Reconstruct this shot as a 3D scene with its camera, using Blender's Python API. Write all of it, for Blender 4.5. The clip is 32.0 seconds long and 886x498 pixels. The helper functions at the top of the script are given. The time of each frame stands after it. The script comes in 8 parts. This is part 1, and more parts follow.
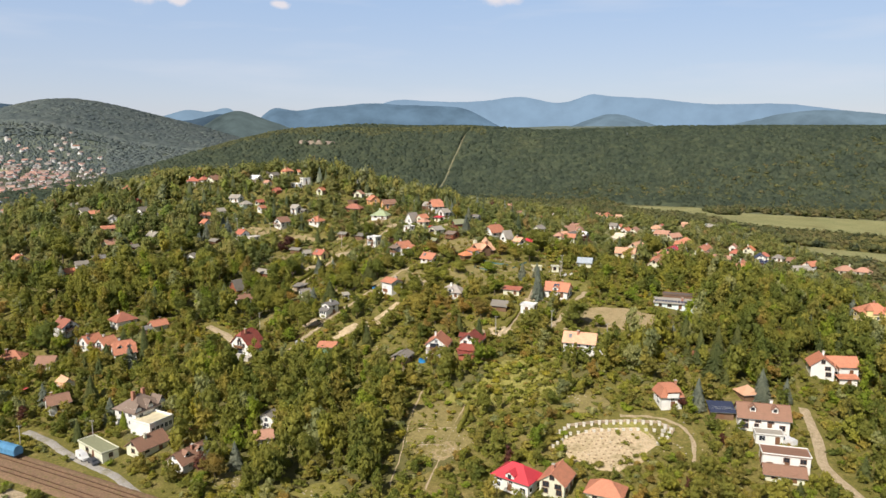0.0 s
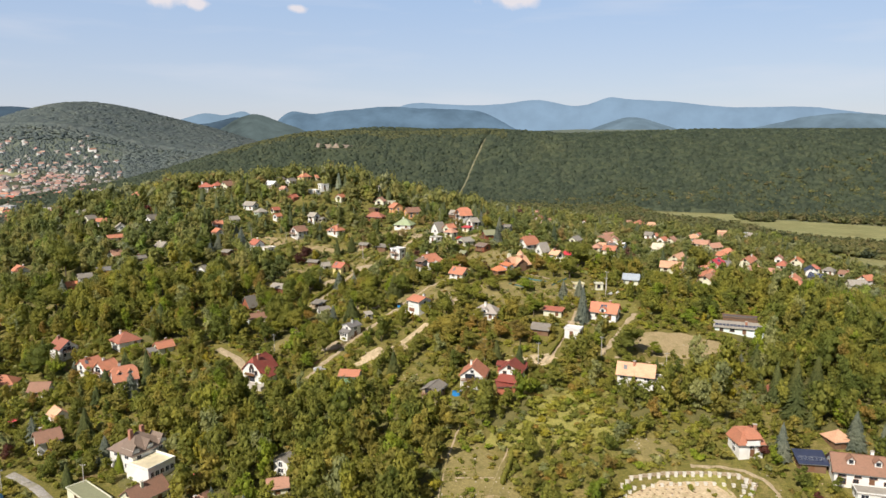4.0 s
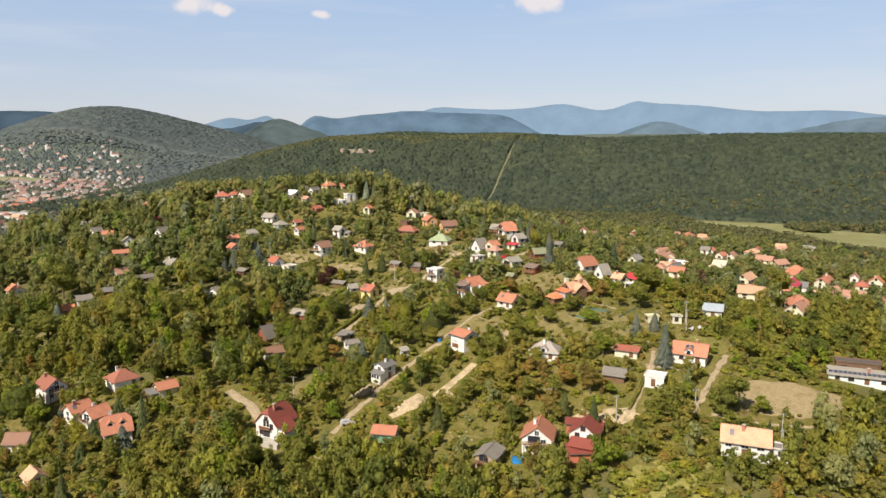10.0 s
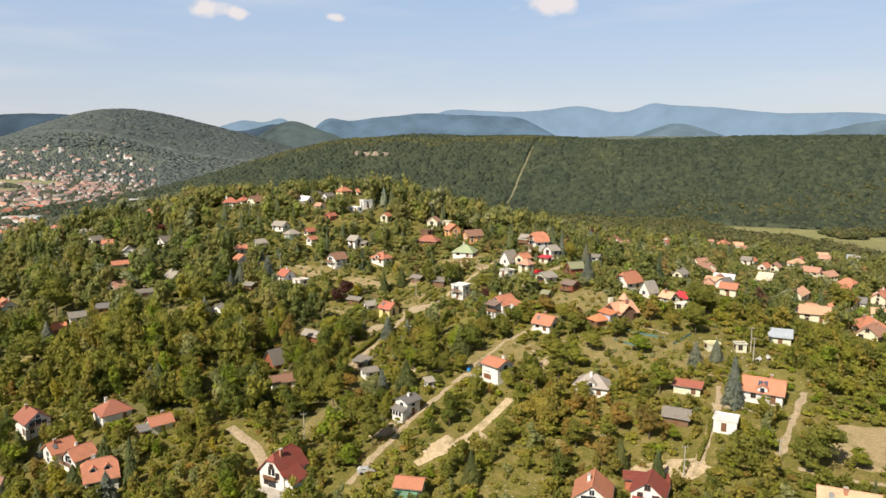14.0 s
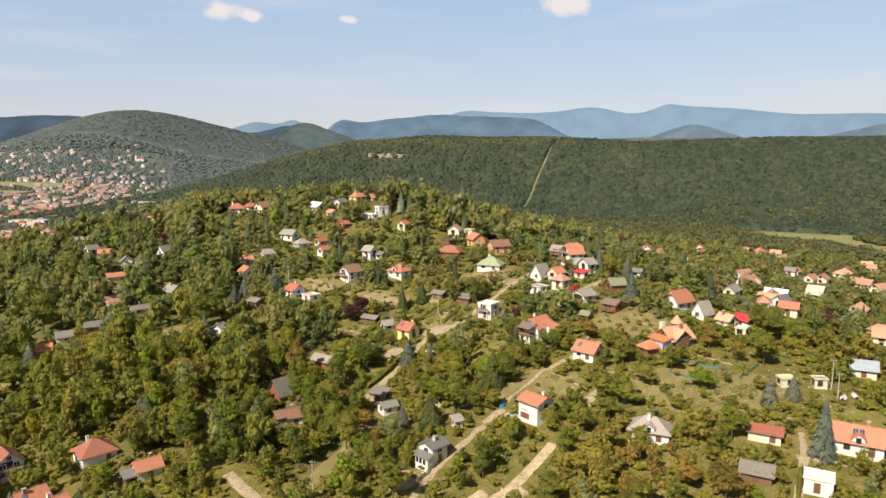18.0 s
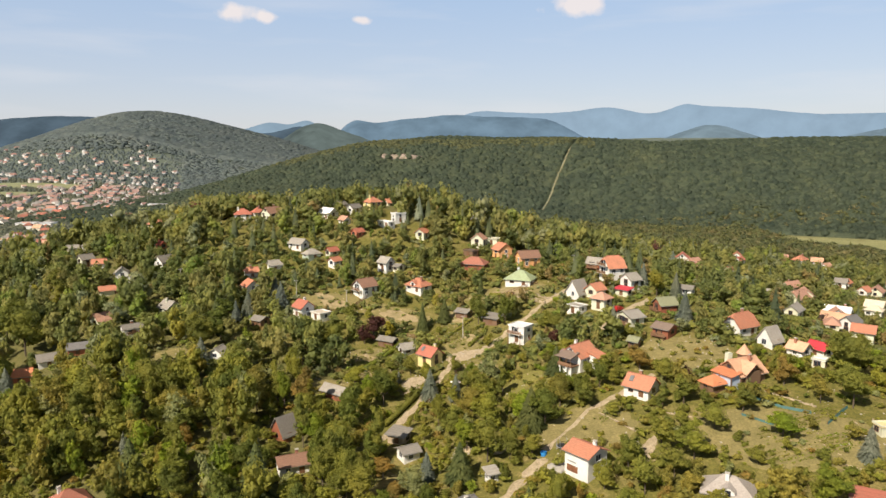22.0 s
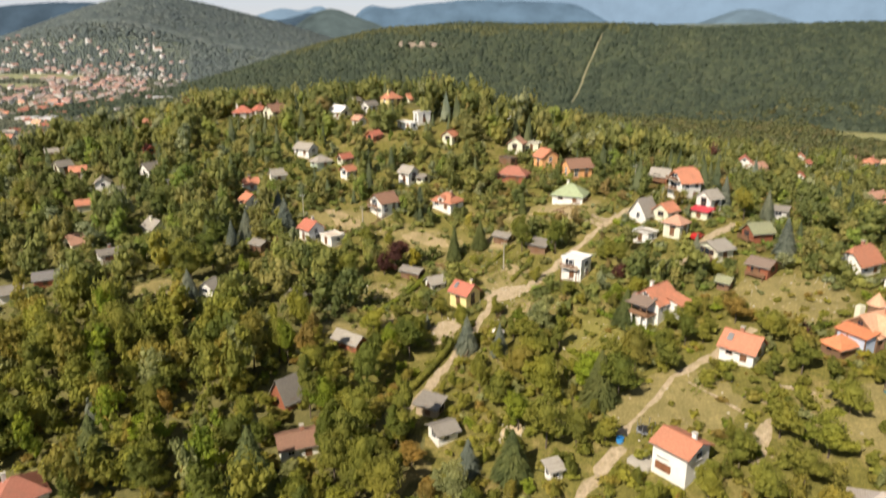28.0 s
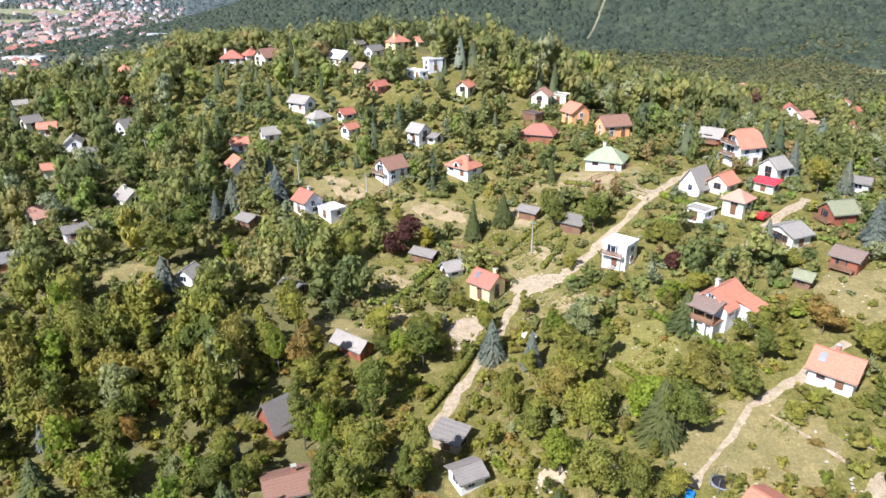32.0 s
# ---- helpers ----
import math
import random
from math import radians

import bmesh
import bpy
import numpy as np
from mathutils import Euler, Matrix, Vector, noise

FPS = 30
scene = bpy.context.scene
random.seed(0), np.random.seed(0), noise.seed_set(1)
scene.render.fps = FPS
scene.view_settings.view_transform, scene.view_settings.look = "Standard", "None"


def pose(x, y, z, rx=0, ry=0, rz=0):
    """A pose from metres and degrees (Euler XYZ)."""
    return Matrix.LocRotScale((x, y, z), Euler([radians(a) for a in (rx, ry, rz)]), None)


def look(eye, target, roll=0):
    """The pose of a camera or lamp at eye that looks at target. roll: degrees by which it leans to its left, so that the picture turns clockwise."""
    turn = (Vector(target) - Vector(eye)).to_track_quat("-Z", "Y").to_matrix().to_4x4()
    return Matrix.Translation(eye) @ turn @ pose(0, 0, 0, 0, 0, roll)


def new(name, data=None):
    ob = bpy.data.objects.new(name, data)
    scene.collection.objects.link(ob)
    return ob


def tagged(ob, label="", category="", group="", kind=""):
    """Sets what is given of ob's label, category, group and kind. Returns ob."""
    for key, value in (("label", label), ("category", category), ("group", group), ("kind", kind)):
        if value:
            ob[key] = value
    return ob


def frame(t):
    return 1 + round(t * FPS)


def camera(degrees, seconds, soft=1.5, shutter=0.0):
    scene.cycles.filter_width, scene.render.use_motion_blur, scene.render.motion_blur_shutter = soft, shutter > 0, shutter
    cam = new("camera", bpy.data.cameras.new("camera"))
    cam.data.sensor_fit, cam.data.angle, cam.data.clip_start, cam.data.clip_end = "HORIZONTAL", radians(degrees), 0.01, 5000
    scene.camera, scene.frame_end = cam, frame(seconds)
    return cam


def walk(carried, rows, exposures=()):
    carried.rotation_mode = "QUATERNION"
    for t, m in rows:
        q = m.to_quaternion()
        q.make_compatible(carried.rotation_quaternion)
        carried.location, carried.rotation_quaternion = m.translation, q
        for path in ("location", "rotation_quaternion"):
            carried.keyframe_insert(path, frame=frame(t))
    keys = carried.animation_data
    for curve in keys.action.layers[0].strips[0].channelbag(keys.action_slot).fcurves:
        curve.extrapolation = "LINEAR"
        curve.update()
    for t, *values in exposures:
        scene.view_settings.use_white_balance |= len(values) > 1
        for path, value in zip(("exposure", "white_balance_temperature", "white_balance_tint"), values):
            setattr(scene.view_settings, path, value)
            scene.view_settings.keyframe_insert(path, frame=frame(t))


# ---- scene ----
cam = camera(64.2, 32.0, 1.5, 0.4)
METRES, EYE, TILT, LEAN, TURN = 230.0, 100.0, -9.3, 0.0, 0.0
ROWS = [
    (0.0, 0.0, 0.0, 0.0, 0.0, 0.0, -0.0),
    (0.5, -0.0036, 0.0153, 0.0025, 0.17, 0.05, -0.04),
    (1.0, -0.0076, 0.0306, 0.0051, 0.32, 0.07, -0.07),
    (1.5, -0.0114, 0.0458, 0.0075, 0.46, 0.11, -0.09),
    (2.0, -0.0151, 0.061, 0.0102, 0.61, 0.13, -0.12),
    (2.5, -0.0189, 0.0761, 0.0127, 0.77, 0.16, -0.14),
    (3.0, -0.0224, 0.0913, 0.0152, 0.92, 0.19, -0.17),
    (3.5, -0.026, 0.1065, 0.0177, 1.08, 0.23, -0.2),
    (5.5, -0.0402, 0.1653, 0.0279, 1.69, 0.33, -0.28),
    (6.0, -0.0442, 0.1803, 0.0305, 1.83, 0.36, -0.32),
    (6.5, -0.0476, 0.1954, 0.033, 1.98, 0.39, -0.34),
    (7.0, -0.0516, 0.2103, 0.0354, 2.12, 0.43, -0.38),
    (7.5, -0.0551, 0.2253, 0.0378, 2.27, 0.47, -0.4),
    (8.0, -0.059, 0.2403, 0.0404, 2.41, 0.49, -0.43),
    (8.5, -0.0629, 0.2555, 0.043, 2.54, 0.51, -0.46),
    (9.0, -0.0665, 0.2704, 0.0456, 2.69, 0.54, -0.47),
    (9.5, -0.0701, 0.2856, 0.048, 2.84, 0.58, -0.49),
    (10.0, -0.0737, 0.3006, 0.0506, 2.98, 0.61, -0.51),
    (10.5, -0.0772, 0.3157, 0.053, 3.11, 0.63, -0.53),
    (11.0, -0.0809, 0.3307, 0.0556, 3.25, 0.65, -0.56),
    (11.5, -0.0844, 0.3458, 0.0582, 3.39, 0.67, -0.57),
    (12.0, -0.088, 0.3607, 0.0608, 3.53, 0.7, -0.6),
    (12.5, -0.0914, 0.3759, 0.0632, 3.67, 0.73, -0.61),
    (13.0, -0.0949, 0.3908, 0.066, 3.8, 0.74, -0.63),
    (13.5, -0.0987, 0.4058, 0.0685, 3.93, 0.76, -0.66),
    (14.0, -0.102, 0.4206, 0.0708, 4.07, 0.79, -0.67),
    (14.5, -0.1058, 0.4355, 0.0734, 4.19, 0.81, -0.7),
    (16.5, -0.1203, 0.4939, 0.0834, 4.68, 0.88, -0.76),
    (17.0, -0.1237, 0.5092, 0.0859, 4.8, 0.88, -0.76),
    (17.5, -0.1274, 0.5242, 0.0885, 4.92, 0.88, -0.78),
    (18.0, -0.1309, 0.5389, 0.091, 5.05, 0.9, -0.8),
    (18.5, -0.1347, 0.5538, 0.0937, 5.18, 0.91, -0.82),
    (19.0, -0.1382, 0.5686, 0.0961, 5.3, 0.92, -0.84),
    (19.5, -0.1418, 0.5831, 0.0987, 5.43, 0.92, -0.86),
    (20.0, -0.1454, 0.5979, 0.1011, 5.56, 0.92, -0.87),
    (20.5, -0.149, 0.6127, 0.1041, 5.68, 0.91, -0.88),
    (21.0, -0.1526, 0.6275, 0.1067, 5.82, 0.92, -0.91),
    (21.5, -0.1563, 0.6423, 0.1092, 5.95, 0.92, -0.91),
    (22.0, -0.1598, 0.6571, 0.1118, 6.08, 0.92, -0.93),
    (22.5, -0.1635, 0.6719, 0.1144, 6.19, 0.91, -0.93),
    (23.0, -0.167, 0.6867, 0.1166, 6.31, 0.93, -0.94),
    (23.5, -0.1703, 0.7014, 0.1191, 6.44, 0.92, -0.96),
    (24.0, -0.1738, 0.7162, 0.1215, 6.56, 0.93, -0.96),
    (24.5, -0.1774, 0.7309, 0.124, 6.67, 0.91, -0.97),
    (25.0, -0.1808, 0.7458, 0.1263, 6.79, 0.91, -0.99),
    (25.5, -0.1843, 0.7607, 0.1288, 6.91, 0.89, -0.99),
    (27.5, -0.1982, 0.8206, 0.1388, 7.38, 0.83, -0.98),
    (28.0, -0.2018, 0.8363, 0.1361, 7.48, -7.78, -0.98),
    (28.5, -0.205, 0.8539, 0.1433, 7.63, -11.12, -0.86),
    (29.0, -0.2084, 0.8687, 0.1458, 7.72, -11.15, -0.86),
    (29.5, -0.2121, 0.883, 0.1459, 7.79, -12.2, -0.89),
    (30.0, -0.2154, 0.8986, 0.1508, 7.86, -12.8, -0.84),
    (30.5, -0.2187, 0.9134, 0.1532, 7.91, -12.82, -0.83),
    (31.0, -0.2221, 0.9282, 0.1558, 7.94, -12.84, -0.81),
    (31.5, -0.2256, 0.9431, 0.1584, 7.97, -12.87, -0.8),
    (32.0, -0.2292, 0.958, 0.1609, 7.99, -12.88, -0.8),
]
EXPOSURES = [(0.0, 0.52, 6600, 12), (12.0, 0.57, 6950, 12), (25.0, 0.60, 7080, 12), (27.5, 0.60, 7080, 12), (28.3, 0.72, 7000, 13), (30.0, 1.03, 6300, 15), (32.0, 1.15, 5520, 18)]
walk(cam, [(t, pose(0, 0, EYE, TILT, LEAN, TURN) @ pose(METRES * x, METRES * y, METRES * z, 90 + pitch, roll, yaw)) for t, x, y, z, yaw, pitch, roll in ROWS], EXPOSURES)

# ---- sky and sun ----
SUN_DIR = Vector((-0.38, -0.62, 0.68)).normalized()
world = bpy.data.worlds.new("sky")
scene.world = world
world.use_nodes = True
wn, wl = world.node_tree.nodes, world.node_tree.links
sky = wn.new("ShaderNodeTexSky")
sky.sky_type, sky.sun_disc = "NISHITA", False
sky.sun_elevation = math.asin(SUN_DIR.z)
sky.sun_rotation = math.atan2(SUN_DIR.x, SUN_DIR.y)
sky.altitude, sky.air_density, sky.dust_density, sky.ozone_density = 100, 1.0, 0.5, 3.0
# thin summer haze over the clear sky, and a few small fair-weather clouds
wtc, wsep = wn.new("ShaderNodeTexCoord"), wn.new("ShaderNodeSeparateXYZ")
wl.new(wtc.outputs["Generated"], wsep.inputs[0])
haze = wn.new("ShaderNodeValToRGB")
# stops high overhead, out of view, brightened as added fill for the shadows
for el, (p, c) in zip((haze.color_ramp.elements[0], haze.color_ramp.elements[1], haze.color_ramp.elements.new(0.5), haze.color_ramp.elements.new(0.3)), ((0.0, (4.95, 5.30, 6.25, 1)), (0.7, (8.6, 8.7, 8.6, 1)), (0.16, (3.45, 4.85, 7.0, 1)), (0.24, (3.15, 4.75, 7.2, 1)))):
    el.position, el.color = p, c
wl.new(wsep.outputs["Z"], haze.inputs[0])


def sky_mix(fac, a, c):
    m = wn.new("ShaderNodeMix")
    m.data_type = "RGBA"
    for sock, v in ((m.inputs[0], fac), (m.inputs[6], a), (m.inputs[7], c)):
        if isinstance(v, (int, float)):
            sock.default_value = v
        elif isinstance(v, tuple):
            sock.default_value = v
        else:
            wl.new(v, sock)
    return m.outputs[2]


sky_col = sky_mix(0.72, sky.outputs[0], haze.outputs[0])
wisp = wn.new("ShaderNodeTexNoise")
wisp.inputs["Scale"].default_value, wisp.inputs["Detail"].default_value = 3.0, 7
wmap = wn.new("ShaderNodeMapping")
wmap.inputs["Scale"].default_value = (1.2, 1.2, 9.0)
wl.new(wtc.outputs["Generated"], wmap.inputs[0])
wl.new(wmap.outputs[0], wisp.inputs["Vector"])
wr = wn.new("ShaderNodeValToRGB")
wr.color_ramp.elements[0].position, wr.color_ramp.elements[1].position = 0.5, 0.85
wr.color_ramp.elements[1].color = (0.45, 0.45, 0.45, 1)
wl.new(wisp.outputs["Fac"], wr.inputs[0])
sky_col = sky_mix(wr.outputs[0], sky_col, (6.2, 6.5, 7.1, 1))
puff = wn.new("ShaderNodeTexNoise")
puff.inputs["Scale"].default_value, puff.inputs["Detail"].default_value = 38.0, 5
wl.new(wtc.outputs["Generated"], puff.inputs["Vector"])
for cloud_dir, size in (((0.071, 0.981, 0.183), 0.050), ((-0.370, 0.913, 0.169), 0.035), ((-0.333, 0.928, 0.167), 0.020), ((-0.213, 0.963, 0.167), 0.016)):
    off = wn.new("ShaderNodeVectorMath")
    off.operation = "SUBTRACT"
    off.inputs[1].default_value = cloud_dir
    wl.new(wtc.outputs["Generated"], off.inputs[0])
    st = wn.new("ShaderNodeVectorMath")
    st.operation = "MULTIPLY"
    st.inputs[1].default_value = (1 / size, 1 / size, 2.6 / size)
    wl.new(off.outputs[0], st.inputs[0])
    ln = wn.new("ShaderNodeVectorMath")
    ln.operation = "LENGTH"
    wl.new(st.outputs[0], ln.inputs[0])
    ad = wn.new("ShaderNodeMath")
    ad.operation = "MULTIPLY_ADD"
    ad.inputs[1].default_value, ad.inputs[2].default_value = 1.9, -0.95
    wl.new(puff.outputs["Fac"], ad.inputs[0])
    sm = wn.new("ShaderNodeMath")
    sm.operation = "ADD"
    wl.new(ln.outputs["Value"], sm.inputs[0])
    wl.new(ad.outputs[0], sm.inputs[1])
    cr = wn.new("ShaderNodeValToRGB")
    cr.color_ramp.elements[0].position, cr.color_ramp.elements[0].color = 0.35, (0.85, 0.85, 0.85, 1)
    cr.color_ramp.elements[1].position, cr.color_ramp.elements[1].color = 0.95, (0, 0, 0, 1)
    wl.new(sm.outputs[0], cr.inputs[0])
    sky_col = sky_mix(cr.outputs[0], sky_col, (7.0, 6.7, 6.9, 1))
wl.new(sky_col, wn["Background"].inputs[0])
wn["Background"].inputs[1].default_value = 0.083
sun = new("sun", bpy.data.lights.new("sun", "SUN"))
sun.data.energy, sun.data.angle, sun.data.color = 3.95, radians(0.53), (1.0, 0.93, 0.82)
sun.matrix_world = look(SUN_DIR * 50, (0, 0, 0))

# ---- materials ----
MATS = {}


def node_mat(name):
    m = bpy.data.materials.new(name)
    m.use_nodes = True
    return m, m.node_tree.nodes, m.node_tree.links, m.node_tree.nodes["Principled BSDF"]


def ramp(n, l, fac, stops):
    r = n.new("ShaderNodeValToRGB")
    while len(r.color_ramp.elements) < len(stops):
        r.color_ramp.elements.new(0.5)
    for e, (p, c) in zip(r.color_ramp.elements, stops):
        e.position, e.color = p, (*c, 1)
    l.new(fac, r.inputs[0])
    return r.outputs[0]


def noise_tex(n, l, scale, detail=4, coord="Object", rough=0.55):
    tc = n.new("ShaderNodeTexCoord")
    t = n.new("ShaderNodeTexNoise")
    t.inputs["Scale"].default_value, t.inputs["Detail"].default_value, t.inputs["Roughness"].default_value = scale, detail, rough
    l.new(tc.outputs[coord], t.inputs["Vector"])
    return t.outputs["Fac"]


def blend(n, l, fac, a, b, mode="MIX"):
    m = n.new("ShaderNodeMix")
    m.data_type, m.blend_type = "RGBA", mode
    for sock, v in ((m.inputs[0], fac), (m.inputs[6], a), (m.inputs[7], b)):
        if isinstance(v, (int, float)):
            sock.default_value = v
        elif isinstance(v, tuple):
            sock.default_value = (*v, 1)
        else:
            l.new(v, sock)
    return m.outputs[2]


def bump(n, l, b, height, strength, distance):
    k = n.new("ShaderNodeBump")
    k.inputs["Strength"].default_value, k.inputs["Distance"].default_value = strength, distance
    l.new(height, k.inputs["Height"])
    l.new(k.outputs[0], b.inputs["Normal"])


def scaled(c, f):
    return tuple(min(1.0, v * f) for v in c)


def plain(name, colour, rough=0.8, grain=6.0, vary=0.25, metal=0.0, relief=0.01):
    """A painted or mineral surface: stains about a metre wide over a fine grain."""
    if name in MATS:
        return MATS[name]
    m, n, l, b = node_mat(name)
    big = ramp(n, l, noise_tex(n, l, 0.35, 5), [(0.3, scaled(colour, 1 - vary)), (0.7, scaled(colour, 1 + vary * 0.5))])
    fine = noise_tex(n, l, grain, 3)
    col = blend(n, l, 0.18, big, ramp(n, l, fine, [(0.3, scaled(colour, 0.6)), (0.7, scaled(colour, 1.15))]))
    l.new(col, b.inputs["Base Color"])
    b.inputs["Roughness"].default_value, b.inputs["Metallic"].default_value = rough, metal
    if relief:
        bump(n, l, b, fine, 0.4, relief)
    MATS[name] = m
    return m


def tiles(name, colour, rough=0.75):
    """Roof covering in courses of 0.33 m with lichen and sun-bleached stains."""
    if name in MATS:
        return MATS[name]
    m, n, l, b = node_mat(name)
    tc = n.new("ShaderNodeTexCoord")
    mp = n.new("ShaderNodeMapping")
    mp.inputs["Scale"].default_value = (1, 1, 1.0)
    l.new(tc.outputs["Object"], mp.inputs[0])
    wave = n.new("ShaderNodeTexWave")
    wave.wave_type, wave.bands_direction = "BANDS", "Z"
    wave.inputs["Scale"].default_value, wave.inputs["Distortion"].default_value = 1.6, 0.3
    l.new(mp.outputs[0], wave.inputs["Vector"])
    info = n.new("ShaderNodeObjectInfo")
    base = blend(n, l, info.outputs["Random"], scaled(colour, 0.82), scaled(colour, 1.15))
    stain = noise_tex(n, l, 0.5, 6, rough=0.65)
    spot = noise_tex(n, l, 2.8, 3)
    c1 = blend(n, l, ramp(n, l, stain, [(0.42, (0, 0, 0)), (0.72, (0.75, 0.75, 0.75))]), base, tuple(0.55 * v + 0.45 * g for v, g in zip(colour, (0.16, 0.13, 0.09))))
    c2 = blend(n, l, 0.25, c1, ramp(n, l, spot, [(0.35, scaled(colour, 0.55)), (0.65, scaled(colour, 1.25))]))
    l.new(blend(n, l, ramp(n, l, wave.outputs["Fac"], [(0.0, (0.22, 0.22, 0.22)), (0.25, (0, 0, 0))]), c2, scaled(colour, 0.35)), b.inputs["Base Color"])
    b.inputs["Roughness"].default_value = rough
    bump(n, l, b, wave.outputs["Fac"], 0.6, 0.05)
    MATS[name] = m
    return m


def leaf(name, a, c, warm=(0.19, 0.165, 0.045), per_object=True, grain=2.6, cell=0.0, mottle=1.0):
    """Foliage: each clump a little different, light passing through the leaves."""
    m, n, l, b = node_mat(name)
    geo = n.new("ShaderNodeNewGeometry")
    col = blend(n, l, geo.outputs["Random Per Island"], a, c)
    if per_object:
        info = n.new("ShaderNodeObjectInfo")
        col = blend(n, l, ramp(n, l, info.outputs["Random"], [(0.35, (0, 0, 0)), (1.0, (0.42, 0.42, 0.42))]), col, warm)
    big = noise_tex(n, l, 0.02, 4, "Object")
    col = blend(n, l, ramp(n, l, big, [(0.45, (0, 0, 0)), (0.75, (0.4, 0.4, 0.4))]), col, warm)
    # neighbouring crowns differ in age and dryness
    crown = n.new("ShaderNodeTexNoise")
    crown.inputs["Scale"].default_value, crown.inputs["Detail"].default_value = grain * 0.05, 1
    l.new(geo.outputs["Position"], crown.inputs["Vector"])
    col = blend(n, l, 1.0, col, ramp(n, l, crown.outputs["Fac"], [(0.34, tuple(1 - mottle * v for v in (0.26, 0.20, 0.16))), (0.5, (1.0, 1.02, 1.0)), (0.66, tuple(1 + mottle * v for v in (0.18, 0.13, 0.06)))]), "MULTIPLY")
    if cell:
        # single crowns of a closed canopy
        vor = n.new("ShaderNodeTexVoronoi")
        vor.inputs["Scale"].default_value = 1 / cell
        l.new(geo.outputs["Position"], vor.inputs["Vector"])
        bw = n.new("ShaderNodeRGBToBW")
        l.new(vor.outputs["Color"], bw.inputs[0])
        col = blend(n, l, 1.0, col, ramp(n, l, bw.outputs[0], [(0.2, (0.76, 0.79, 0.82)), (0.5, (1.0, 1.0, 1.0)), (0.8, (1.26, 1.22, 1.14))]), "MULTIPLY")
    # noise in leaf tone, with shade between the clumps put into its dark end
    clump = n.new("ShaderNodeTexNoise")
    clump.inputs["Scale"].default_value, clump.inputs["Detail"].default_value, clump.inputs["Roughness"].default_value = grain, 3, 0.75
    l.new(geo.outputs["Position"], clump.inputs["Vector"])
    col = blend(n, l, 1.0, col, ramp(n, l, clump.outputs["Fac"], [(0.30, (0.82, 0.84, 0.80)), (0.5, (1.08, 1.08, 1.05)), (0.70, (1.34, 1.32, 1.26))]), "MULTIPLY")
    bump(n, l, b, clump.outputs["Fac"], 0.7, 0.5 / grain)
    l.new(col, b.inputs["Base Color"])
    b.inputs["Roughness"].default_value = 0.65
    b.inputs["Specular IOR Level"].default_value = 0.25
    tr = n.new("ShaderNodeBsdfTranslucent")
    l.new(blend(n, l, 0.3, col, (0.23, 0.24, 0.06)), tr.inputs[0])
    mix = n.new("ShaderNodeMixShader")
    mix.inputs[0].default_value = 0.52
    l.new(b.outputs[0], mix.inputs[1])
    l.new(tr.outputs[0], mix.inputs[2])
    l.new(mix.outputs[0], n["Material Output"].inputs[0])
    MATS[name] = m
    return m


LEAF = [
    leaf("leaf_oak", (0.177, 0.193, 0.040), (0.325, 0.328, 0.073), (0.297, 0.254, 0.052)),
    leaf("leaf_locust", (0.231, 0.242, 0.046), (0.402, 0.390, 0.081), (0.325, 0.275, 0.058)),
    leaf("leaf_walnut", (0.256, 0.269, 0.045), (0.430, 0.418, 0.077), (0.344, 0.297, 0.058)),
    leaf("leaf_olive", (0.264, 0.237, 0.054), (0.479, 0.402, 0.095)),
    leaf("leaf_autumn", (0.305, 0.212, 0.058), (0.497, 0.330, 0.096)),
    leaf("leaf_fresh", (0.190, 0.265, 0.026), (0.373, 0.442, 0.052)),
    leaf("needle_dark", (0.087, 0.117, 0.045), (0.197, 0.222, 0.081), (0.156, 0.157, 0.052)),
    leaf("needle_blue", (0.156, 0.180, 0.151), (0.306, 0.329, 0.274), (0.216, 0.240, 0.168)),
    leaf("leaf_purple", (0.102, 0.038, 0.036), (0.198, 0.074, 0.062), (0.132, 0.060, 0.041)),
    leaf("leaf_yellow", (0.353, 0.316, 0.037), (0.530, 0.451, 0.064), (0.447, 0.333, 0.046)),
    leaf("leaf_grey_willow", (0.254, 0.273, 0.113), (0.449, 0.459, 0.198), (0.338, 0.313, 0.139)),
    leaf("leaf_deep_green", (0.116, 0.149, 0.031), (0.243, 0.271, 0.058), (0.207, 0.200, 0.045)),
]
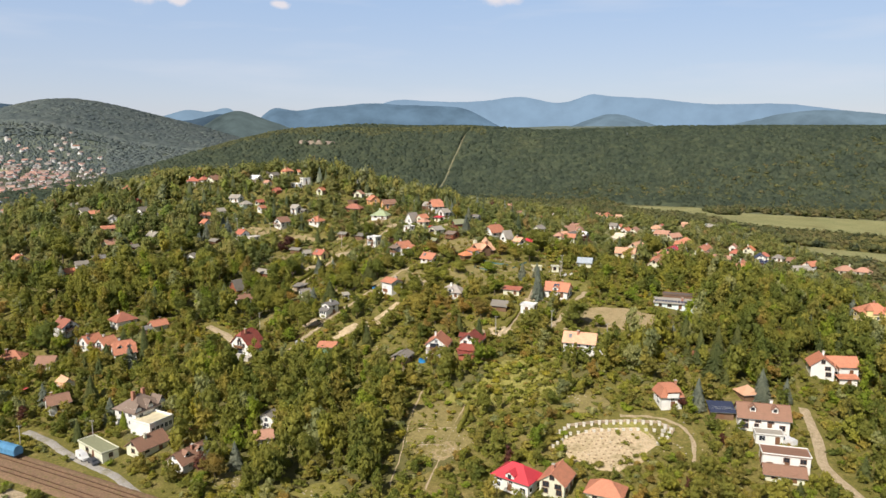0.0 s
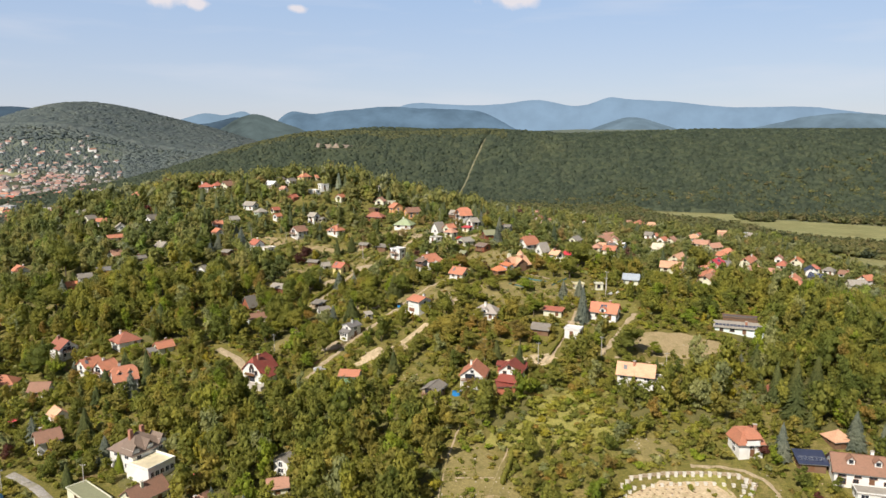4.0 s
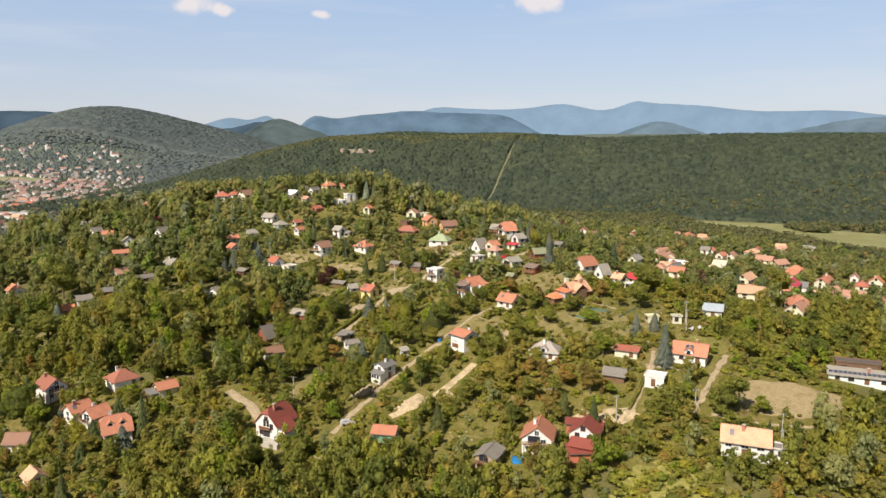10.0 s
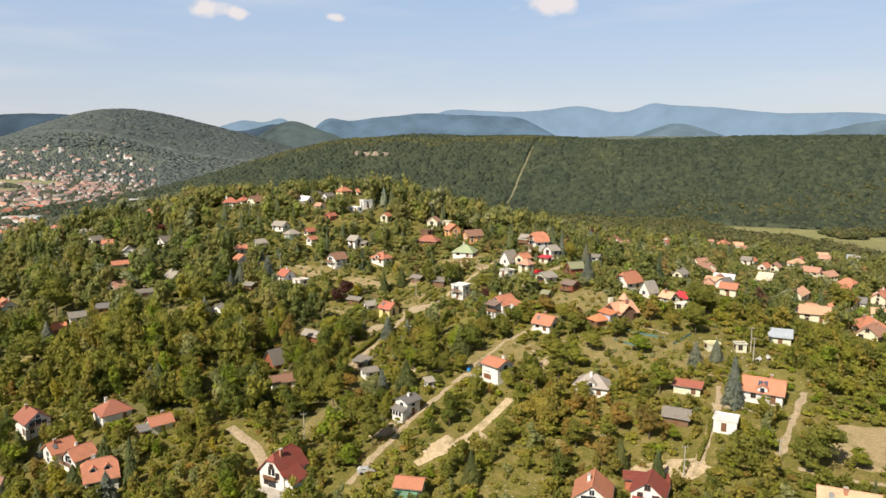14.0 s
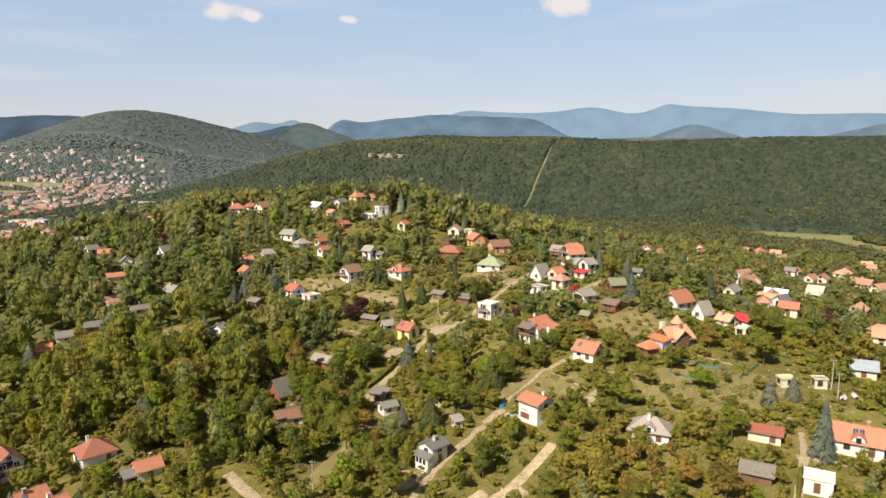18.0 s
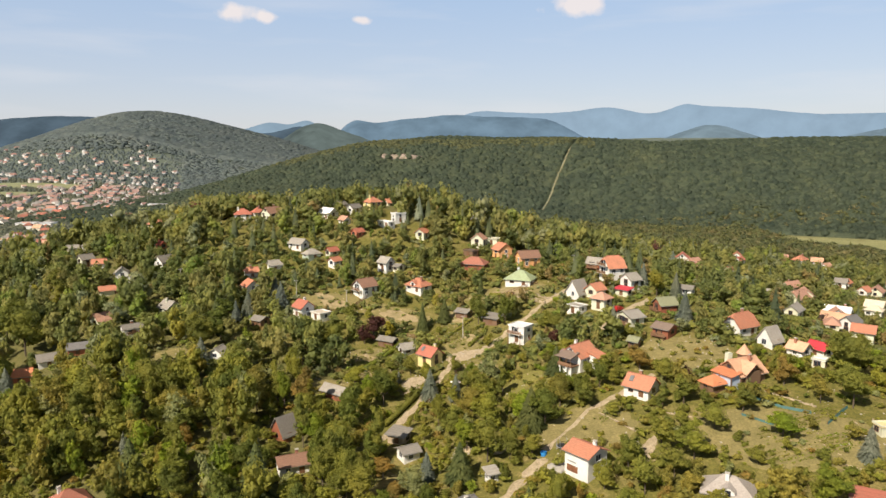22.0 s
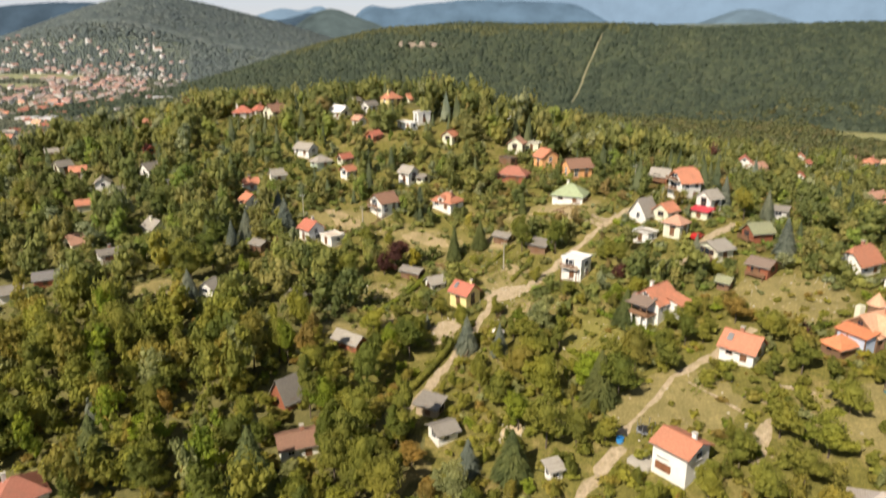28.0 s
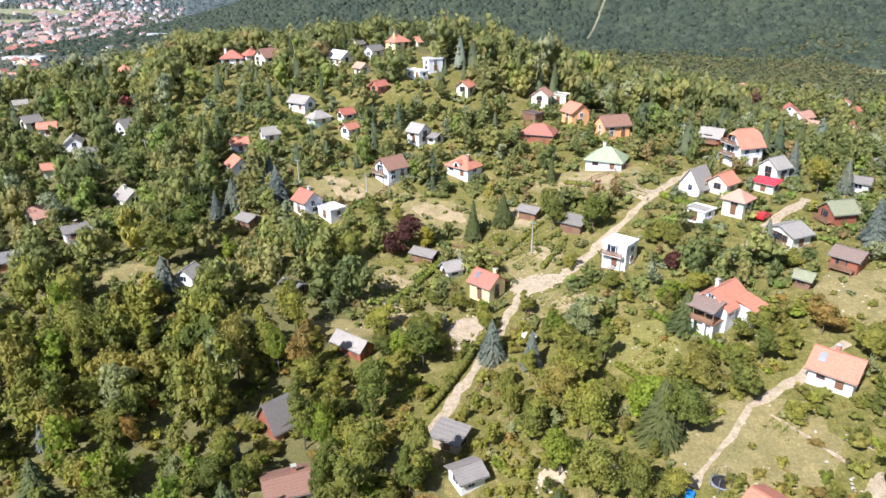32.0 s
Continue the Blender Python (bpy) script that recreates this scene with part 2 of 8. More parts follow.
# the same species higher up, with extra blue in the colour as distance haze
HAZED_UPPER_LEAF = [leaf("upper_" + n, a, c, w) for n, a, c, w in (
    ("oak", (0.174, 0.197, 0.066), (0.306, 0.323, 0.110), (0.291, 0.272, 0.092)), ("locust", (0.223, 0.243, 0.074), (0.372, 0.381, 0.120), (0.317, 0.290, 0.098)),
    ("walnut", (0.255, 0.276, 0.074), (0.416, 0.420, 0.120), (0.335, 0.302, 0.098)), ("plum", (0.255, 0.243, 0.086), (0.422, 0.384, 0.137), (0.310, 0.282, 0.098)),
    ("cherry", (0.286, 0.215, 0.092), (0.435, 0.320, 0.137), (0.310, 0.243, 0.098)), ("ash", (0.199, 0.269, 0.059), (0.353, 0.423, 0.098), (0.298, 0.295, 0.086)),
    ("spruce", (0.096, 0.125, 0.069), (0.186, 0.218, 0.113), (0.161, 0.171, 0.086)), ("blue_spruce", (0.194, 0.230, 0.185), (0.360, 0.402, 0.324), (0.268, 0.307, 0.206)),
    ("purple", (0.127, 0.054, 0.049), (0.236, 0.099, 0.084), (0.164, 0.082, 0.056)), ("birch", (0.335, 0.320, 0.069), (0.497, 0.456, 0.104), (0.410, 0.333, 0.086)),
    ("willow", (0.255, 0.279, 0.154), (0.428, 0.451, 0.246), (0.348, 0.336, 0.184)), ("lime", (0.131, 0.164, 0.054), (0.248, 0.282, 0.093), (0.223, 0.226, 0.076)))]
BARK = plain("bark", (0.132, 0.102, 0.072), 0.9, 9)
# woods a kilometre and more away, distance haze mixed into the leaf colours as blue
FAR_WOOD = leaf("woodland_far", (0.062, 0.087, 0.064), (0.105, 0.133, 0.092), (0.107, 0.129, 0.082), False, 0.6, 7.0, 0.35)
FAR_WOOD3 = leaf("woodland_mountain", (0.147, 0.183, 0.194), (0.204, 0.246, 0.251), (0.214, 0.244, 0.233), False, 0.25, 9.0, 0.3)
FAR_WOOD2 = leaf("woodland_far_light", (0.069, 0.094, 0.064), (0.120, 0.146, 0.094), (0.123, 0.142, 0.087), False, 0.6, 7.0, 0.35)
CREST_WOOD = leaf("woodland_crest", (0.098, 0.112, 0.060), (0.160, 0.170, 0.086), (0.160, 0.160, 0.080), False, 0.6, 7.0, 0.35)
# trees of the village and valley, their greens greyed and blued for haze too
HAZED_VILLAGE_LEAF = leaf("village_leaf", (0.114, 0.134, 0.108), (0.203, 0.218, 0.163), (0.212, 0.206, 0.143), False, 0.8)
HAZED_VALLEY_LEAF = [leaf("valley_oak", (0.107, 0.123, 0.056), (0.205, 0.217, 0.100), (0.226, 0.205, 0.094), False, 1.6), leaf("valley_locust", (0.139, 0.153, 0.065), (0.260, 0.260, 0.110), (0.260, 0.230, 0.102), False, 1.6), leaf("valley_olive", (0.178, 0.164, 0.083), (0.294, 0.258, 0.127), (0.274, 0.219, 0.108), False, 1.6), leaf("valley_pine", (0.068, 0.090, 0.056), (0.125, 0.148, 0.086), (0.137, 0.137, 0.067), False, 1.6)]

ROOFS = {
    "orange": (0.585, 0.236, 0.140), "brightorange": (0.690, 0.250, 0.118), "red": (0.500, 0.165, 0.108), "brightred": (0.600, 0.054, 0.072),
    "redbrown": (0.384, 0.144, 0.096), "darkred": (0.288, 0.066, 0.048), "brown": (0.300, 0.162, 0.108), "darkbrown": (0.228, 0.168, 0.132),
    "peach": (0.744, 0.426, 0.270), "pink": (0.552, 0.300, 0.210), "grey": (0.255, 0.232, 0.200), "lightgrey": (0.365, 0.335, 0.288),
    "darkgrey": (0.206, 0.198, 0.192), "dark": (0.120, 0.108, 0.102), "green": (0.360, 0.432, 0.252), "greenish": (0.288, 0.300, 0.180),
    "white": (0.820, 0.820, 0.820), "cream": (0.792, 0.696, 0.540), "bluegrey": (0.396, 0.456, 0.516), "terrace": (0.660, 0.564, 0.456), "yellowflat": (0.816, 0.672, 0.360),
    "solarroof": (0.042, 0.054, 0.102), "ashen": (0.480, 0.425, 0.380),
}
WALLS = {
    "white": (0.800, 0.790, 0.750), "cream": (0.696, 0.696, 0.540), "yellow": (0.820, 0.696, 0.324), "wood": (0.204, 0.120, 0.072), "woodlight": (0.432, 0.336, 0.228),
    "redwood": (0.300, 0.102, 0.054), "redwall": (0.540, 0.180, 0.108), "orangewall": (0.816, 0.432, 0.192), "blue": (0.480, 0.576, 0.720), "lightblue": (0.720, 0.820, 0.820),
    "greenwall": (0.504, 0.600, 0.480), "grey": (0.540, 0.528, 0.504),
}
FRAME_WHITE = plain("window_paint_white", (0.820, 0.820, 0.820), 0.5, 12, 0.12)
FRAME_BROWN = plain("window_paint_brown", (0.204, 0.102, 0.054), 0.55, 12, 0.2)
CONCRETE = plain("concrete", (0.504, 0.468, 0.408), 0.9, 5, 0.3)
BRICKISH = plain("chimney_brick", (0.432, 0.204, 0.132), 0.9, 8, 0.3)
PLANK = plain("balcony_wood", (0.240, 0.132, 0.072), 0.8, 10, 0.3)
METAL = plain("galvanised_metal", (0.45, 0.46, 0.46), 0.4, 10, 0.2, 0.8)
GLASS, gn, gl, gb = node_mat("window_glass")
gb.inputs["Base Color"].default_value, gb.inputs["Roughness"].default_value = (0.03, 0.035, 0.045, 1), 0.08


def panel_mat():
    m, n, l, b = node_mat("solar_cells")
    tc = n.new("ShaderNodeTexCoord")
    br = n.new("ShaderNodeTexBrick")
    br.offset = 0
    br.inputs["Color1"].default_value, br.inputs["Color2"].default_value = (0.02, 0.03, 0.07, 1), (0.03, 0.04, 0.09, 1)
    br.inputs["Mortar"].default_value, br.inputs["Scale"].default_value, br.inputs["Mortar Size"].default_value = (0.25, 0.27, 0.3, 1), 1.0, 0.03
    l.new(tc.outputs["Object"], br.inputs["Vector"])
    l.new(br.outputs[0], b.inputs["Base Color"])
    b.inputs["Roughness"].default_value = 0.18
    return m


SOLAR = panel_mat()


def ground_mat():
    """Late-summer ground: straw, worn olive grass, patches of bare soil."""
    m, n, l, b = node_mat("dry_hillside")
    a = noise_tex(n, l, 0.03, 6, rough=0.6)
    c = noise_tex(n, l, 0.22, 6, rough=0.65)
    d = noise_tex(n, l, 1.1, 7, rough=0.72)
    green = ramp(n, l, d, [(0.3, (0.092, 0.090, 0.024)), (0.7, (0.212, 0.190, 0.054))])
    straw = ramp(n, l, d, [(0.3, (0.168, 0.134, 0.050)), (0.7, (0.330, 0.264, 0.110))])
    soil = ramp(n, l, d, [(0.3, (0.180, 0.132, 0.058)), (0.7, (0.342, 0.254, 0.116))])
    col = blend(n, l, ramp(n, l, c, [(0.50, (0, 0, 0)), (0.70, (1, 1, 1))]), green, straw)
    col = blend(n, l, ramp(n, l, a, [(0.55, (0, 0, 0)), (0.72, (0.7, 0.7, 0.7))]), col, soil)
    speck = noise_tex(n, l, 2.6, 4, rough=0.8)
    col = blend(n, l, 1.0, col, ramp(n, l, speck, [(0.32, (0.62, 0.66, 0.62)), (0.5, (1.0, 1.0, 1.0)), (0.68, (1.5, 1.45, 1.4))]), "MULTIPLY")
    # woodland floor and pasture beyond the hill, blue-grey with distance haze in the colour
    tc, sx = n.new("ShaderNodeTexCoord"), n.new("ShaderNodeSeparateXYZ")
    l.new(tc.outputs["Object"], sx.inputs[0])
    mr = n.new("ShaderNodeMapRange")
    mr.inputs["From Min"].default_value, mr.inputs["From Max"].default_value = 600, 1000
    l.new(sx.outputs["Y"], mr.inputs["Value"])
    wood = ramp(n, l, a, [(0.35, (0.102, 0.130, 0.102)), (0.65, (0.162, 0.186, 0.144))])
    col = blend(n, l, mr.outputs[0], col, wood)
    l.new(col, b.inputs["Base Color"])
    b.inputs["Roughness"].default_value = 0.95
    b.inputs["Specular IOR Level"].default_value = 0.1
    bump(n, l, b, d, 0.7, 0.12)
    return m


def earth(name, low, high, scale=1.4, relief=0.08):
    m, n, l, b = node_mat(name)
    a, d = noise_tex(n, l, scale, 6, rough=0.65), noise_tex(n, l, scale * 7, 3)
    mid = tuple((p + q) / 2 for p, q in zip(low, high))
    col = blend(n, l, 0.35, ramp(n, l, a, [(0.3, low), (0.5, mid), (0.7, high)]), ramp(n, l, d, [(0.3, low), (0.7, high)]))
    weed = noise_tex(n, l, scale * 0.45, 7, rough=0.7)
    col = blend(n, l, ramp(n, l, weed, [(0.5, (0, 0, 0)), (0.64, (0.55, 0.55, 0.55))]), col, scaled((0.215, 0.188, 0.076), 0.6 + 0.8 * mid[0]))
    speck = noise_tex(n, l, 2.2, 4, rough=0.8)
    col = blend(n, l, 1.0, col, ramp(n, l, speck, [(0.32, (0.72, 0.75, 0.72)), (0.5, (1.0, 1.0, 1.0)), (0.68, (1.36, 1.33, 1.3))]), "MULTIPLY")
    l.new(col, b.inputs["Base Color"])
    b.inputs["Roughness"].default_value = 0.95
    b.inputs["Specular IOR Level"].default_value = 0.15
    bump(n, l, b, d, 0.6, relief)
    MATS[name] = m
    return m


GROUND = ground_mat()
DIRT = earth("pale_dirt", (0.300, 0.234, 0.150), (0.516, 0.420, 0.300))
SAND = earth("raw_sandy_earth", (0.400, 0.300, 0.180), (0.660, 0.540, 0.370), 0.7, 0.2)
LAWN = earth("mown_grass", (0.144, 0.138, 0.036), (0.276, 0.246, 0.074), 0.8)
LITTER = earth("woodland_floor", (0.090, 0.090, 0.034), (0.180, 0.162, 0.060), 0.5)
STRAW = earth("dried_grass", (0.162, 0.140, 0.054), (0.314, 0.258, 0.112), 0.35)
PASTURE = earth("flat_pasture", (0.205, 0.220, 0.120), (0.285, 0.290, 0.165), 0.02, 0.3)
MEADOW = earth("valley_meadow", (0.205, 0.215, 0.092), (0.330, 0.315, 0.150), 0.03, 0.3)
PLOUGHED = earth("bare_field", (0.288, 0.222, 0.120), (0.408, 0.324, 0.186), 0.5)
STUBBLE = earth("ripe_field", (0.744, 0.600, 0.228), (0.820, 0.768, 0.336), 0.01)
ASPHALT = earth("grey_road", (0.264, 0.252, 0.240), (0.408, 0.384, 0.348), 0.7)
BALLAST = earth("railway_ballast", (0.156, 0.102, 0.066), (0.312, 0.204, 0.132), 1.5)
ROCK = earth("pale_rock", (0.312, 0.240, 0.168), (0.600, 0.492, 0.360), 0.35, 0.4)


# ---- the lie of the land ----
HILLS = [
    (-130, 500, 95, 26.1),
    (-20, 410, 80, 6.6),
    (-190, 560, 90, 14.7),
    (80, 400, 90, 5.0),
    (60, 300, 80, 21.9),
    (-60, 330, 70, 8.2),
    (-200, 400, 90, 7.0),
    (-170, 300, 80, -2.8),
    (20, 560, 120, 15.7),
    (110, 240, 80, 6.9),
    (110, 650, 150, 9.8),
    (-20, 240, 70, -1.5),
    (-110, 250, 60, 4.5),
    (180, 480, 110, 3.6),
    (-280, 480, 110, 18.0),
    (-30, 700, 120, 7.3),
    (5, 405, 45, 13.4),
    (-95, 470, 55, 2.6),
    (-72, 360, 40, -5.4),
    (-148, 330, 45, 11.2),
    (0, 315, 50, -0.0),
    (-40, 315, 40, 0.5),
    (25, 340, 35, 1.8),
    (-145, 300, 40, -4.9),
    (-90, 330, 40, 0.2),
    (-92, 485, 40, 11.8),
    (-172, 530, 45, -2.9),
    (-235, 515, 60, 8.9),
    (-45, 490, 45, 1.8),
]


def smooth(a, b, v):
    t = np.clip((v - a) / (b - a), 0, 1)
    return t * t * (3 - 2 * t)


def height(x, y):
    """Ground height in metres: the garden hill and its spurs, the wooded plateau behind, the mountains to the north-west."""
    x, y = np.asarray(x, float), np.asarray(y, float)
    z = np.full(np.broadcast(x, y).shape, 3.4)
    for cx, cy, s, a in HILLS:
        z = z + a * np.exp(-((x - cx) ** 2 + (y - cy) ** 2) / (2 * s * s))
    toe = 1050 - 0.38 * np.maximum(x, 0) + 0.1 * np.minimum(x, 0)
    crest = 95 + 8 * np.exp(-((x - 50) / 130) ** 2) - 7 * np.exp(-((x - 290) / 120) ** 2) + 9 * smooth(450, 800, x) + 5 * np.exp(-((x + 200) / 120) ** 2)
    z = z + (crest + 0.012 * np.maximum(y - 1300, 0)) * smooth(0, 260, y - toe) * smooth(-700, -240, x)
    z = z + 107 * np.exp(-((x + 1195) / 280) ** 2 / 2 - ((y - 2361) / 400) ** 2 / 2) + 90 * np.exp(-((x + 1095) / 400) ** 2 / 2 - ((y - 2250) / 420) ** 2 / 2)
    z = z + 7 * np.sin(x * 0.011 + y * 0.004) * smooth(900, 1900, y) * (1 - smooth(-900, -500, x))
    return z


def spaced(lo, hi, step, far_lo, far_hi, growth):
    mid = list(np.arange(lo, hi + step, step))
    s, v = step, mid[-1]
    while v < far_hi:
        s *= growth
        v += s
        mid.append(v)
    s, v, low = step, mid[0], []
    while v > far_lo:
        s *= growth
        v -= s
        low.append(v)
    return np.array(low[::-1] + mid)


GX, GY = spaced(-330, 260, 4.0, -4800, 4800, 1.06), spaced(60, 600, 4.0, -4800, 4800, 1.045)
GZ = height(GX[None, :], GY[:, None])


def gz(x, y):
    """Height of the ground sheet itself, between its grid lines."""
    x, y = np.asarray(x, float), np.asarray(y, float)
    i, j = np.clip(np.searchsorted(GX, x) - 1, 0, len(GX) - 2), np.clip(np.searchsorted(GY, y) - 1, 0, len(GY) - 2)
    u, v = (x - GX[i]) / (GX[i + 1] - GX[i]), (y - GY[j]) / (GY[j + 1] - GY[j])
    return (GZ[j, i] * (1 - u) + GZ[j, i + 1] * u) * (1 - v) + (GZ[j + 1, i] * (1 - u) + GZ[j + 1, i + 1] * u) * v


def grid_faces(rows, cols):
    a = np.arange(rows * cols).reshape(rows, cols)
    return np.stack([a[:-1, :-1], a[:-1, 1:], a[1:, 1:], a[1:, :-1]], -1).reshape(-1, 4)


def big_mesh(name, verts, faces, mats, index=None, smooth_faces=False):
    """Mesh from arrays (faces all of one size)."""
    me = bpy.data.meshes.new(name)
    verts, faces = np.asarray(verts, np.float32), np.asarray(faces, np.int32)
    n, k = faces.shape
    me.vertices.add(len(verts))
    me.vertices.foreach_set("co", verts.ravel())
    me.loops.add(n * k)
    me.loops.foreach_set("vertex_index", faces.ravel())
    me.polygons.add(n)
    me.polygons.foreach_set("loop_start", np.arange(0, n * k, k, dtype=np.int32))
    for m in mats:
        me.materials.append(m)
    if index is not None:
        me.polygons.foreach_set("material_index", np.asarray(index, np.int32))
    if smooth_faces:
        me.polygons.foreach_set("use_smooth", np.ones(n, bool))
    me.update(calc_edges=True)
    return me


xx, yy = np.meshgrid(GX, GY)
ground = new("ground", big_mesh("ground", np.stack([xx.ravel(), yy.ravel(), GZ.ravel()], -1), grid_faces(len(GY), len(GX)), [GROUND], None, True))
tagged(ground, "dry grassy hillside ground with straw and olive patches", "ground", kind="structure")


def strip(name, points, width, mat, label, category, lift=0.12, rag=0.25):
    """A road or path draped on the ground along a line of points."""
    rnd = random.Random(name + str(points[0]))
    pts = [Vector((*p, 0)) for p in points]
    line = []
    for k in range(len(pts) - 1):
        p0, p1, p2, p3 = pts[max(k - 1, 0)], pts[k], pts[k + 1], pts[min(k + 2, len(pts) - 1)]
        steps = max(2, int((p2 - p1).length / 2.0))
        for s in range(steps):
            t = s / steps
            line.append(0.5 * ((2 * p1) + (p2 - p0) * t + (2 * p0 - 5 * p1 + 4 * p2 - p3) * t * t + (3 * p1 - p0 - 3 * p2 + p3) * t ** 3))
    line.append(pts[-1])
    across = max(3, int(width / 1.0) + 2)
    verts = []
    for k, p in enumerate(line):
        d = (line[min(k + 1, len(line) - 1)] - line[max(k - 1, 0)]).normalized()
        side = Vector((d.y, -d.x, 0))
        wl_, wr_ = width / 2 * (1 + rnd.uniform(-rag, rag)), width / 2 * (1 + rnd.uniform(-rag, rag))
        for a in range(across):
            f = a / (across - 1)
            q = p + side * (-wl_ + (wl_ + wr_) * f)
            verts.append((q.x, q.y, float(gz(q.x, q.y)) + (lift if 0 < a < across - 1 else -0.08)))
    ob = new(name, big_mesh(name, verts, grid_faces(len(line), across)[:, ::-1], [mat], None, True))
    return tagged(ob, label, category, kind="structure")


def patch(name, cx, cy, rx, ry, mat, label, category, turn=0.0, lift=0.10, seg=28, rings=5, rag=0.18):
    """An uneven patch of other ground, draped on the hillside."""
    rnd = random.Random(int(cx * 7 + cy * 13))
    ph = [rnd.uniform(0, 6.28) for _ in range(4)]
    verts, faces = [], []
    for r in range(rings + 1):
        for s in range(seg):
            a = s / seg * math.tau
            e = 1 + rag * (math.sin(2 * a + ph[0]) * 0.5 + math.sin(3 * a + ph[1]) * 0.4 + math.sin(7 * a + ph[2]) * 0.3 + math.sin(13 * a + ph[3]) * 0.2)
            u, v = rx * e * r / rings * math.cos(a), ry * e * r / rings * math.sin(a)
            x, y = cx + u * math.cos(turn) - v * math.sin(turn), cy + u * math.sin(turn) + v * math.cos(turn)
            verts.append((x, y, float(gz(x, y)) + (lift if r < rings else -0.05)))
    for r in range(rings):
        for s in range(seg):
            faces.append((r * seg + s, (r + 1) * seg + s, (r + 1) * seg + (s + 1) % seg, r * seg + (s + 1) % seg))
    ob = new(name, big_mesh(name, verts, faces, [mat], None, True))
    return tagged(ob, label, category, kind="structure")


ROADS = []  # lines kept clear of trees: points, half width
CLEAR = []  # clearings kept free of tall trees: x, y, rx, ry


def road(name, points, width, mat, label, category="path"):
    ROADS.append((points, width / 2 + 1.2))
    return strip(name, points, width, mat, label, category, 0.12, 0.5 if mat in (DIRT, SAND, STRAW) and name not in ("lane", "drive", "earth_cut") else 0.1)


road("dirt_road", [(-72, 314), (-66, 326), (-60, 345), (-54, 359), (-46, 363), (-41, 369), (-34, 378), (-27, 387), (-16, 398)], 2.9, DIRT, "pale rutted dirt road climbing between the gardens", "road")
road("garden_path", [(-30, 306), (-27, 310), (-19, 320), (-11, 326), (-2, 333)], 2.6, DIRT, "pale trodden path beside the white house", "path")
road("earth_cut", [(-42, 261), (-36, 265.5), (-29.5, 270.5), (-23.5, 278), (-18.5, 286)], 3.2, SAND, "raw sandy earth of a newly dug track", "track")
road("drive", [(-97, 283), (-93, 279), (-86, 272), (-79, 261)], 3.6, DIRT, "pale gravel drive to the red-roofed villa", "drive")
road("lane", [(108, 201), (104, 185), (100, 174), (101, 165), (104, 150)], 3.6, DIRT, "pale concrete lane running downhill", "lane")
road("street", [(-130, 208), (-119, 201), (-109, 193), (-98, 186), (-90, 181), (-80, 172)], 3.0, ASPHALT, "grey paved street by the railway", "road")
road("footpath", [(-6, 221), (-9, 209), (-11, 195), (-12, 184), (-14, 172)], 0.9, DIRT, "narrow trodden footpath between terraces", "path")
road("footpath", [(7, 209), (2, 194), (-2, 179), (-5, 168)], 0.8, DIRT, "narrow trodden footpath between terraces", "path")
road("track", [(-30, 303), (-34, 298), (-44, 283), (-52, 267), (-58, 255)], 2.8, DIRT, "worn vehicle track up the hillside", "track")
road("track", [(-64, 302), (-67, 297), (-72, 285), (-76, 276)], 4.5, STRAW, "mown dry strip along the wood", "track")
road("path", [(-12, 361), (-3, 372), (5, 380)], 3.0, DIRT, "pale gravel path", "path")
road("path", [(21, 249), (27, 260), (33, 272), (37, 284)], 2.2, DIRT, "pale garden path", "path")
road("path", [(40, 252), (48, 265), (58, 281)], 2.4, DIRT, "pale garden path", "path")
road("track", [(-205, 321), (-198, 324), (-191, 327), (-185, 334), (-180, 345)], 5.0, STRAW, "dry grassy track on the slope", "track")
road("path", [(44, 250), (52, 247), (57, 245), (66, 244), (78, 246)], 1.8, DIRT, "pale path along the dry field", "path")


RAIL = [(-190, 219), (-160, 205.5), (-126, 189.5), (-105, 179.5), (-83, 169), (-50, 153)]  # the railway along the foot of the slope
ROADS += [(RAIL, 7), ([(-170, 186), (-140, 172), (-100, 155), (-60, 137)], 9)]


def clearing(x, y, rx, ry, mat=None, label="", category="lawn", turn=0.0):
    CLEAR.append((x, y, rx, ry))
    if mat:
        patch("garden_patch", x, y, rx, ry, mat, label, category, turn)


BARE = [(66, 257, 15, 8), (41, 184, 8, 8), (49, 192, 17, 4), (-88, 202, 6, 7)]  # ground with nothing growing on it
clearing(66, 257, 17, 9, PLOUGHED, "dried-out grass field beside the long house", "field")
clearing(17, 252, 9, 4, SAND, "bare sandy yard cut into the slope", "yard")
clearing(-75, 249, 8, 5, LAWN, "green mown lawn in front of the villa", "lawn")
clearing(-104, 400, 14, 7, STRAW, "dry yellow lawn with bare spots", "lawn")
clearing(-84, 364, 9, 6, STRAW, "small dry lawn in a garden plot", "lawn")
clearing(-80, 351, 9, 6, STRAW, "dry grass garden plot", "plot")
clearing(-91, 346, 8, 4, STRAW, "dry grass garden plot", "plot")
clearing(-79, 390, 15, 8, STRAW, "dry trodden garden slope between hedges", "plot", -0.5)
clearing(-57, 387, 7, 5, STRAW, "dry garden plot with narrow paths", "plot", -0.5)
clearing(-141, 357, 11, 6, STRAW, "dry grass clearing on the wooded slope", "clearing")
clearing(-53, 360.5, 6, 3.5, DIRT, "trodden pale turning place on the dirt road", "yard")
clearing(-66, 346, 4, 6, DIRT, "bare pinkish garden soil beside the hedge", "plot", -0.3)
clearing(-8.5, 302, 1.6, 6, DIRT, "pale sandy path beside the white house", "path", -0.4)
clearing(6, 345, 11, 8, STRAW, "open dry grass slope with round shrubs", "plot")
